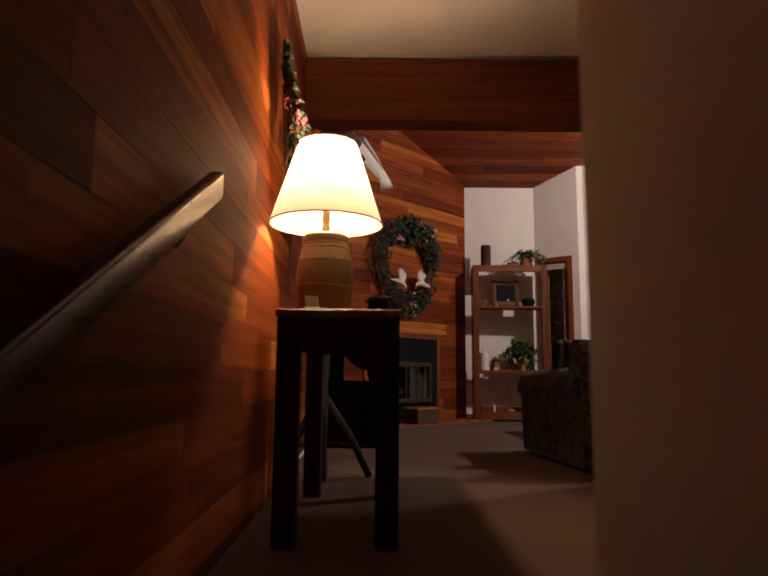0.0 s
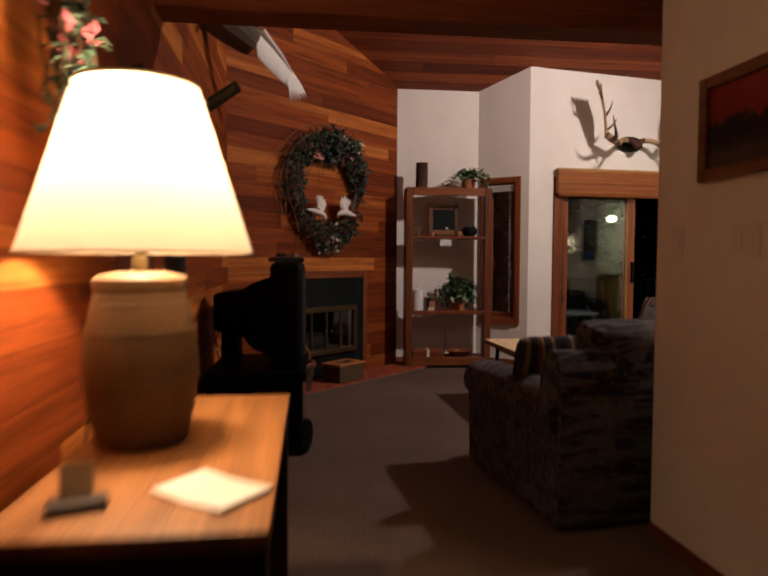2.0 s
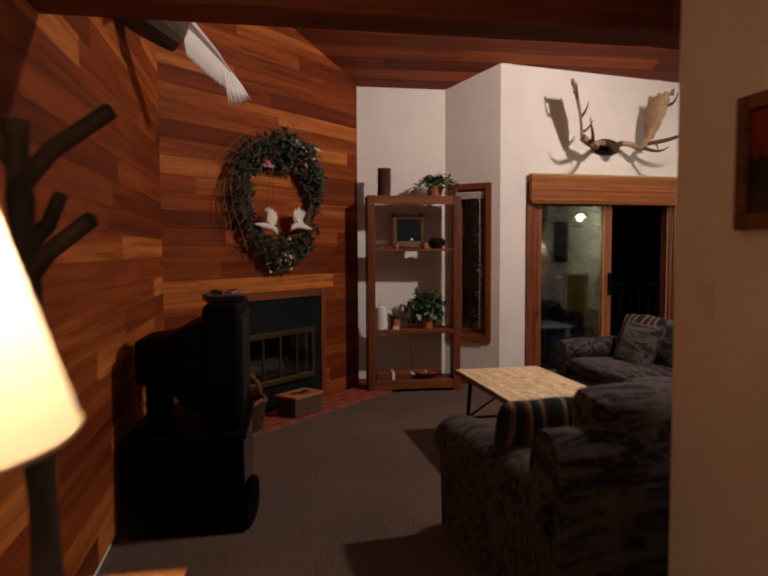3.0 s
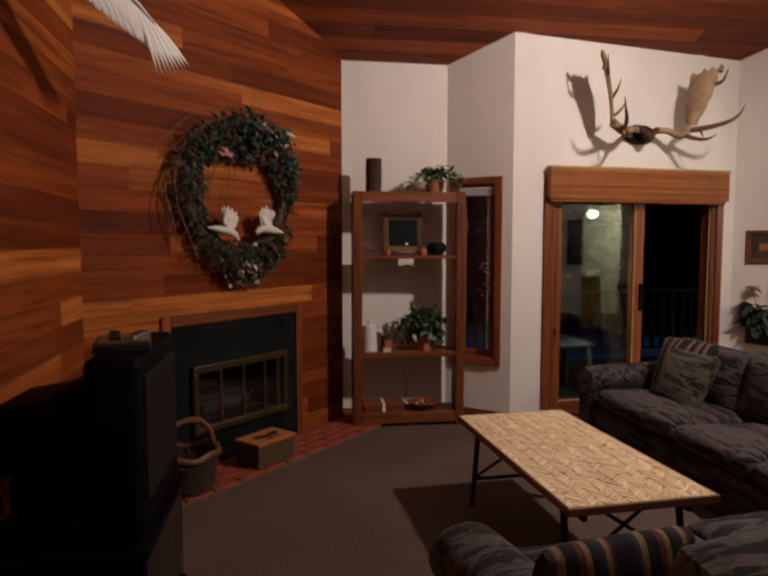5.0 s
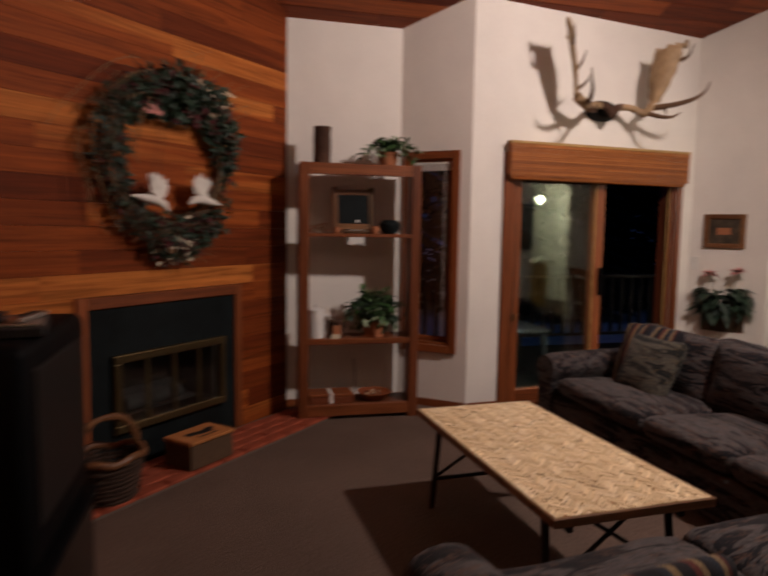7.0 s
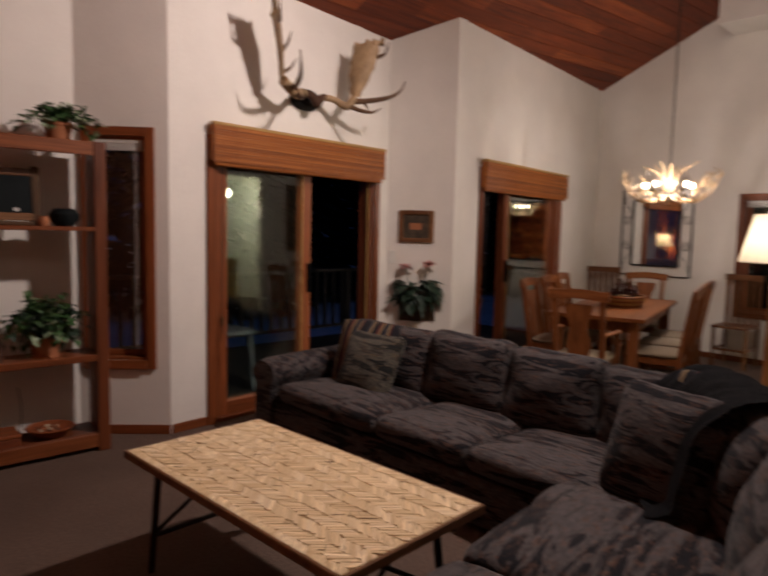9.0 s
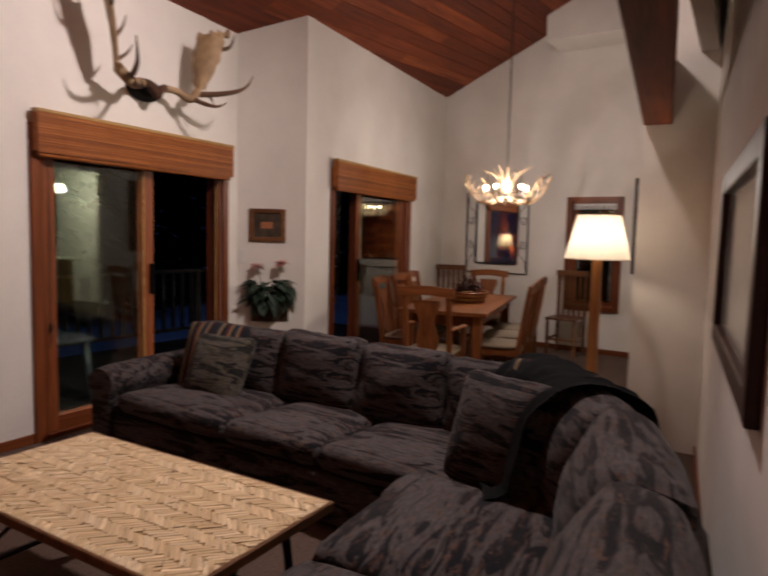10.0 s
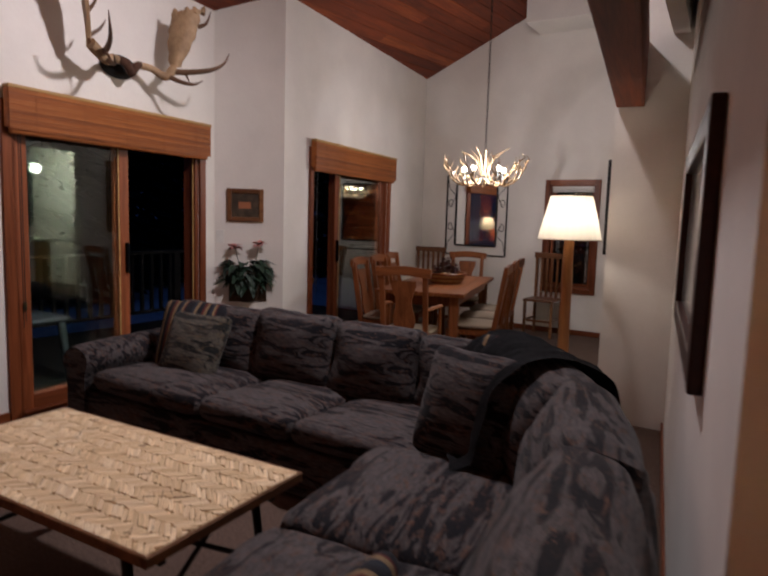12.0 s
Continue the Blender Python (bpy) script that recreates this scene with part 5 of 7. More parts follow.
for a, b, c in (((0.005, -0.01, 1.56), (0.10, -0.06, 1.645), (0.245, -0.12, 1.725)), ((0.01, 0.0, 1.34), (0.08, -0.05, 1.41), (0.195, -0.11, 1.485)), ((0.0, 0.0, 1.62), (-0.05, -0.03, 1.70), (-0.085, -0.05, 1.80)), ((0.01, 0.0, 1.42), (0.05, 0.05, 1.48), (0.075, 0.07, 1.555)), ((0.005, 0.0, 1.25), (-0.06, 0.05, 1.33), (-0.10, 0.09, 1.40))):
    bm = bmesh.new()
    tube(bm, [a, b, c], [0.024, 0.021, 0.019], 10)
    part("peg", bm, DKBARK, coat, "cut branch stub", True)
for k in range(3):
    a = radians(25 + 120 * k)
    bm = bmesh.new()
    tube(bm, [(0.035, 0, 0.46), (0.035 + 0.17 * math.cos(a), 0.17 * math.sin(a), 0.22), (0.035 + 0.28 * math.cos(a), 0.28 * math.sin(a), 0.012)], [0.022, 0.02, 0.02], 10)
    part("foot", bm, DKBARK, coat, "slanting branch foot", True)
    bm = bmesh.new()
    tube(bm, [(0.035, 0, 0.20), (0.035 + 0.2 * math.cos(a), 0.2 * math.sin(a), 0.17)], 0.013, 8)
    part("stay", bm, DKBARK, coat, smooth=True)

# ---------- hanging swag of dried flowers on the boards ----------
swag = thing("flower_swag", "hanging swag of dark vines with pink flowers", "wall decoration", pose(-0.155, 2.66, 1.66))
r = random.Random(77)
bms = {k: bmesh.new() for k in ("dark", "green", "pink")}
vines = bmesh.new()
for k in range(22):
    z1 = r.uniform(-0.32, -0.1)
    p = curve_pts([(0.0, r.uniform(-0.03, 0.03), r.uniform(0.15, 0.38)), (r.uniform(0.02, 0.09), r.uniform(-0.10, 0.10), 0.0), (r.uniform(0.01, 0.08), r.uniform(-0.10, 0.10), z1)], 5)
    tube(vines, p[::2], 0.004, 5)
    for q in p:
        for _ in range(2):
            d = Vector((r.uniform(0.1, 1), r.uniform(-1, 1), r.uniform(-1, 0.6)))
            kind = "pink" if (-0.06 < q.z < 0.06 and r.random() < 0.22) else ("dark" if q.z > 0.02 or r.random() < 0.5 else "green")
            leaf(bms[kind], q, d, (0.2, 0.1, 1), r.uniform(0.025, 0.055), 0.55)
for k, mt in (("dark", LEAF_D), ("green", LEAF_D), ("pink", speckled("dusky_rose", (0.16, 0.035, 0.045), (0.26, 0.07, 0.085), 30, 0.8))):
    tagged(part({"dark": "leaves", "green": "leaves", "pink": "petals"}[k], bms[k], mt, swag), kind="stuff")
part("vines", vines, TWIG, swag)

# ---------- mounted bird with spread wings, high by the corner ----------
bird = bmesh.new()
tube(bird, curve_pts([(-0.34, 5.22, 2.74), (-0.24, 5.26, 2.70), (-0.10, 5.36, 2.64), (0.02, 5.44, 2.57)], 5), [0.03, 0.04, 0.06, 0.075, 0.09, 0.095, 0.1, 0.105, 0.11, 0.11, 0.108, 0.105, 0.10, 0.095, 0.09, 0.08, 0.07, 0.06, 0.05, 0.045, 0.04, 0.034, 0.03, 0.026, 0.02, 0.015][:26], 14)
tube(bird, [(-0.30, 5.24, 2.72), (-0.32, 5.24, 3.4), (-0.32, 5.24, 4.46)], 0.0015, 5)
dark_faces = len(bird.faces)


def wing(bm, root, tip, chord, n, curl, up):
    """A row of overlapping long feathers from root to tip."""
    root, tip = Vector(root), Vector(tip)
    d = (tip - root)
    length = d.length
    d.normalize()
    s = d.cross(Vector(up)).normalized()
    nn = s.cross(d).normalized()
    for k in range(n):
        t = k / (n - 1)
        start = root + d * length * (0.62 * t) + nn * 0.01 * math.sin(3.1 * t)
        fan = 0.85 - 0.80 * t if t < 0.7 else 0.50 * (1 - t) / 0.3
        fd = (d * math.cos(fan) + s * math.sin(fan)).normalized()
        fl = chord * (0.75 + 0.5 * t) if t < 0.7 else length * 0.42
        w = 0.017 + 0.012 * (1 - t) if t < 0.7 else 0.0125
        side = fd.cross(nn).normalized()
        rows = []
        for q in range(6):
            f = q / 5
            c = start + fd * fl * f - nn * curl * f * f * fl + nn * 0.002 * (k % 2)
            ww = w * (1 - 0.96 * max(0, (f - 0.45) / 0.55) ** 1.6)
            rows.append((bm.verts.new(c - side * ww), bm.verts.new(c + nn * 0.004), bm.verts.new(c + side * ww)))
        for a, b in zip(rows, rows[1:]):
            bm.faces.new((a[0], a[1], b[1], b[0]))
            bm.faces.new((a[1], a[2], b[2], b[1]))
    tube(bm, [root, root + d * length * 0.35 + nn * 0.01, root + d * length * 0.62], [0.045, 0.03, 0.012], 10, flat=0.45)


wing(bird, (0.06, 5.42, 2.66), (0.375, 6.14, 2.43), 0.25, 28, 0.10, (0.6, -0.75, -0.05))
wing(bird, (0.04, 5.36, 2.74), (0.24, 5.00, 2.60), 0.15, 14, 0.2, (0.9, -0.3, 0.2))
me = mesh_of("mounted_bird", bird, speckled("grey_brown_plumage", (0.05, 0.04, 0.03), (0.13, 0.105, 0.085), 40, 0.9, 0.8, 0.006))
me.materials.append(speckled("bright_white_feather", (0.84, 0.82, 0.79), (0.92, 0.91, 0.89), 50, 0.75, 0.3))
for p in me.polygons:
    p.material_index = 0 if p.index < dark_faces else 1
o = new("mounted_bird", me)
tagged(o, "mounted decorative bird with spread white wings, hung by wire", "wall decoration")

# ---------- hall wall: picture and switches ----------
hall_m, _ = run(H0, (1.98, 0.2))


def framed(name, label, m, w, h, frame_mat, face_mat, fw=0.04, d=0.025, mat_w=0.0):
    """A framed picture, hung with its middle at the origin; it looks along -y."""
    g = thing(name, label, "picture", m)
    for a, b in ((-w / 2, -w / 2 + fw), (w / 2 - fw, w / 2)):
        part("frame_side", bx(a, b, -d, -0.001, -h / 2, h / 2, 0.006, 2), frame_mat, g)
    for a, b in ((-h / 2, -h / 2 + fw), (h / 2 - fw, h / 2)):
        part("frame_rail", bx(-w / 2 + fw, w / 2 - fw, -d + 0.001, -0.001, a, b, 0.006, 2), frame_mat, g)
    part("face", bx(-w / 2 + fw, w / 2 - fw, -0.010, -0.004, -h / 2 + fw, h / 2 - fw, 0), face_mat, g)
    return g


SUNSET = material("sunset_print", (0.2, 0.02, 0.02), 0.5)
v = coords(SUNSET)
s = SUNSET.node_tree.nodes.new("ShaderNodeSeparateXYZ")
link(SUNSET, v, s.inputs[0])
nz = noise_at(SUNSET, v, 22, 4)
a = SUNSET.node_tree.nodes.new("ShaderNodeMath")
a.operation = "MULTIPLY_ADD"
a.inputs[1].default_value, a.inputs[2].default_value = 2.6, 0.30
link(SUNSET, s.outputs[2], a.inputs[0])
a2 = SUNSET.node_tree.nodes.new("ShaderNodeMath")
a2.operation = "MULTIPLY_ADD"
a2.inputs[1].default_value = 0.35
link(SUNSET, nz, a2.inputs[0])
link(SUNSET, a.outputs[0], a2.inputs[2])
base(SUNSET, ramp_of(SUNSET, a2.outputs[0], [(0.2, (0.05, 0.035, 0.03)), (0.36, (0.006, 0.007, 0.008)), (0.50, (0.012, 0.012, 0.014)), (0.56, (0.20, 0.018, 0.012)), (0.9, (0.22, 0.03, 0.02))]))
framed("hall_picture", "framed print of a red sunset over dark water", hall_m @ pose(0.51, 0, 1.65), 0.46, 0.375, RAIL_WOOD, SUNSET, 0.045)
for u, z, n in ((0.15, 1.25, 1), (0.52, 1.24, 2)):
    sw = thing("light_switch", "cream wall switch plate with two rockers", "switch", hall_m @ pose(u, 0, z))
    part("plate", bx(-0.035 * n, 0.035 * n, -0.006, -0.0005, -0.06, 0.06, 0.003, 2), WHITE_P, sw)
    for k in range(n):
        part("rocker", bx(-0.016 + (k - (n - 1) / 2) * 0.05, 0.016 + (k - (n - 1) / 2) * 0.05, -0.011, -0.006, -0.032, 0.032, 0.002), WHITE_P, sw)

# ---------- television on its stand ----------
tv_m = pose(-0.005, 5.30, 0, 0, 0, -1)
stand = thing("tv_stand", "black television stand with glass-fronted shelf", "tv stand", tv_m)
for a, b in ((-0.36, -0.335), (0.335, 0.36)):
    part("side_panel", bx(-0.20, 0.36, a, b, 0.0, 0.478, 0.004), BLACK_GLOSS, stand)
part("top_panel", bx(-0.21, 0.38, -0.37, 0.37, 0.479, 0.505, 0.008, 2), BLACK_GLOSS, stand)
part("bottom_panel", bx(-0.20, 0.355, -0.334, 0.334, 0.02, 0.06, 0.002), BLACK_GLOSS, stand)
part("back_panel", bx(-0.20, -0.19, -0.334, 0.334, 0.061, 0.478, 0), BLACK_GLOSS, stand)
part("shelf", bx(-0.185, 0.34, -0.334, 0.334, 0.25, 0.268, 0.002), BLACK_GLOSS, stand)
part("glass_front", bx(0.358, 0.364, -0.33, 0.33, 0.065, 0.475, 0), glass("smoked_glass", (0.05, 0.05, 0.055)), stand, "smoked glass front")
bm = bmesh.new()
b = bmesh.new()
front = []
for k in range(17):
    a = math.pi * k / 16 - math.pi / 2
    front.append((0.365 + 0.05 * math.cos(a), 0.34 * math.sin(a)))
lo = [b.verts.new((x, y, 0.004)) for x, y in front]
hi = [b.verts.new((x, y, 0.05)) for x, y in front]
b.faces.new(lo)
b.faces.new(hi[::-1])
for k in range(16):
    b.faces.new((lo[k], lo[k + 1], hi[k + 1], hi[k]))
b.faces.new((lo[16], lo[0], hi[0], hi[16]))
merge(bm, b)
part("bowed_foot", bm, BLACK_GLOSS, stand)
tv = thing("television", "bulky black tube television seen from the side", "television", tv_m @ pose(0, 0, 0.506))
bm = bmesh.new()
soft_box(bm, 0.17, 0.355, -0.335, 0.335, 0.012, 0.645, 0.035, 3)
part("cabinet", bm, BLACK_GLOSS, tv, smooth=True)
part("screen", bx(0.352, 0.362, -0.27, 0.27, 0.13, 0.57, 0.02, 3), material("tube_glass", (0.005, 0.005, 0.005), 0.45), tv, "dark tube screen")
bm = bmesh.new()
b = bmesh.new()
sec = ((0.171, 0.30, 0.08, 0.56), (0.06, 0.27, 0.12, 0.52), (-0.02, 0.20, 0.20, 0.47), (-0.19, 0.17, 0.22, 0.45))
rings = []
for x, w, z0, z1 in sec:
    rings.append([b.verts.new(q) for q in ((x, -w, z0), (x, w, z0), (x, w, z1), (x, -w, z1))])
for p, q in zip(rings, rings[1:]):
    for i in range(4):
        b.faces.new((p[i], p[(i + 1) % 4], q[(i + 1) % 4], q[i]))
b.faces.new(rings[0])
b.faces.new(rings[-1][::-1])
bmesh.ops.bevel(b, geom=b.edges[:], offset=0.02, segments=2, profile=0.5, affect="EDGES")
merge(bm, b)
part("tube_housing", bm, BLACK_GLOSS, tv, "tapering tube housing", True)
for y in (-0.25, 0.25):
    part("foot", bx(0.19, 0.33, y - 0.04, y + 0.04, 0.0, 0.013, 0.003), BLACK_GLOSS, tv)
part("rear_foot", bx(-0.15, -0.05, -0.12, 0.12, 0.0, 0.222, 0.006), BLACK_GLOSS, tv)
box_m = tv_m @ pose(0.25, -0.08, 1.152)
rec = thing("set_top_box", "thin dark box with a silver remote on the television", "set-top box", box_m @ pose(0, 0, 0, 0, 0, 12))
part("case", bx(-0.10, 0.09, -0.15, 0.10, 0.0, 0.028, 0.004), DARK, rec)
part("lid", bx(-0.085, 0.085, -0.12, 0.09, 0.0285, 0.036, 0.002), STEEL, rec, "silver lid")
for k, (dx, rz) in enumerate(((-0.03, 15), (0.05, -8))):
    rem = thing("remote_control", "slim grey remote control lying on the box", "remote", box_m @ pose(dx, -0.02, 0.0365, 0, 0, rz))
    part("body", bx(-0.02, 0.02, -0.08, 0.08, 0.0, 0.016, 0.005, 2), STEEL if k else DARK, rem)
    for j in range(4):
        part("button", bx(-0.011, 0.011, -0.055 + 0.03 * j, -0.04 + 0.03 * j, 0.0161, 0.019, 0.001), DARK, rem)
bm = bmesh.new()
tube(bm, curve_pts([(-0.16, 0.05, 0.75), (-0.19, -0.06, 0.66), (-0.13, -0.12, 0.56), (-0.19, -0.2, 0.515)], 6), 0.004, 6)
tube(bm, curve_pts([(-0.16, 0.0, 0.78), (-0.205, -0.02, 0.70), (-0.17, -0.14, 0.60), (-0.15, -0.10, 0.512)], 6), 0.004, 6)
solid("tv_cables", bm, WINE, "loose dark red cables behind the television", "cables", True, tv_m)

# ---------- by the hearth: twig basket and painted box ----------
DKTWIG = speckled("dark_twig", (0.022, 0.012, 0.008), (0.06, 0.032, 0.02), 50, 0.85, 0.6)
bas = thing("log_basket", "twig basket with a bent branch handle", "basket", pose(0.24, 6.68, 0.03, 0, 0, 45))
r = random.Random(51)
for k in range(9):
    z = 0.01 + 0.024 * k
    rad = 0.15 + 0.035 * (k / 8)
    bm = bmesh.new()
    tube(bm, [((rad + 0.006 * r.uniform(-1, 1)) * math.cos(2 * math.pi * j / 22), (rad * 0.85 + 0.006 * r.uniform(-1, 1)) * math.sin(2 * math.pi * j / 22), z + 0.004 * r.uniform(-1, 1)) for j in range(23)], 0.011, 6)
    part("woven_twig", bm, DKTWIG, bas, smooth=True)
for k in range(12):
    a = 2 * math.pi * k / 12
    bm = bmesh.new()
    tube(bm, [(0.138 * math.cos(a), 0.117 * math.sin(a), 0.0), (0.176 * math.cos(a), 0.15 * math.sin(a), 0.235)], 0.009, 6)
    part("upright_twig", bm, DKTWIG, bas, smooth=True)
bm = bmesh.new()
lathe(bm, [(0.0, 0.0), (0.14, 0.0), (0.14, 0.012), (0.0, 0.012)], 20)
part("bottom", bm, DKTWIG, bas)
bm = bmesh.new()
tube(bm, curve_pts([(-0.185, 0.0, 0.20), (-0.17, 0.01, 0.33), (-0.07, 0.0, 0.42), (0.08, -0.01, 0.41), (0.17, 0.0, 0.31), (0.185, 0, 0.20)], 5), [0.018 + 0.003 * math.sin(k) for k in range(26)], 8)
part("handle", bm, RAIL_WOOD, bas, "bent branch handle", True)
bm = bmesh.new()
tube(bm, [(0.19 * math.cos(2 * math.pi * j / 26), 0.16 * math.sin(2 * math.pi * j / 26), 0.225 + 0.012 * math.sin(j * 1.3)) for j in range(27)], 0.019, 8)
part("rim", bm, RAIL_WOOD, bas, "thick peeled branch rim", True)
pbox = thing("painted_box", "wooden box with an orange lid painted with dark figures", "box", fire_m @ pose(1.10, -0.33, 0.03, 0, 0, 0))
part("body", bx(-0.17, 0.17, -0.11, 0.11, 0.0, 0.15, 0.006, 2), TWIG, pbox)
LIDM = speckled("orange_lid", (0.34, 0.12, 0.035), (0.46, 0.19, 0.06), 40, 0.5)
lid = part("lid", bx(-0.178, 0.178, -0.12, 0.115, 0.151, 0.172, 0.005, 2), LIDM, pbox, "orange painted lid", m=pose(0, 0, 0, 0, 0, 0))
for q in ((-0.10, -0.02, -0.02, 0.03), (-0.04, 0.09, -0.035, 0.015), (0.05, 0.12, 0.0, 0.035), (-0.06, 0.02, -0.075, -0.06), (0.03, 0.08, -0.075, -0.06)):
    part("painted_mark", bx(q[0], q[1], q[2], q[3], 0.1722, 0.1745, 0.001), DARK, lid)

# ---------- wreath on the chimney boards ----------
wr_m = fire_m @ pose(1.13, -0.03, 1.88)
wreath = thing("wreath", "large wreath of dried leaves, berries and twigs", "wreath", wr_m)
r = random.Random(19)
vine = bmesh.new()
for k in range(9):
    rr = r.uniform(0.37, 0.47)
    ph = r.uniform(0, 6)
    tube(vine, [((rr + 0.03 * math.sin(3 * a + ph)) * math.cos(a), -0.05 + 0.03 * math.sin(5 * a + ph), (rr + 0.03 * math.sin(4 * a + ph)) * math.sin(a)) for a in [2 * math.pi * j / 40 for j in range(41)]], 0.006, 5)
part("vine_ring", vine, TWIG, wreath, "ring of bent vines")
kinds = {"dark": (LEAF_D, bmesh.new()), "grey": (LEAF_S, bmesh.new()), "wine": (WINE, bmesh.new()), "cream": (CREAM, bmesh.new()), "pink": (PINK, bmesh.new())}
# outer and inner edge and fullness of the leaves, by the angle from the right
RING = ((0, 0.52, 0.36, 0.6), (25, 0.60, 0.30, 1.0), (45, 0.68, 0.28, 1.0), (70, 0.60, 0.21, 1.0), (90, 0.56, 0.20, 1.0), (115, 0.54, 0.22, 0.85), (145, 0.57, 0.30, 0.38), (180, 0.58, 0.31, 0.33), (215, 0.50, 0.34, 0.26), (240, 0.55, 0.37, 0.6), (262, 0.66, 0.35, 1.0), (282, 0.68, 0.35, 1.0), (300, 0.62, 0.38, 0.8), (318, 0.58, 0.40, 0.35), (335, 0.48, 0.38, 0.12), (350, 0.48, 0.38, 0.2), (360, 0.52, 0.36, 0.6))


def ring_at(deg):
    for a, b in zip(RING, RING[1:]):
        if a[0] <= deg <= b[0]:
            f = (deg - a[0]) / (b[0] - a[0])
            return [p + (q - p) * f for p, q in zip(a[1:], b[1:])]


for k in range(6200):
    a = r.uniform(0, 2 * math.pi)
    deg = math.degrees(a)
    out, inn, dens = ring_at(deg)
    out += 0.05 * noise.noise(Vector((math.cos(a) * 5, math.sin(a) * 5, 3)))
    clump = noise.noise(Vector((math.cos(a) * 4, math.sin(a) * 4, r.random() * 0.6)))
    if r.random() > dens * (0.75 + 0.6 * clump):
        continue
    w_ = r.betavariate(1.7, 2.0)
    rad = inn + (out - inn) * w_
    depth = -0.03 - abs(r.gauss(0, 0.06)) * (1 - abs(2 * w_ - 1)) - 0.02 * r.random()
    p = (rad * math.cos(a), depth, rad * math.sin(a))
    d = Vector((math.cos(a) * r.uniform(-0.4, 1.0) - math.sin(a) * r.uniform(-1, 1), r.uniform(-1, 0.1), math.sin(a) * r.uniform(-0.4, 1.0) + math.cos(a) * r.uniform(-1, 1)))
    x = r.random()
    if 150 < deg < 235:
        kd = "grey" if x < 0.5 else ("wine" if x < 0.6 else "dark")
    elif 35 < deg < 75:
        kd = "cream" if x < 0.10 else ("grey" if x < 0.2 else ("wine" if x < 0.35 else "dark"))
    elif 255 < deg < 285:
        kd = "cream" if x < 0.16 else ("wine" if x < 0.4 else "dark")
    else:
        kd = "wine" if x < 0.2 else ("grey" if x < 0.32 else "dark")
    leaf(kinds[kd][1], p, d, (r.uniform(-1, 1), -1, r.uniform(-1, 1)), r.uniform(0.03, 0.062) * (1.2 if 15 < deg < 110 else 1.0), 0.6, 0.3, 0.3)
for k in range(12):
    leaf(kinds["pink"][1], (-0.20 + r.gauss(0, 0.02), -0.12, 0.24 + r.gauss(0, 0.008)), (r.uniform(-1, 1), -0.4, r.uniform(-0.5, 0.7)), (0, -1, 0), 0.04, 0.6)
for nm, (mt, b) in kinds.items():
    tagged(part("petals" if nm in ("pink", "cream") else "leaves", b, mt, wreath), kind="stuff")
tw = bmesh.new()
for k in range(110):
    a = r.uniform(1.9, 4.6) if k < 90 else r.uniform(0, 6.28)
    p = Vector((0.42 * math.cos(a), -0.06, 0.42 * math.sin(a)))
    q = p + Vector((math.cos(a) * r.uniform(0.06, 0.19) - 0.14 * math.sin(a) * r.uniform(-1, 1.5), -0.05, math.sin(a) * 0.14 + 0.12 * math.cos(a) * r.uniform(-1, 1)))
    tube(tw, curve_pts([p, (p + q) / 2 + Vector((0, -0.05, 0.03)), q], 3), 0.0022, 4)
for x in (-0.05, 0.0):
    tube(tw, [(x, -0.03, 0.32), (x - 0.07, -0.03, -0.10)], 0.002, 4)
tagged(part("twig_spray", tw, TWIG, wreath), kind="stuff")
# long pale stems that follow the ring on one side and stand out from it
arcs = bmesh.new()
for k in range(20):
    a0, span = math.radians(r.uniform(110, 175)), math.radians(r.uniform(25, 75))
    r0, flare = r.uniform(0.34, 0.58), r.uniform(-0.16, 0.22)
    ph = r.uniform(0, 6)
    tube(arcs, [((r0 + flare * f + 0.015 * math.sin(6 * f + ph)) * math.cos(a0 + span * f), -0.07 - 0.06 * math.sin(3 * f + ph), (r0 + flare * f + 0.015 * math.sin(6 * f + ph)) * math.sin(a0 + span * f)) for f in [j / 8 for j in range(9)]], 0.0028, 4)
for k in range(16):
    a0, span = math.radians(r.uniform(312, 330)), math.radians(r.uniform(30, 48))
    r0 = r.uniform(0.38, 0.47)
    tube(arcs, [(r0 * math.cos(a0 + span * f), -0.06 - 0.02 * math.sin(3 * f + k), r0 * math.sin(a0 + span * f)) for f in [j / 6 for j in range(7)]], 0.003, 4)
for k in range(30):
    a = math.radians(r.choice((r.uniform(250, 300), r.uniform(30, 80))))
    p = Vector((0.55 * math.cos(a), -0.06, 0.55 * math.sin(a)))
    tube(arcs, [p, p + Vector((0.09 * math.cos(a) + r.uniform(-0.07, 0.09), -0.03, 0.09 * math.sin(a) + r.uniform(-0.04, 0.05))), p + Vector((0.15 * math.cos(a) + r.uniform(-0.14, 0.16), -0.05, 0.14 * math.sin(a) + r.uniform(-0.05, 0.05)))], [0.002, 0.0016, 0.001], 4)
tagged(part("stem_spray", arcs, speckled("pale_stem", (0.16, 0.095, 0.045), (0.28, 0.18, 0.09), 40, 0.85), wreath), kind="stuff")


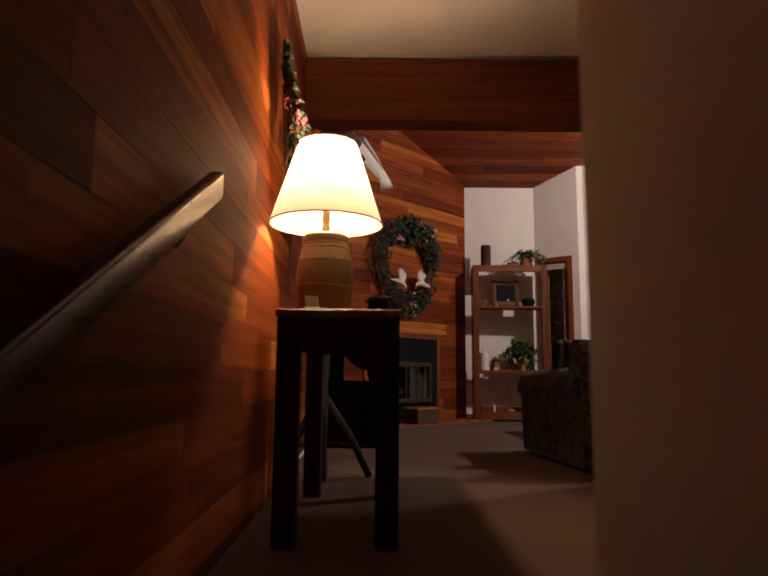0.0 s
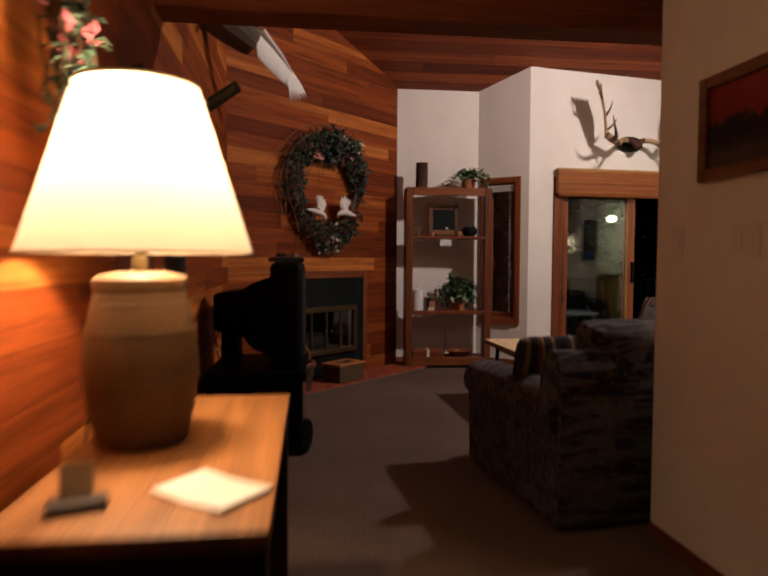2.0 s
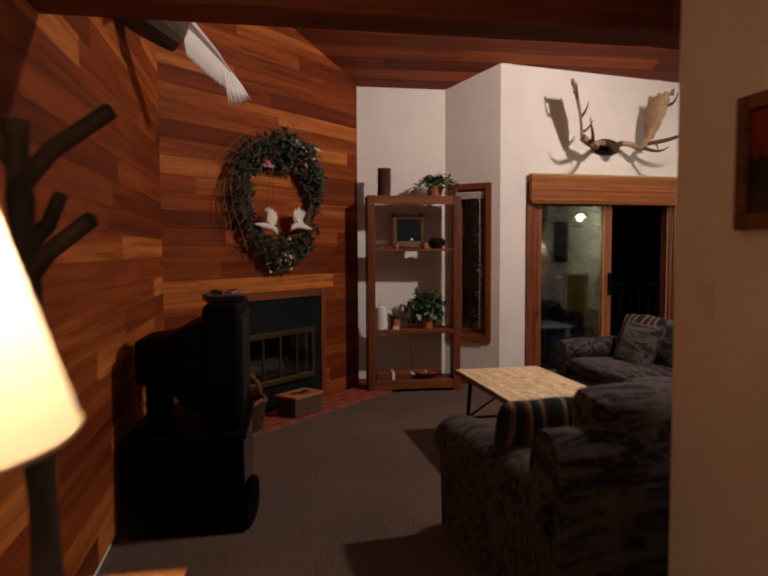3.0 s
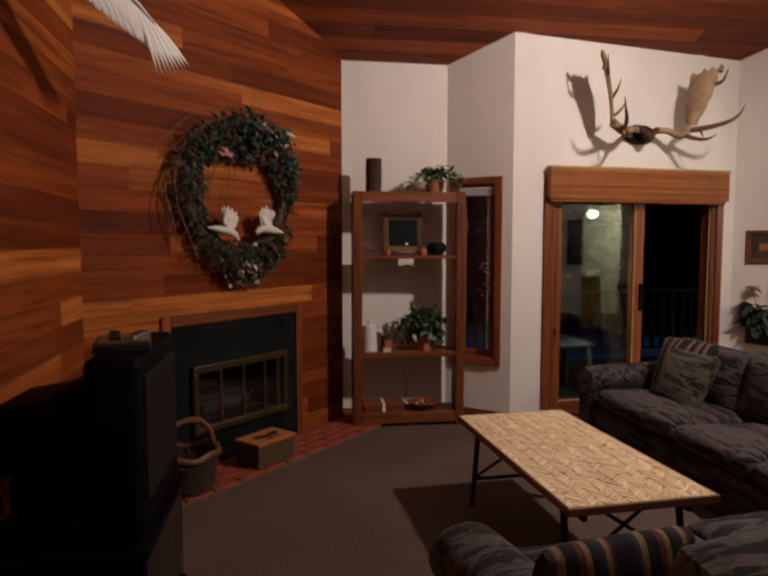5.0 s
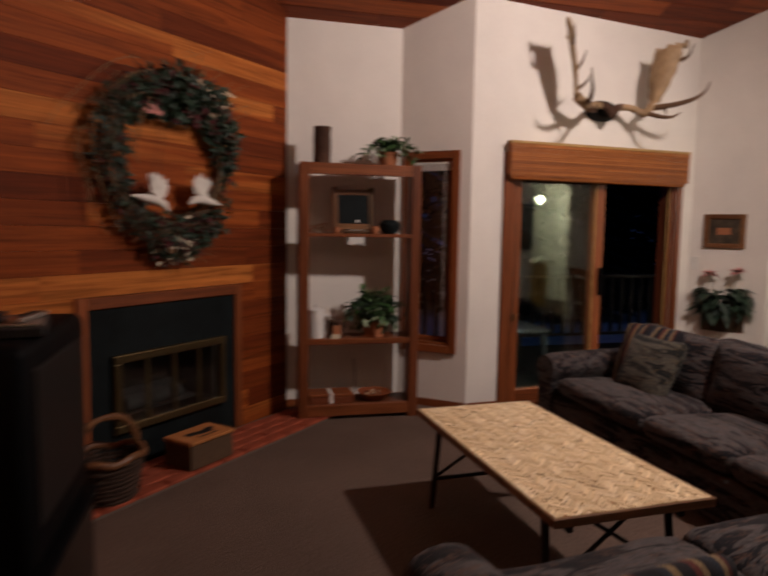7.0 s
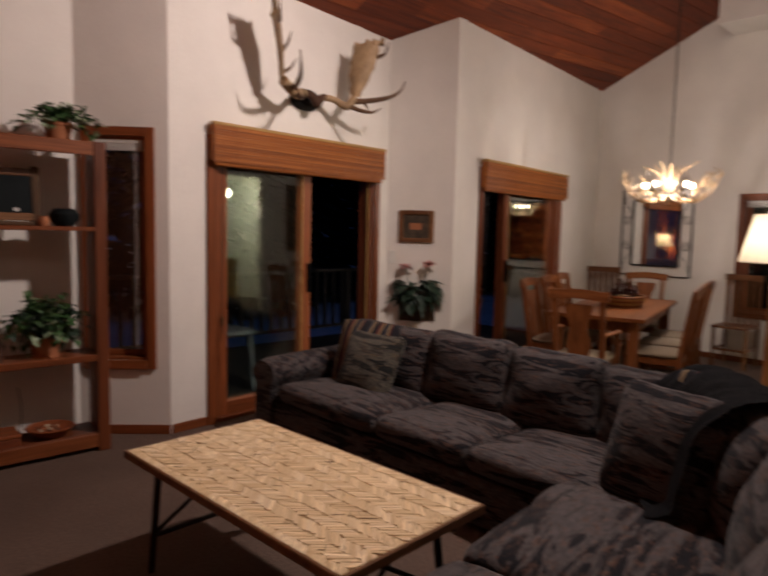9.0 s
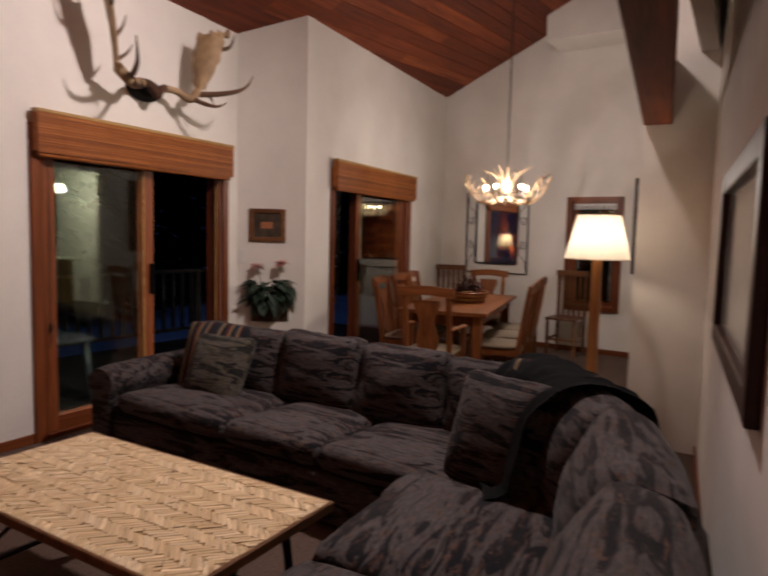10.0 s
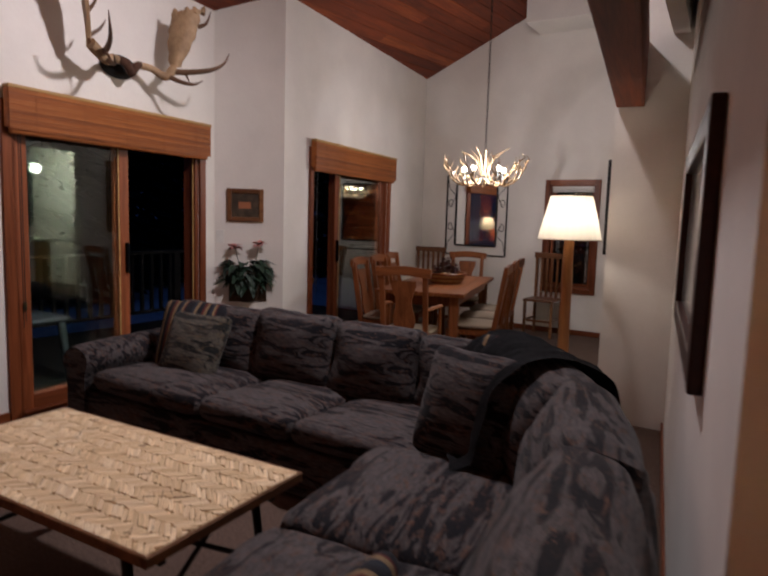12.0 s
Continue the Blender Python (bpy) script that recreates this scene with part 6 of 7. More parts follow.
def dove(m, flip):
    g = thing("dove_ornament", "small white feathered dove ornament on the wreath", "ornament", m)
    bm = bmesh.new()
    tube(bm, [(0.075, 0, 0.0), (0.045, 0, 0.012), (0.0, 0, 0.01), (-0.05, 0, -0.01), (-0.11, 0, -0.035)], [0.007, 0.017, 0.023, 0.017, 0.004], 10)
    part("body", bm, WHITE_F, g, smooth=True)
    for s in (-1, 1):
        for k in range(5):
            bm = bmesh.new()
            d = Vector((s * 0.55 - 0.75 + 0.34 * k, -0.12, 0.8))
            leaf(bm, (0.01 - 0.014 * k, s * 0.012 - 0.002 * k, 0.015), d, (0.15, -1, 0.25), 0.115 - 0.006 * k, 0.62, 0.05, 0.12)
            part("wing_feather", bm, WHITE_F, g)


dove(wr_m @ pose(-0.19, -0.13, -0.28, 0, 28, 0) @ Matrix.Scale(1.4, 4), 1)
dove(wr_m @ pose(0.17, -0.13, -0.26, 0, 12, 180) @ Matrix.Scale(1.4, 4), -1)

# ---------- antlers over the wide glass door ----------
door_m, _ = run(W0, W1)
BONE = speckled("antler_bone", (0.24, 0.15, 0.08), (0.40, 0.28, 0.16), 26, 0.6, 0.5, 0.004, 7, 0.35)
HORN_D = speckled("dark_antler", (0.075, 0.042, 0.024), (0.17, 0.10, 0.058), 26, 0.55, 0.5, 0.004, 7, 0.35)
rack_m = door_m @ pose(1.178, -0.07, 2.47) @ Matrix.Diagonal((0.80, 0.95, 1, 1))
rack = thing("moose_antlers", "broad moose antlers on a dark oval mount", "antlers", rack_m)
bm = bmesh.new()
lathe(bm, [(0.0, 0.0), (0.14, 0.0), (0.145, 0.012), (0.13, 0.05), (0.10, 0.075), (0.0, 0.085)], 32, pose(0, 0.069, 0, 90, 0, 0) @ Matrix.Diagonal((1.35, 0.60, 1, 1)))
part("mount", bm, SOOT, rack, "black leather covered mount", True)
bm = bmesh.new()
tube(bm, curve_pts([(-0.13, -0.06, 0.03), (-0.06, -0.10, 0.0), (0.0, -0.095, -0.05), (0.05, -0.10, 0.0), (0.14, -0.06, 0.03)], 4), [0.022, 0.024, 0.03, 0.03, 0.034, 0.034, 0.034, 0.034, 0.034, 0.034, 0.034, 0.034, 0.032, 0.03, 0.028, 0.026, 0.024], 10)
part("skull_plate", bm, BARK, rack, "brown skull plate", True)
for s in (-1, 1):
    bm = bmesh.new()
    tube(bm, curve_pts([(s * 0.10, -0.06, 0.02), (s * 0.22, -0.10, 0.015), (s * 0.33, -0.16, -0.03), (s * (0.40 if s > 0 else 0.525), -0.20, 0.04)], 5), [0.028, 0.027, 0.026, 0.026, 0.026, 0.026, 0.027, 0.028, 0.03, 0.032, 0.034, 0.036, 0.038, 0.04, 0.04, 0.04], 12)
    # the palm: a curved plate that rises and fans out
    t, nrm = Vector((s * 0.62, -0.785, 0)), Vector((-s * 0.785, -0.62, 0))
    rows = []
    for q in range(11):
        f = q / 10
        half = 0.04 + 0.085 * math.sin(min(1, f * 1.35) * math.pi / 2)
        c = Vector((s * (0.41 if s > 0 else 0.53), -0.20, 0.04)) + t * (0.10 * f) + Vector((0.0 if s > 0 else -0.05 * f * f, 0, (0.45 if s > 0 else 0.48) * f))
        line = []
        for j in range(9):
            g = j / 4 - 1
            edge = 0.008 * math.sin(q * 2.4 + j) if abs(g) == 1 else 0
            line.append(c + t * (half * g + edge) - nrm * ((0.05 if s > 0 else 0.012) * (g * g) + 0.04 * f * f) + Vector((0, 0, 0.02 * g)))
        rows.append(line)
    vf = [[bm.verts.new(p + nrm * 0.011) for p in line] for line in rows]
    vb = [[bm.verts.new(p - nrm * 0.011) for p in line] for line in rows]
    for grid, rev in ((vf, False), (vb, True)):
        for i in range(10):
            for j in range(8):
                f4 = (grid[i][j], grid[i][j + 1], grid[i + 1][j + 1], grid[i + 1][j])
                bm.faces.new(f4[::-1] if rev else f4)
    for i in range(10):
        for j in (0, 8):
            bm.faces.new((vf[i][j], vb[i][j], vb[i + 1][j], vf[i + 1][j]))
    for i in (0, 10):
        for j in range(8):
            bm.faces.new((vf[i][j], vf[i][j + 1], vb[i][j + 1], vb[i][j]))
    part("palm", bm, BONE, rack, "flat fan-shaped antler palm", True)
    for j in (1, 4, 6, 8):
        p = rows[10][j]
        bm = bmesh.new()
        tube(bm, [p - Vector((0, 0, 0.03)), p + Vector((s * 0.004 * (j - 4), 0, 0.012)), p + Vector((s * 0.006 * (j - 4), -0.005, 0.018 + 0.006 * (j % 3)))], [0.026, 0.02, 0.004], 8)
        part("point", bm, BONE, rack, smooth=True)
    if s < 0:
        for row, dx, dz in ((1, 0.12, 0.12), (4, 0.07, 0.15)):
            p = rows[row][4]
            bm = bmesh.new()
            tube(bm, curve_pts([p, p + Vector((dx * 0.6, -0.03, dz * 0.45)), p + Vector((dx, -0.04, dz))], 3), [0.016, 0.015, 0.013, 0.011, 0.009, 0.006, 0.003], 8)
            part("inner_tine", bm, HORN_D, rack, smooth=True)
    for pts, r0 in (([rows[7][8], rows[7][8] + t * 0.07 + Vector((0, 0, 0.03)), rows[7][8] + t * 0.11 + Vector((0, 0, 0.12))], 0.018),
                    ([(s * 0.38, -0.19, 0.01), (s * 0.48, -0.33, 0.015), (s * 0.58, -0.46, 0.04), (s * 0.65, -0.53, 0.09), (s * 0.69, -0.56, 0.17)], 0.024),
                    ([(s * 0.34, -0.16, -0.02), (s * 0.39, -0.28, -0.07), (s * 0.45, -0.37, -0.085), (s * 0.51, -0.42, -0.05)], 0.02),
                    ([(s * 0.46, -0.26, 0.01), (s * 0.45, -0.30, -0.03), (s * 0.44, -0.33, -0.07)], 0.013)):
        bm = bmesh.new()
        c = curve_pts(pts, 4)
        tube(bm, c, [r0 * (1 - 0.85 * (k / (len(c) - 1)) ** 1.5) for k in range(len(c))], 9)
        part("tine", bm, HORN_D, rack, "long curved brown tine", True)

# ---------- short wall: picture and wall basket with leaves ----------
ang_m, _ = run(W1, E1)
PRINT = speckled("dark_print", (0.02, 0.02, 0.018), (0.10, 0.07, 0.045), 16, 0.4, 0.05, 0.001, 9, 0.5)
pc = framed("small_picture", "small dark print in a brown wooden frame", ang_m @ pose(0.275, 0, 1.49), 0.33, 0.30, RAIL_WOOD, PRINT, 0.042)
part("pale_shape", bx(-0.06, 0.05, -0.0125, -0.0105, -0.03, 0.03, 0.001), TERRA, pc)
wb = thing("wall_basket", "hanging wall basket with broad leaves and pink flowers", "plant", ang_m @ pose(0.30, -0.005, 0.60))
bm = bmesh.new()
b = bmesh.new()
rings = []
for k in range(8):
    f = k / 7
    rr = 0.06 + 0.12 * math.sin(f * 1.5)
    rings.append([b.verts.new((rr * math.cos(math.pi + math.pi * j / 14), 0.75 * rr * math.sin(math.pi + math.pi * j / 14), 0.22 * f)) for j in range(15)])
for p, q in zip(rings, rings[1:]):
    for j in range(14):
        b.faces.new((p[j], p[j + 1], q[j + 1], q[j]))
bmesh.ops.solidify(b, geom=b.faces[:], thickness=0.008)
merge(bm, b)
part("basket", bm, TWIG, wb, "dark half-round wicker basket", True)
part("back_plate", bx(-0.17, 0.17, -0.004, 0.004, 0.0, 0.22, 0.002), TWIG, wb)
r = random.Random(23)
lv = [bmesh.new(), bmesh.new()]
for k in range(95):
    a = r.uniform(math.pi * 0.98, math.pi * 2.02)
    q = r.uniform(0.03, 0.15)
    leaf(lv[k % 3 == 0], (q * math.cos(a), q * 0.7 * math.sin(a), 0.20 + r.uniform(-0.02, 0.16)), (math.cos(a), 0.7 * math.sin(a) - 0.15, r.uniform(-0.7, 0.5)), (0, 0, 1), r.uniform(0.12, 0.19), 0.6, 0.2, 0.4)
tagged(part("leaves", lv[0], LEAF_D, wb), kind="stuff")
tagged(part("leaves", lv[1], LEAF_S, wb), kind="stuff")
for x, z in ((-0.11, 0.50), (0.10, 0.53)):
    bm = bmesh.new()
    for k in range(16):
        leaf(bm, (x, -0.07, z), spread_dir(r, 1.0) + Vector((0, -0.3, 0)), (0, 0, 1), 0.078, 0.6)
    part("flower", bm, PINK, wb, "faded pink flower")
    bm = bmesh.new()
    tube(bm, [(x * 0.3, -0.05, 0.15), (x, -0.07, z)], 0.003, 5)
    part("stem", bm, LEAF_D, wb)
sw = thing("light_switch", "cream wall switch plate beside the door", "switch", ang_m @ pose(0.05, 0, 1.20))
part("plate", bx(-0.035, 0.035, -0.006, -0.0005, -0.06, 0.06, 0.003, 2), WHITE_P, sw)
part("rocker", bx(-0.016, 0.016, -0.011, -0.006, -0.032, 0.032, 0.002), WHITE_P, sw)

# ---------- large framed glass on the wall behind the corner sofa ----------
mir_m, mir_len = run(M1, H0)
ug = 2.37
PAPER = speckled("faded_print", (0.30, 0.30, 0.27), (0.42, 0.42, 0.38), 8, 0.10, 0.05, 0.001, 2.0, 0.12)
DARKFRAME = wood("dark_frame", (0.035, 0.012, 0.009), (0.055, 0.018, 0.013), (0.075, 0.025, 0.016), "x", 0.35)
framed("large_picture", "large faded print behind glass in a dark frame", mir_m @ pose(ug, 0, 1.362), 1.40, 0.675, DARKFRAME, PAPER, 0.075, 0.035)

# ---------- dining set ----------
PINE = wood("honey_pine", (0.20, 0.066, 0.02), (0.27, 0.092, 0.028), (0.34, 0.125, 0.04), "z", 0.42)
PINE_X = wood("honey_pine_flat", (0.20, 0.066, 0.02), (0.27, 0.092, 0.028), (0.34, 0.125, 0.04), "x", 0.36)
SEAT_CLOTH = speckled("tan_seat_cloth", (0.22, 0.17, 0.12), (0.32, 0.26, 0.19), 70, 0.95, 0.5)
DT_ANGLE = 14.3
dt_m = pose(5.94, 5.98, 0, 0, 0, DT_ANGLE)
DL, DW, DH = 1.95, 0.83, 0.76
dt = thing("dining_table", "long honey-coloured pine dining table", "table", dt_m)
for k in range(6):
    part("top_plank", bx(0, DL, DW / 6 * k + 0.0006, DW / 6 * (k + 1) - 0.0006, DH - 0.035, DH, 0.003), PINE_X, dt)
for y in (0.08, DW - 0.105):
    part("apron", bx(0.14, DL - 0.14, y, y + 0.025, DH - 0.13, DH - 0.036, 0.002), PINE_X, dt)
for x in (0.08, DL - 0.105):
    part("apron", bx(x, x + 0.025, 0.14, DW - 0.14, DH - 0.13, DH - 0.036, 0.002), PINE, dt)
for x in (0.06, DL - 0.14):
    for y in (0.06, DW - 0.14):
        part("leg", bx(x, x + 0.08, y, y + 0.08, 0, DH - 0.036, 0.008, 2), PINE, dt)


def splat_chair(arms):
    """A chair that faces +y: shaped back board, cushioned seat; built at the origin."""
    c = thing("dining_chair", "pine dining chair with shaped back board and tan seat", "chair", group="chairs round the dining table")
    for x in (-0.205, 0.165):
        bm = bmesh.new()
        vs = box(bm, x, x + 0.04, -0.235, -0.195, 0.0, 0.44)
        vs = box(bm, x, x + 0.04, -0.235, -0.195, 0.44, 0.98)
        for v in vs:
            if v.co.z > 0.9:
                v.co.y -= 0.085
        part("back_post", bm, PINE, c)
        part("front_leg", bx(x, x + 0.04, 0.18, 0.22, 0, 0.43, 0.004), PINE, c)
        part("side_rail", bx(x + 0.008, x + 0.032, -0.194, 0.179, 0.375, 0.43, 0.003), PINE_X, c)
        part("stretcher", bx(x + 0.01, x + 0.03, -0.194, 0.179, 0.16, 0.185, 0.003), PINE_X, c)
    for y in (-0.226, 0.188):
        part("seat_rail", bx(-0.164, 0.164, y, y + 0.024, 0.375, 0.43, 0.003), PINE_X, c)
    bm = bmesh.new()
    n = 12
    for k in range(n):
        f0, f1 = k / n, (k + 1) / n
        q = []
        for f in (f0, f1):
            w = 0.055 + 0.035 * math.sin(f * 4.6 + 0.3) ** 2 + 0.02 * f
            y = -0.222 - 0.085 * max(0, (f - 0.1))
            q.append((w, y, 0.43 + 0.47 * f))
        (w0, y0, z0), (w1, y1, z1) = q
        vs = [bm.verts.new(p) for p in ((-w0, y0, z0), (w0, y0, z0), (w0, y0 + 0.016, z0), (-w0, y0 + 0.016, z0), (-w1, y1, z1), (w1, y1, z1), (w1, y1 + 0.016, z1), (-w1, y1 + 0.016, z1))]
        for f in ((0, 1, 5, 4), (1, 2, 6, 5), (2, 3, 7, 6), (3, 0, 4, 7)):
            bm.faces.new([vs[i] for i in f])
    bmesh.ops.remove_doubles(bm, verts=bm.verts[:], dist=1e-4)
    part("splat", bm, PINE, c, "shaped back board")
    bm = bmesh.new()
    n = 14
    prev = None
    for k in range(n + 1):
        u = -1 + 2 * k / n
        x = 0.235 * u
        z = 0.955 + 0.035 * (1 - u * u) + 0.02 * (abs(u) ** 4)
        y = -0.318 - 0.012 * (1 - u * u)
        ring = [bm.verts.new(p) for p in ((x, y, z - 0.04), (x, y + 0.028, z - 0.04), (x, y + 0.028, z + 0.035), (x, y, z + 0.035))]
        if prev:
            for i in range(4):
                bm.faces.new((prev[i], prev[(i + 1) % 4], ring[(i + 1) % 4], ring[i]))
        else:
            bm.faces.new(ring)
        prev = ring
    bm.faces.new(prev[::-1])
    part("crest_rail", bm, PINE_X, c, "curved crest rail")
    part("seat", cushion(0.44, 0.42, 0.06, 0.4, 3, 0.003, 5), SEAT_CLOTH, c, "tan cloth seat", True, pose(0, 0, 0.455))
    if arms:
        for s in (-1, 1):
            bm = bmesh.new()
            tube(bm, curve_pts([(s * 0.19, -0.25, 0.66), (s * 0.24, -0.05, 0.67), (s * 0.235, 0.12, 0.66), (s * 0.225, 0.16, 0.64)], 4), 0.022, 8, flat=0.6)
            part("arm", bm, PINE, c, smooth=True)
            part("arm_post", bx(s * 0.235 - 0.014, s * 0.235 + 0.014, 0.08, 0.11, 0.40, 0.655, 0.004), PINE, c)
    return c


ch = splat_chair(False)
spots = [(0.34, -0.04, 0), (0.90, -0.03, 2), (1.46, -0.04, -2), (0.42, DW + 0.0, 180), (0.98, DW - 0.01, 178), (1.54, DW + 0.0, 182)]
ch.matrix_basis = dt_m @ pose(*spots[0][:2], 0, 0, 0, spots[0][2])
for x, y, a in spots[1:]:
    copy_thing(ch, dt_m @ pose(x, y, 0, 0, 0, a))
ac = splat_chair(True)
tagged(ac, label="pine armchair with shaped back at the table end")
ac.matrix_basis = dt_m @ pose(-0.22, DW / 2, 0, 0, 0, -90)
copy_thing(ac, dt_m @ pose(DL + 0.24, DW / 2, 0, 0, 0, 90))


def slat_chair(m):
    c = thing("slat_chair", "dark rustic chair with upright slat back by the wall", "chair", m, group="slat chairs by the wall")
    for x in (-0.23, 0.19):
        part("back_post", bx(x, x + 0.04, -0.22, -0.18, 0, 1.02, 0.006, 2), RAIL_WOOD, c)
        part("front_leg", bx(x, x + 0.04, 0.17, 0.21, 0, 0.44, 0.006, 2), RAIL_WOOD, c)
        part("side_stretcher", bx(x + 0.01, x + 0.03, -0.179, 0.169, 0.19, 0.215, 0.003), RAIL_WOOD, c)
    for k in range(4):
        x = -0.145 + 0.083 * k
        part("slat", bx(x, x + 0.04, -0.207, -0.193, 0.46, 0.965, 0.003), RAIL_WOOD, c)
    part("top_rail", bx(-0.25, 0.25, -0.222, -0.178, 0.966, 1.035, 0.006, 2), RAIL_WOOD, c)
    part("seat", bx(-0.24, 0.24, -0.176, 0.22, 0.441, 0.47, 0.008, 2), RAIL_WOOD, c)
    part("front_stretcher", bx(-0.189, 0.189, 0.18, 0.2, 0.19, 0.215, 0.003), RAIL_WOOD, c)


slat_chair(pose(8.60, 6.10, 0, 0, 0, 90) @ Matrix.Diagonal((0.80, 1, 1, 1)))
slat_chair(pose(8.52, 7.72, 0, 0, 0, 105) @ Matrix.Diagonal((0.85, 1, 1, 1)))

# basket with dried flowers on the table
cb = thing("fruit_basket", "oval wicker basket heaped with dried dark flowers", "basket", dt_m @ pose(0.95, 0.37, DH))
for k in range(5):
    rr = 0.16 + 0.012 * k
    bm = bmesh.new()
    tube(bm, [(rr * 1.2 * math.cos(2 * math.pi * j / 28), rr * math.sin(2 * math.pi * j / 28), 0.014 + 0.022 * k) for j in range(29)], 0.0125, 6)
    part("woven_ring", bm, PALE_WOOD if k % 2 else PINE_X, cb, smooth=True)
bm = bmesh.new()
lathe(bm, [(0.0, 0.0), (0.16, 0.0), (0.16, 0.01), (0.0, 0.012)], 24)
part("bottom", bm, PALE_WOOD, cb)
r = random.Random(61)
b1, b2 = bmesh.new(), bmesh.new()
for k in range(420):
    a, q = r.uniform(0, 6.28), math.sqrt(r.random()) * 0.15
    leaf(b1 if r.random() < 0.65 else b2, (q * 1.1 * math.cos(a), q * math.sin(a), 0.06 + (0.22 * (1 - (q / 0.16) ** 2)) * r.uniform(0.3, 1)), spread_dir(r, 1.2), (0, 0, 1), r.uniform(0.03, 0.06), 0.6)
tagged(part("dried_leaves", b1, WINE, cb), kind="stuff")
tagged(part("dried_petals", b2, TWIG, cb), kind="stuff")

# ---------- antler chandelier ----------
chx = thing("chandelier", "antler chandelier with lit bulbs on a long chain", "chandelier", pose(6.88, 6.24, 1.87))
r = random.Random(4)
HORN = speckled("pale_horn", (0.26, 0.17, 0.085), (0.42, 0.29, 0.16), 40, 0.5, 0.3)
for k in range(9):
    a = 2 * math.pi * k / 9 + 0.2
    d, t = Vector((math.cos(a), math.sin(a), 0)), Vector((-math.sin(a), math.cos(a), 0))
    main = curve_pts([d * 0.06 + Vector((0, 0, -0.04)), d * 0.20 + t * 0.05 + Vector((0, 0, -0.10)), d * 0.34 + t * 0.06 + Vector((0, 0, -0.02)), d * 0.42 + t * 0.02 + Vector((0, 0, 0.16))], 5)
    bm = bmesh.new()
    tube(bm, main, [0.013 - 0.010 * i / len(main) for i in range(len(main))], 8)
    antler = part("antler", bm, HORN, chx, smooth=True)
    for f, l in ((4, 0.10), (6, 0.13), (8, 0.15), (10, 0.15), (12, 0.12), (14, 0.08)):
        p = main[f]
        bm = bmesh.new()
        tube(bm, curve_pts([p, p + t * r.uniform(-0.06, 0.06) + d * 0.03 + Vector((0, 0, l * 0.5)), p + t * r.uniform(-0.07, 0.07) + Vector((0, 0, l))], 3), [0.008, 0.0075, 0.007, 0.006, 0.005, 0.0035, 0.0015], 7)
        part("tine", bm, HORN, antler, smooth=True)
for k in range(7):
    a = 2 * math.pi * k / 7 + 0.3 * (k % 2)
    d = Vector((math.cos(a), math.sin(a), 0))
    bm = bmesh.new()
    c = curve_pts([d * 0.03, d * 0.07 + Vector((0, 0, 0.12)), d * (0.09 + 0.02 * (k % 3)) + Vector((0, 0, 0.19)), d * (0.17 + 0.04 * (k % 3)) + Vector((0, 0, 0.24 + 0.03 * (k % 2)))], 4)
    tube(bm, c, [0.012 - 0.009 * i / len(c) for i in range(len(c))], 8)
    part("upper_antler", bm, HORN, chx, smooth=True)
for k in range(5):
    a = 2 * math.pi * k / 5 + 0.5
    p = (0.21 * math.cos(a), 0.21 * math.sin(a))
    bm = bmesh.new()
    lathe(bm, [(0.0, -0.06), (0.02, -0.055), (0.014, -0.01), (0.012, 0.03), (0.0, 0.03)], 12, pose(p[0], p[1], 0))
    part("candle_cup", bm, IRON, chx, smooth=True)
    bulb_part(chx, 0.062, at=p, r=0.026)
bm = bmesh.new()
lathe(bm, [(0.0, -0.06), (0.03, -0.05), (0.022, 0.0), (0.016, 0.2), (0.02, 0.24), (0.0, 0.25)], 14)
part("stem", bm, IRON, chx, smooth=True)
top = ceil_z(6.88, 6.24) - 1.87
for k in range(int((top - 0.25) / 0.045)):
    bm = bmesh.new()
    z = 0.245 + 0.045 * k
    ang = 90 * (k % 2)
    tube(bm, [(0.010 * math.cos(2 * math.pi * j / 8), 0.0, z + 0.0225 + 0.028 * math.sin(2 * math.pi * j / 8)) for j in range(9)], 0.0028, 5, pose(0, 0, 0, 0, 0, ang))
    part("chain_link", bm, IRON, chx)
bm = bmesh.new()
lathe(bm, [(0.0, top - 0.06), (0.05, top - 0.05), (0.065, top - 0.01), (0.065, top + 0.03), (0.0, top + 0.03)], 20)
part("canopy", bm, IRON, chx, "iron ceiling canopy", True)

SHADE_W = SHADE.copy()
for n in SHADE_W.node_tree.nodes:
    if n.type == "MIX_SHADER":
        n.inputs[0].default_value = 0.64
    elif n.type == "VALTORGB":
        n.color_ramp.elements[0].color, n.color_ramp.elements[1].color = (0.74, 0.69, 0.60, 1), (0.82, 0.77, 0.68, 1)
# ---------- floor lamp of a peeled log ----------
fl = thing("floor_lamp", "peeled log floor lamp with white cone shade, lit", "lamp", pose(5.08, 4.845, 0))
bm = bmesh.new()
lathe(bm, [(0.0, 0.0), (0.17, 0.0), (0.175, 0.02), (0.16, 0.045), (0.07, 0.06), (0.0, 0.06)], 28)
part("base", bm, PINE, fl, "round wooden base", True)
pts = [(0.0015 * math.sin(k * 1.7), 0.0015 * math.cos(k * 1.3), 0.05 + 1.245 * k / 16) for k in range(17)]
bm = bmesh.new()
tube(bm, pts, [0.040 - 0.007 * k / 16 + 0.0012 * math.sin(k * 2.1) for k in range(17)], 16)
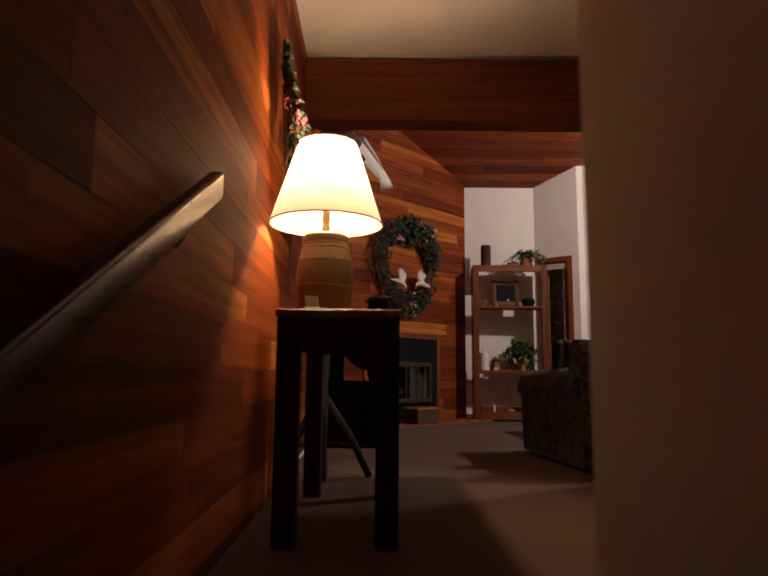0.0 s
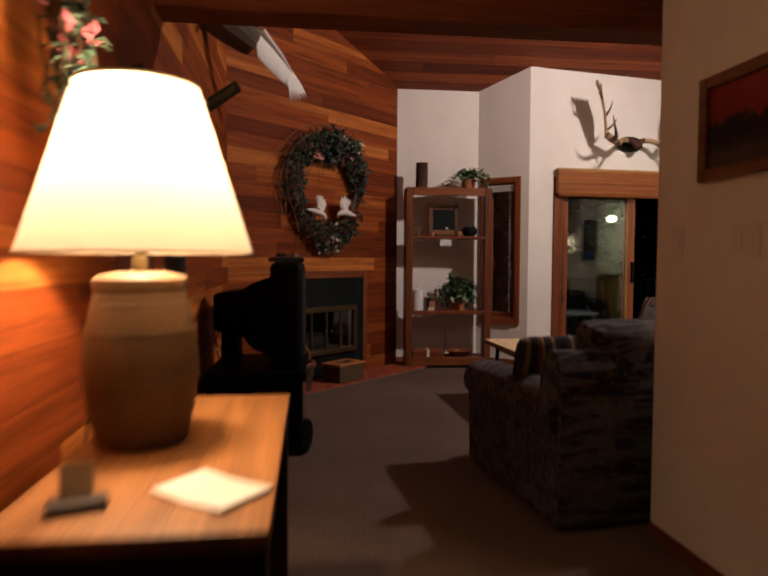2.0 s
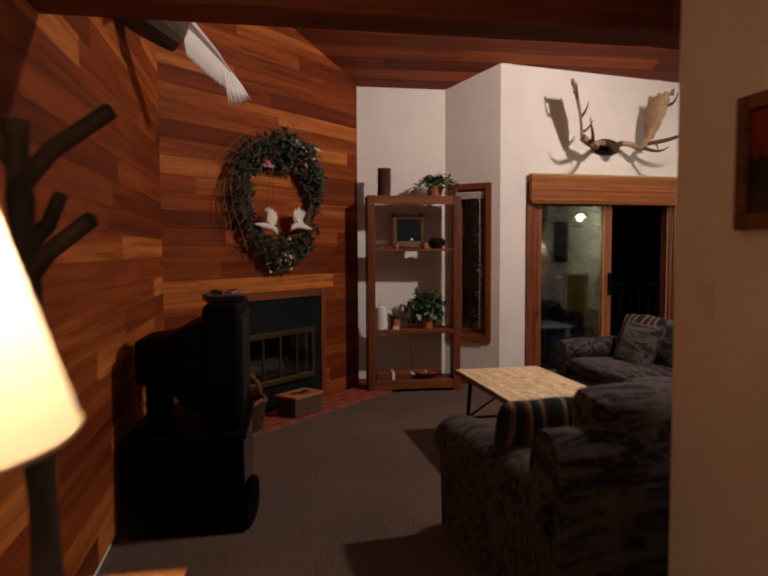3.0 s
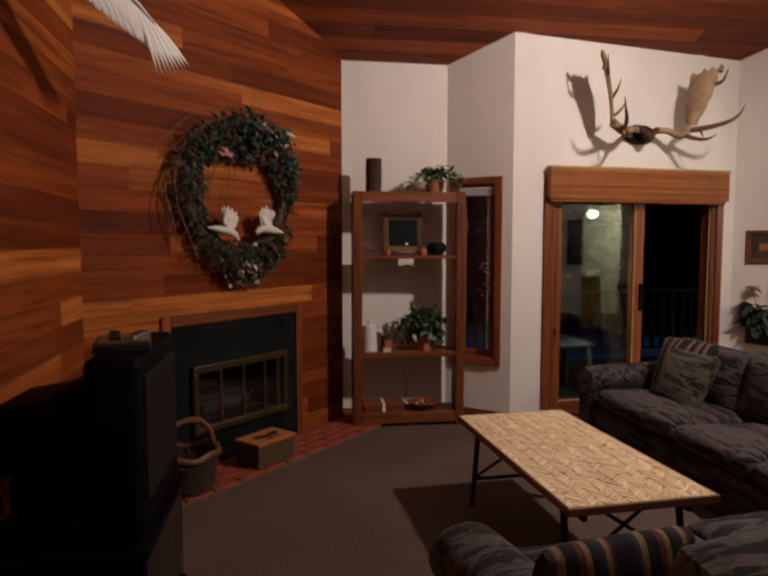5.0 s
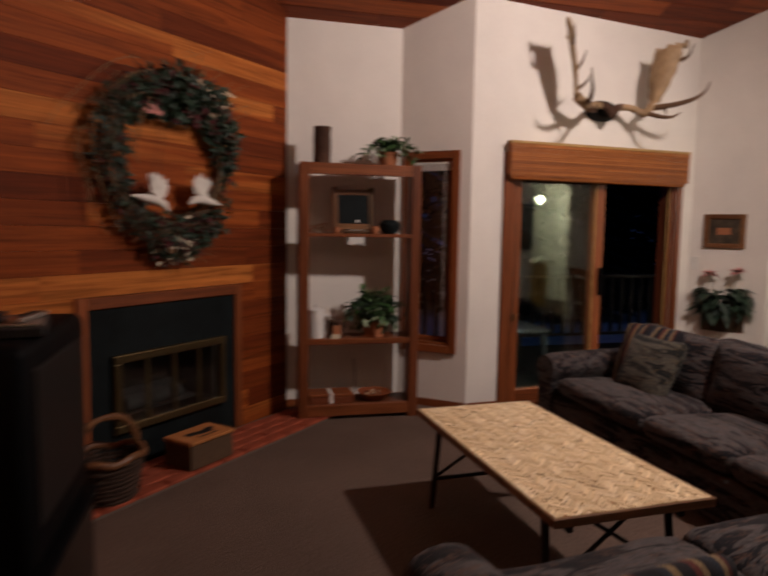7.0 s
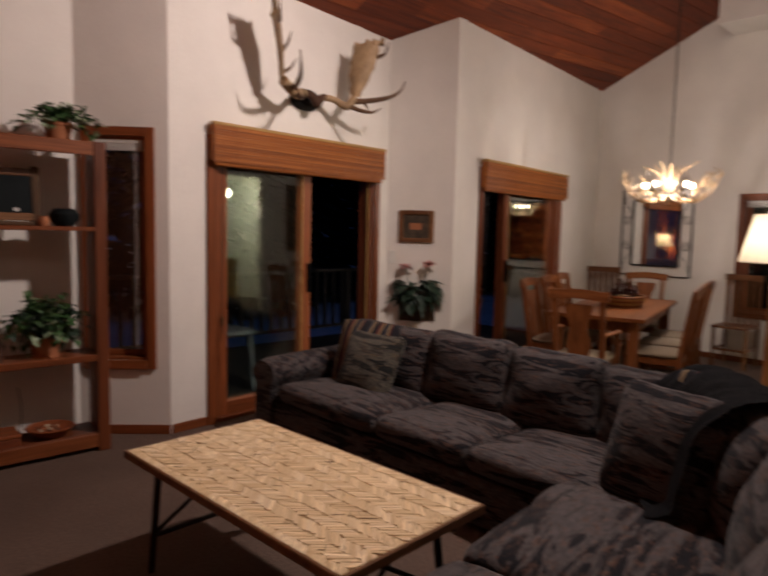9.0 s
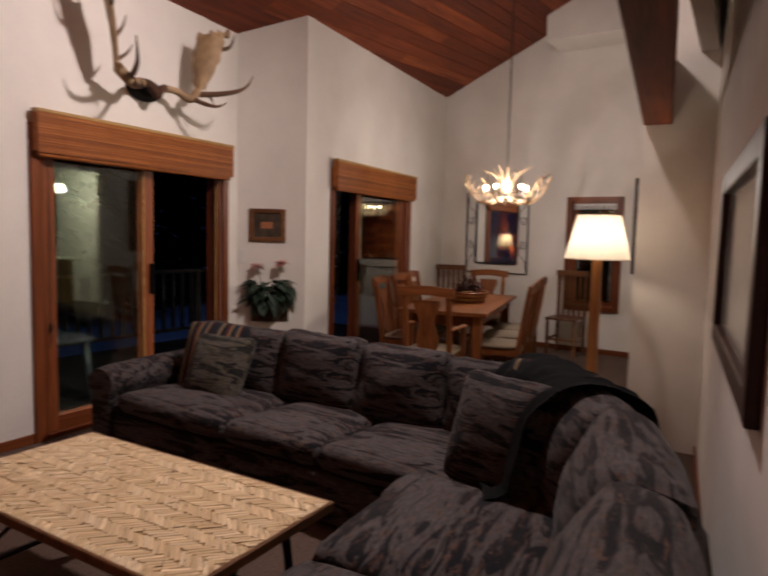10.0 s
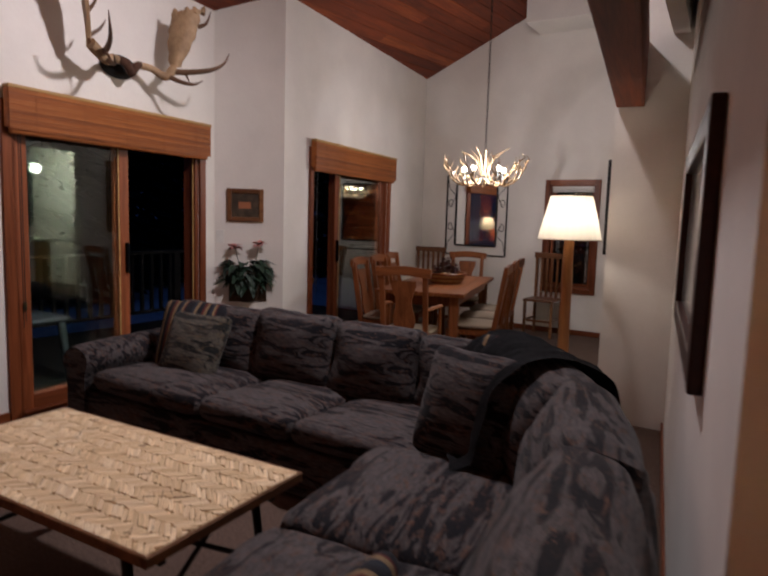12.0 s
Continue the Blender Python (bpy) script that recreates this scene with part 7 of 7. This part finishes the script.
part("pole", bm, wood("peeled_log", (0.33, 0.13, 0.04), (0.44, 0.19, 0.06), (0.54, 0.26, 0.09), "z", 0.4), fl, "knotty peeled log pole", True)
bm = bmesh.new()
lathe(bm, [(0.0, 1.255), (0.02, 1.26), (0.016, 1.30), (0.016, 1.37), (0.0, 1.37)], 16)
part("socket", bm, BRASS, fl, smooth=True)
bulb_part(fl, 1.44, r=0.03)
part("shade", shade_mesh(0.205, 1.305, 0.135, 1.588, 56, 0.008), SHADE_W, fl, "white pleated cone shade")
part("shade_rim", ring_mesh(0.206, 1.305, 0.003), CREAM, fl, smooth=True)
part("shade_rim", ring_mesh(0.136, 1.588, 0.003), CREAM, fl, smooth=True)
bm = bmesh.new()
for k in range(3):
    a = 2 * math.pi * k / 3
    tube(bm, [(0.016 * math.cos(a), 0.016 * math.sin(a), 1.34), (0.07 * math.cos(a), 0.07 * math.sin(a), 1.46), (0.134 * math.cos(a), 0.134 * math.sin(a), 1.582)], 0.002, 5)
part("shade_carrier", bm, BRASS, fl)

# ---------- far wall: iron mirror ----------
far_m, _ = run(*FAR)
im = thing("iron_mirror", "tall mirror in a black scrolled iron frame", "mirror", far_m @ pose(8.03 - 7.19, 0, 1.49))
IW, IH, GW, GH = 0.885, 1.085, 0.60, 0.83
for s in (-1, 1):
    part("outer_bar", bx(s * IW / 2 - 0.009, s * IW / 2 + 0.009, -0.03, -0.012, -IH / 2, IH / 2, 0.003), IRON, im)
    part("cross_bar", bx(-IW / 2 + 0.009, IW / 2 - 0.009, -0.028, -0.014, s * IH / 2 - 0.008, s * IH / 2 + 0.008, 0.003), IRON, im)
    part("inner_bar", bx(s * GW / 2 - 0.010, s * GW / 2 + 0.010, -0.034, -0.006, -GH / 2, GH / 2, 0.003), IRON, im)
    part("inner_cross", bx(-GW / 2 + 0.01, GW / 2 - 0.01, -0.034, -0.006, s * GH / 2 - 0.01, s * GH / 2 + 0.01, 0.003), IRON, im)
    for q in (-1, 1):
        bm = bmesh.new()
        cx = s * (GW / 2 + (IW - GW) / 4)
        pts = []
        for j in range(26):
            a = j / 25 * 4.2 * math.pi / 2
            rad = 0.058 * (1 - 0.72 * j / 25)
            pts.append((cx + s * rad * math.sin(a) * 0.9, -0.021, q * (0.17 - rad * math.cos(a))))
        tube(bm, pts, 0.005, 6)
        tube(bm, curve_pts([(cx, -0.021, q * 0.11), (cx - s * 0.055, -0.021, q * 0.26), (cx + s * 0.03, -0.021, q * 0.36), (cx + s * 0.055, -0.021, q * 0.48)], 4), 0.0045, 6)
        part("scroll", bm, IRON, im, "iron scroll", True)
    part("wall_pin", bx(s * IW / 2 - 0.006, s * IW / 2 + 0.006, -0.013, -0.0005, IH / 2 - 0.1, IH / 2 - 0.08, 0), IRON, im)
part("glass", bx(-GW / 2 + 0.01, GW / 2 - 0.01, -0.016, -0.010, -GH / 2 + 0.01, GH / 2 - 0.01, 0), MIRROR, im, "silvered mirror glass")

# narrow picture on the end of the short wall
end_m = pose(5.66, 4.70, 1.53, 0, 0, 180)
framed("end_picture", "dark narrow picture on the end of a wall", end_m, 0.26, 0.67, DARK, PRINT, 0.03, 0.03)

# ---------- kitchen behind the short wall ----------
CAB = wood("kitchen_cabinet", (0.20, 0.10, 0.04), (0.26, 0.135, 0.055), (0.32, 0.17, 0.07), "z", 0.45)
TOPM = speckled("pale_worktop", (0.55, 0.56, 0.46), (0.66, 0.67, 0.56), 60, 0.35, 0.05)
for k in range(5):
    cu = thing("kitchen_cabinet", "wooden base cabinet under the worktop", "cabinet", pose(6.0 + 0.55 * k, -0.30, 0), group="kitchen base cabinets")
    part("carcass", bx(0.0, 0.545, -0.58, 0.0, 0.1, 0.868, 0.003), CAB, cu)
    part("toe_kick", bx(0.0, 0.545, -0.52, -0.06, 0.0, 0.099, 0), DARK, cu)
    d = part("door", bx(0.012, 0.533, 0.001, 0.02, 0.13, 0.85, 0.006, 2), CAB, cu)
    part("handle", bx(0.46, 0.475, 0.021, 0.045, 0.6, 0.72, 0.005, 2), STEEL, d)
    wu = thing("wall_cabinet", "wooden wall cabinet over the worktop", "cabinet", pose(6.0 + 0.55 * k, -0.58, 1.42), group="kitchen wall cabinets")
    part("carcass", bx(0.0, 0.545, -0.31, 0.0, 0.0, 0.75, 0.003), CAB, wu)
    d = part("door", bx(0.012, 0.533, 0.001, 0.02, 0.012, 0.738, 0.006, 2), CAB, wu)
    part("handle", bx(0.46, 0.475, 0.021, 0.045, 0.08, 0.2, 0.005, 2), STEEL, d)
solid("worktop", bx(5.98, 8.77, -0.90, -0.26, 0.87, 0.91, 0.006, 2), TOPM, "pale green-grey laminate kitchen worktop", "worktop")
isl = thing("kitchen_island", "kitchen island with a pale worktop", "island", pose(6.5, 1.6, 0))
part("body", bx(0.0, 1.5, 0.0, 0.7, 0.0, 0.868, 0.004), PALE_WOOD, isl, "pale yellow wooden body")
part("dark_front", bx(0.35, 0.95, 0.701, 0.72, 0.08, 0.84, 0.006, 2), SLATE, isl, "black appliance front")
part("handle", bx(0.42, 0.88, 0.722, 0.745, 0.76, 0.785, 0.006, 2), STEEL, isl)
part("worktop", bx(-0.05, 1.55, -0.05, 0.9, 0.87, 0.91, 0.006, 2), TOPM, isl)
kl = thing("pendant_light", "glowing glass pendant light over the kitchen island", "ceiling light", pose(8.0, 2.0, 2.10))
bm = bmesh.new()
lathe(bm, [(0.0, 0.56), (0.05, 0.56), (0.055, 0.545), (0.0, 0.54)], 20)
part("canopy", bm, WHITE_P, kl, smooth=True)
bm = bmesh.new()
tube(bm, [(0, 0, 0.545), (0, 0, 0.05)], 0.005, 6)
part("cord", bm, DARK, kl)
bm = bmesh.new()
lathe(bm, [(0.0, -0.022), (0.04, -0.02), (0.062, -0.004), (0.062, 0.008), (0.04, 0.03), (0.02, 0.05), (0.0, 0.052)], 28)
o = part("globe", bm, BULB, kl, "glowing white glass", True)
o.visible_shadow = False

kw_m, _ = run((8.88, 4.0), (5.82, 4.0))
framed("tall_picture", "tall dark print in a reddish wooden frame", kw_m @ pose(1.02, 0, 1.62), 0.50, 1.10, RAIL_WOOD, PRINT, 0.05)

# spotlight cans added out of view, hanging from the roof over the sofas
def spotlight(at, to):
    turn_in = (to - at).to_track_quat("-Z", "Y").to_matrix().to_4x4()
    gl = thing("spotlight", "black spot can on a ceiling rod, lit, added out of view", "ceiling light", Matrix.Translation(at), group="ceiling spotlights")
    bm = bmesh.new()
    lathe(bm, [(0.0, 0.14), (0.05, 0.135), (0.06, 0.10), (0.068, 0.02), (0.064, 0.02), (0.05, 0.10), (0.0, 0.12)], 24)
    part("can", bm, IRON, gl, "black spun can", True, turn_in)
    bm = bmesh.new()
    lathe(bm, [(0.0, 0.025), (0.04, 0.03), (0.055, 0.045), (0.05, 0.08), (0.0, 0.10)], 20)
    o = part("lit_lens", bm, BULB, gl, "glowing frosted lens", True, turn_in)
    o.visible_shadow = False
    bm = bmesh.new()
    hp = turn_in @ Vector((0, 0, 0.12))
    tube(bm, [hp, (hp.x, hp.y, hp.z + 0.06), (hp.x, hp.y, ceil_z(at.x + hp.x, at.y + hp.y) - at.z + 0.01)], 0.008, 8)
    part("rod", bm, IRON, gl, smooth=True)


spotlight(SPOT_AT, SPOT_TO)
# can for the added fill lamp at the dining end
spotlight(FILL_AT, FILL_TO)

# white plastic with the dark of night put into its colour
NIGHT_PLASTIC = speckled("night_dark_plastic", (0.045, 0.05, 0.055), (0.07, 0.078, 0.08), 30, 0.7)
# white table standing outside on the deck, darkened by colour
tub = thing("patio_table", "small white plastic table out on the deck, coloured night-dark", "table", pose(3.60, 8.95, -0.04))
part("tabletop", bx(-0.32, 0.32, -0.32, 0.32, 0.52, 0.56, 0.03, 3), NIGHT_PLASTIC, tub)
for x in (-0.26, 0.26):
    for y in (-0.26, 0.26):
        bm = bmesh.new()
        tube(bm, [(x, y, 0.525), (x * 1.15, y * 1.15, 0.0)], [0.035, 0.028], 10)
        part("leg", bm, NIGHT_PLASTIC, tub, smooth=True)

# ---------- cedar boards last ----------
clad(WALLS["wall_chimney"], L1, F1, 0.0, 0.132, 4, holes=[(SU0 - 0.066, SU1 + 0.066, -0.1, SZ + 0.071)])
w = WALLS["wall_west"]
clad(w, L0, tuple(pa), -1.8, 0.132, 7, top=lambda a, b: 2.655)
upper = thing("cladding", "red cedar boards on the upper side wall", "wall cladding", run(tuple(pa), L1)[0], kind="structure")
clad(upper, tuple(pa), L1, 0.048, 0.132, 9)

tw_, tl_ = TX1 - TX0, TY1 - TY0
# ---------- split bamboo of the low table, laid in a herringbone ----------
SL, SW = 0.080, 0.016
b_ = bmesh.new()
soft_box(b_, -SL / 2 + 0.001, SL / 2 - 0.001, -SW / 2 + 0.0004, SW / 2 - 0.0004, 0.0, 0.006, 0.0015, 1)
strip_mesh = mesh_of("bamboo_strip", b_, CANE)
rest = bmesh.new()
r_ = random.Random(33)
n_ = 5
inner, outer = [], []
x_lo, x_hi, y_lo, y_hi = 0.0125, tw_ - 0.0125, 0.0125, tl_ - 0.0125
turn_ = pose(tw_ / 2, tl_ / 2, TZ - 0.0075, 0, 0, 45)
for i in range(-105, 105):
    for j in range(-105, 105):
        k = (i - j) % (2 * n_)
        if k == 0:
            m = turn_ @ pose((i + n_ / 2) * SW, (j + 0.5) * SW, 0)
        elif k == 2 * n_ - 1:
            m = turn_ @ pose((i + 0.5) * SW, (j + n_ / 2) * SW, 0, 0, 0, 90)
        else:
            continue
        p = m.translation
        if -0.08 < p.x < tw_ + 0.08 and -0.08 < p.y < tl_ + 0.08:
            clear = min(p.x - x_lo, x_hi - p.x, p.y - y_lo, y_hi - p.y)
            (inner if clear > 0.060 else outer).append(m)
inner.sort(key=lambda m: m.translation.y)
for m in inner[:300]:
    o = new("bamboo_strip", strip_mesh)
    o.parent = low
    o.matrix_basis = m @ pose(r_.uniform(-0.007, 0.007), r_.uniform(-0.001, 0.001), r_.uniform(-0.0014, 0.0006), r_.uniform(-3, 3), 0, r_.uniform(-4, 4))
for m in inner[300:] + outer:
    soft_box(rest, -SL / 2 + 0.001, SL / 2 - 0.001, -SW / 2 + 0.0004, SW / 2 - 0.0004, 0.0, 0.006, 0.0015, 1, m @ pose(r_.uniform(-0.007, 0.007), r_.uniform(-0.001, 0.001), r_.uniform(-0.0014, 0.0006), r_.uniform(-3, 3), 0, r_.uniform(-4, 4)))
for co, no in (((x_lo, 0, 0), (-1, 0, 0)), ((x_hi, 0, 0), (1, 0, 0)), ((0, y_lo, 0), (0, -1, 0)), ((0, y_hi, 0), (0, 1, 0))):
    bmesh.ops.bisect_plane(rest, geom=rest.verts[:] + rest.edges[:] + rest.faces[:], plane_co=co, plane_no=no, clear_outer=True)
tagged(part("bamboo_weave", rest, CANE_I, low), kind="stuff")
# dark slivers where a strip has split away
worn = bmesh.new()
for k in range(60):
    x, y = r_.uniform(0.04, tw_ - 0.04), r_.uniform(0.04, tl_ - 0.04)
    h_ = r_.uniform(0.006, 0.026)
    box(worn, -h_, h_, -r_.uniform(0.0008, 0.0022), 0.001, 0.0055, 0.0068, pose(x, y, TZ - 0.0075, 0, 0, r_.choice((0, 90)) + 45 + r_.uniform(-8, 8)))
tagged(part("worn_patch", worn, EDGE_D, low), kind="stuff")
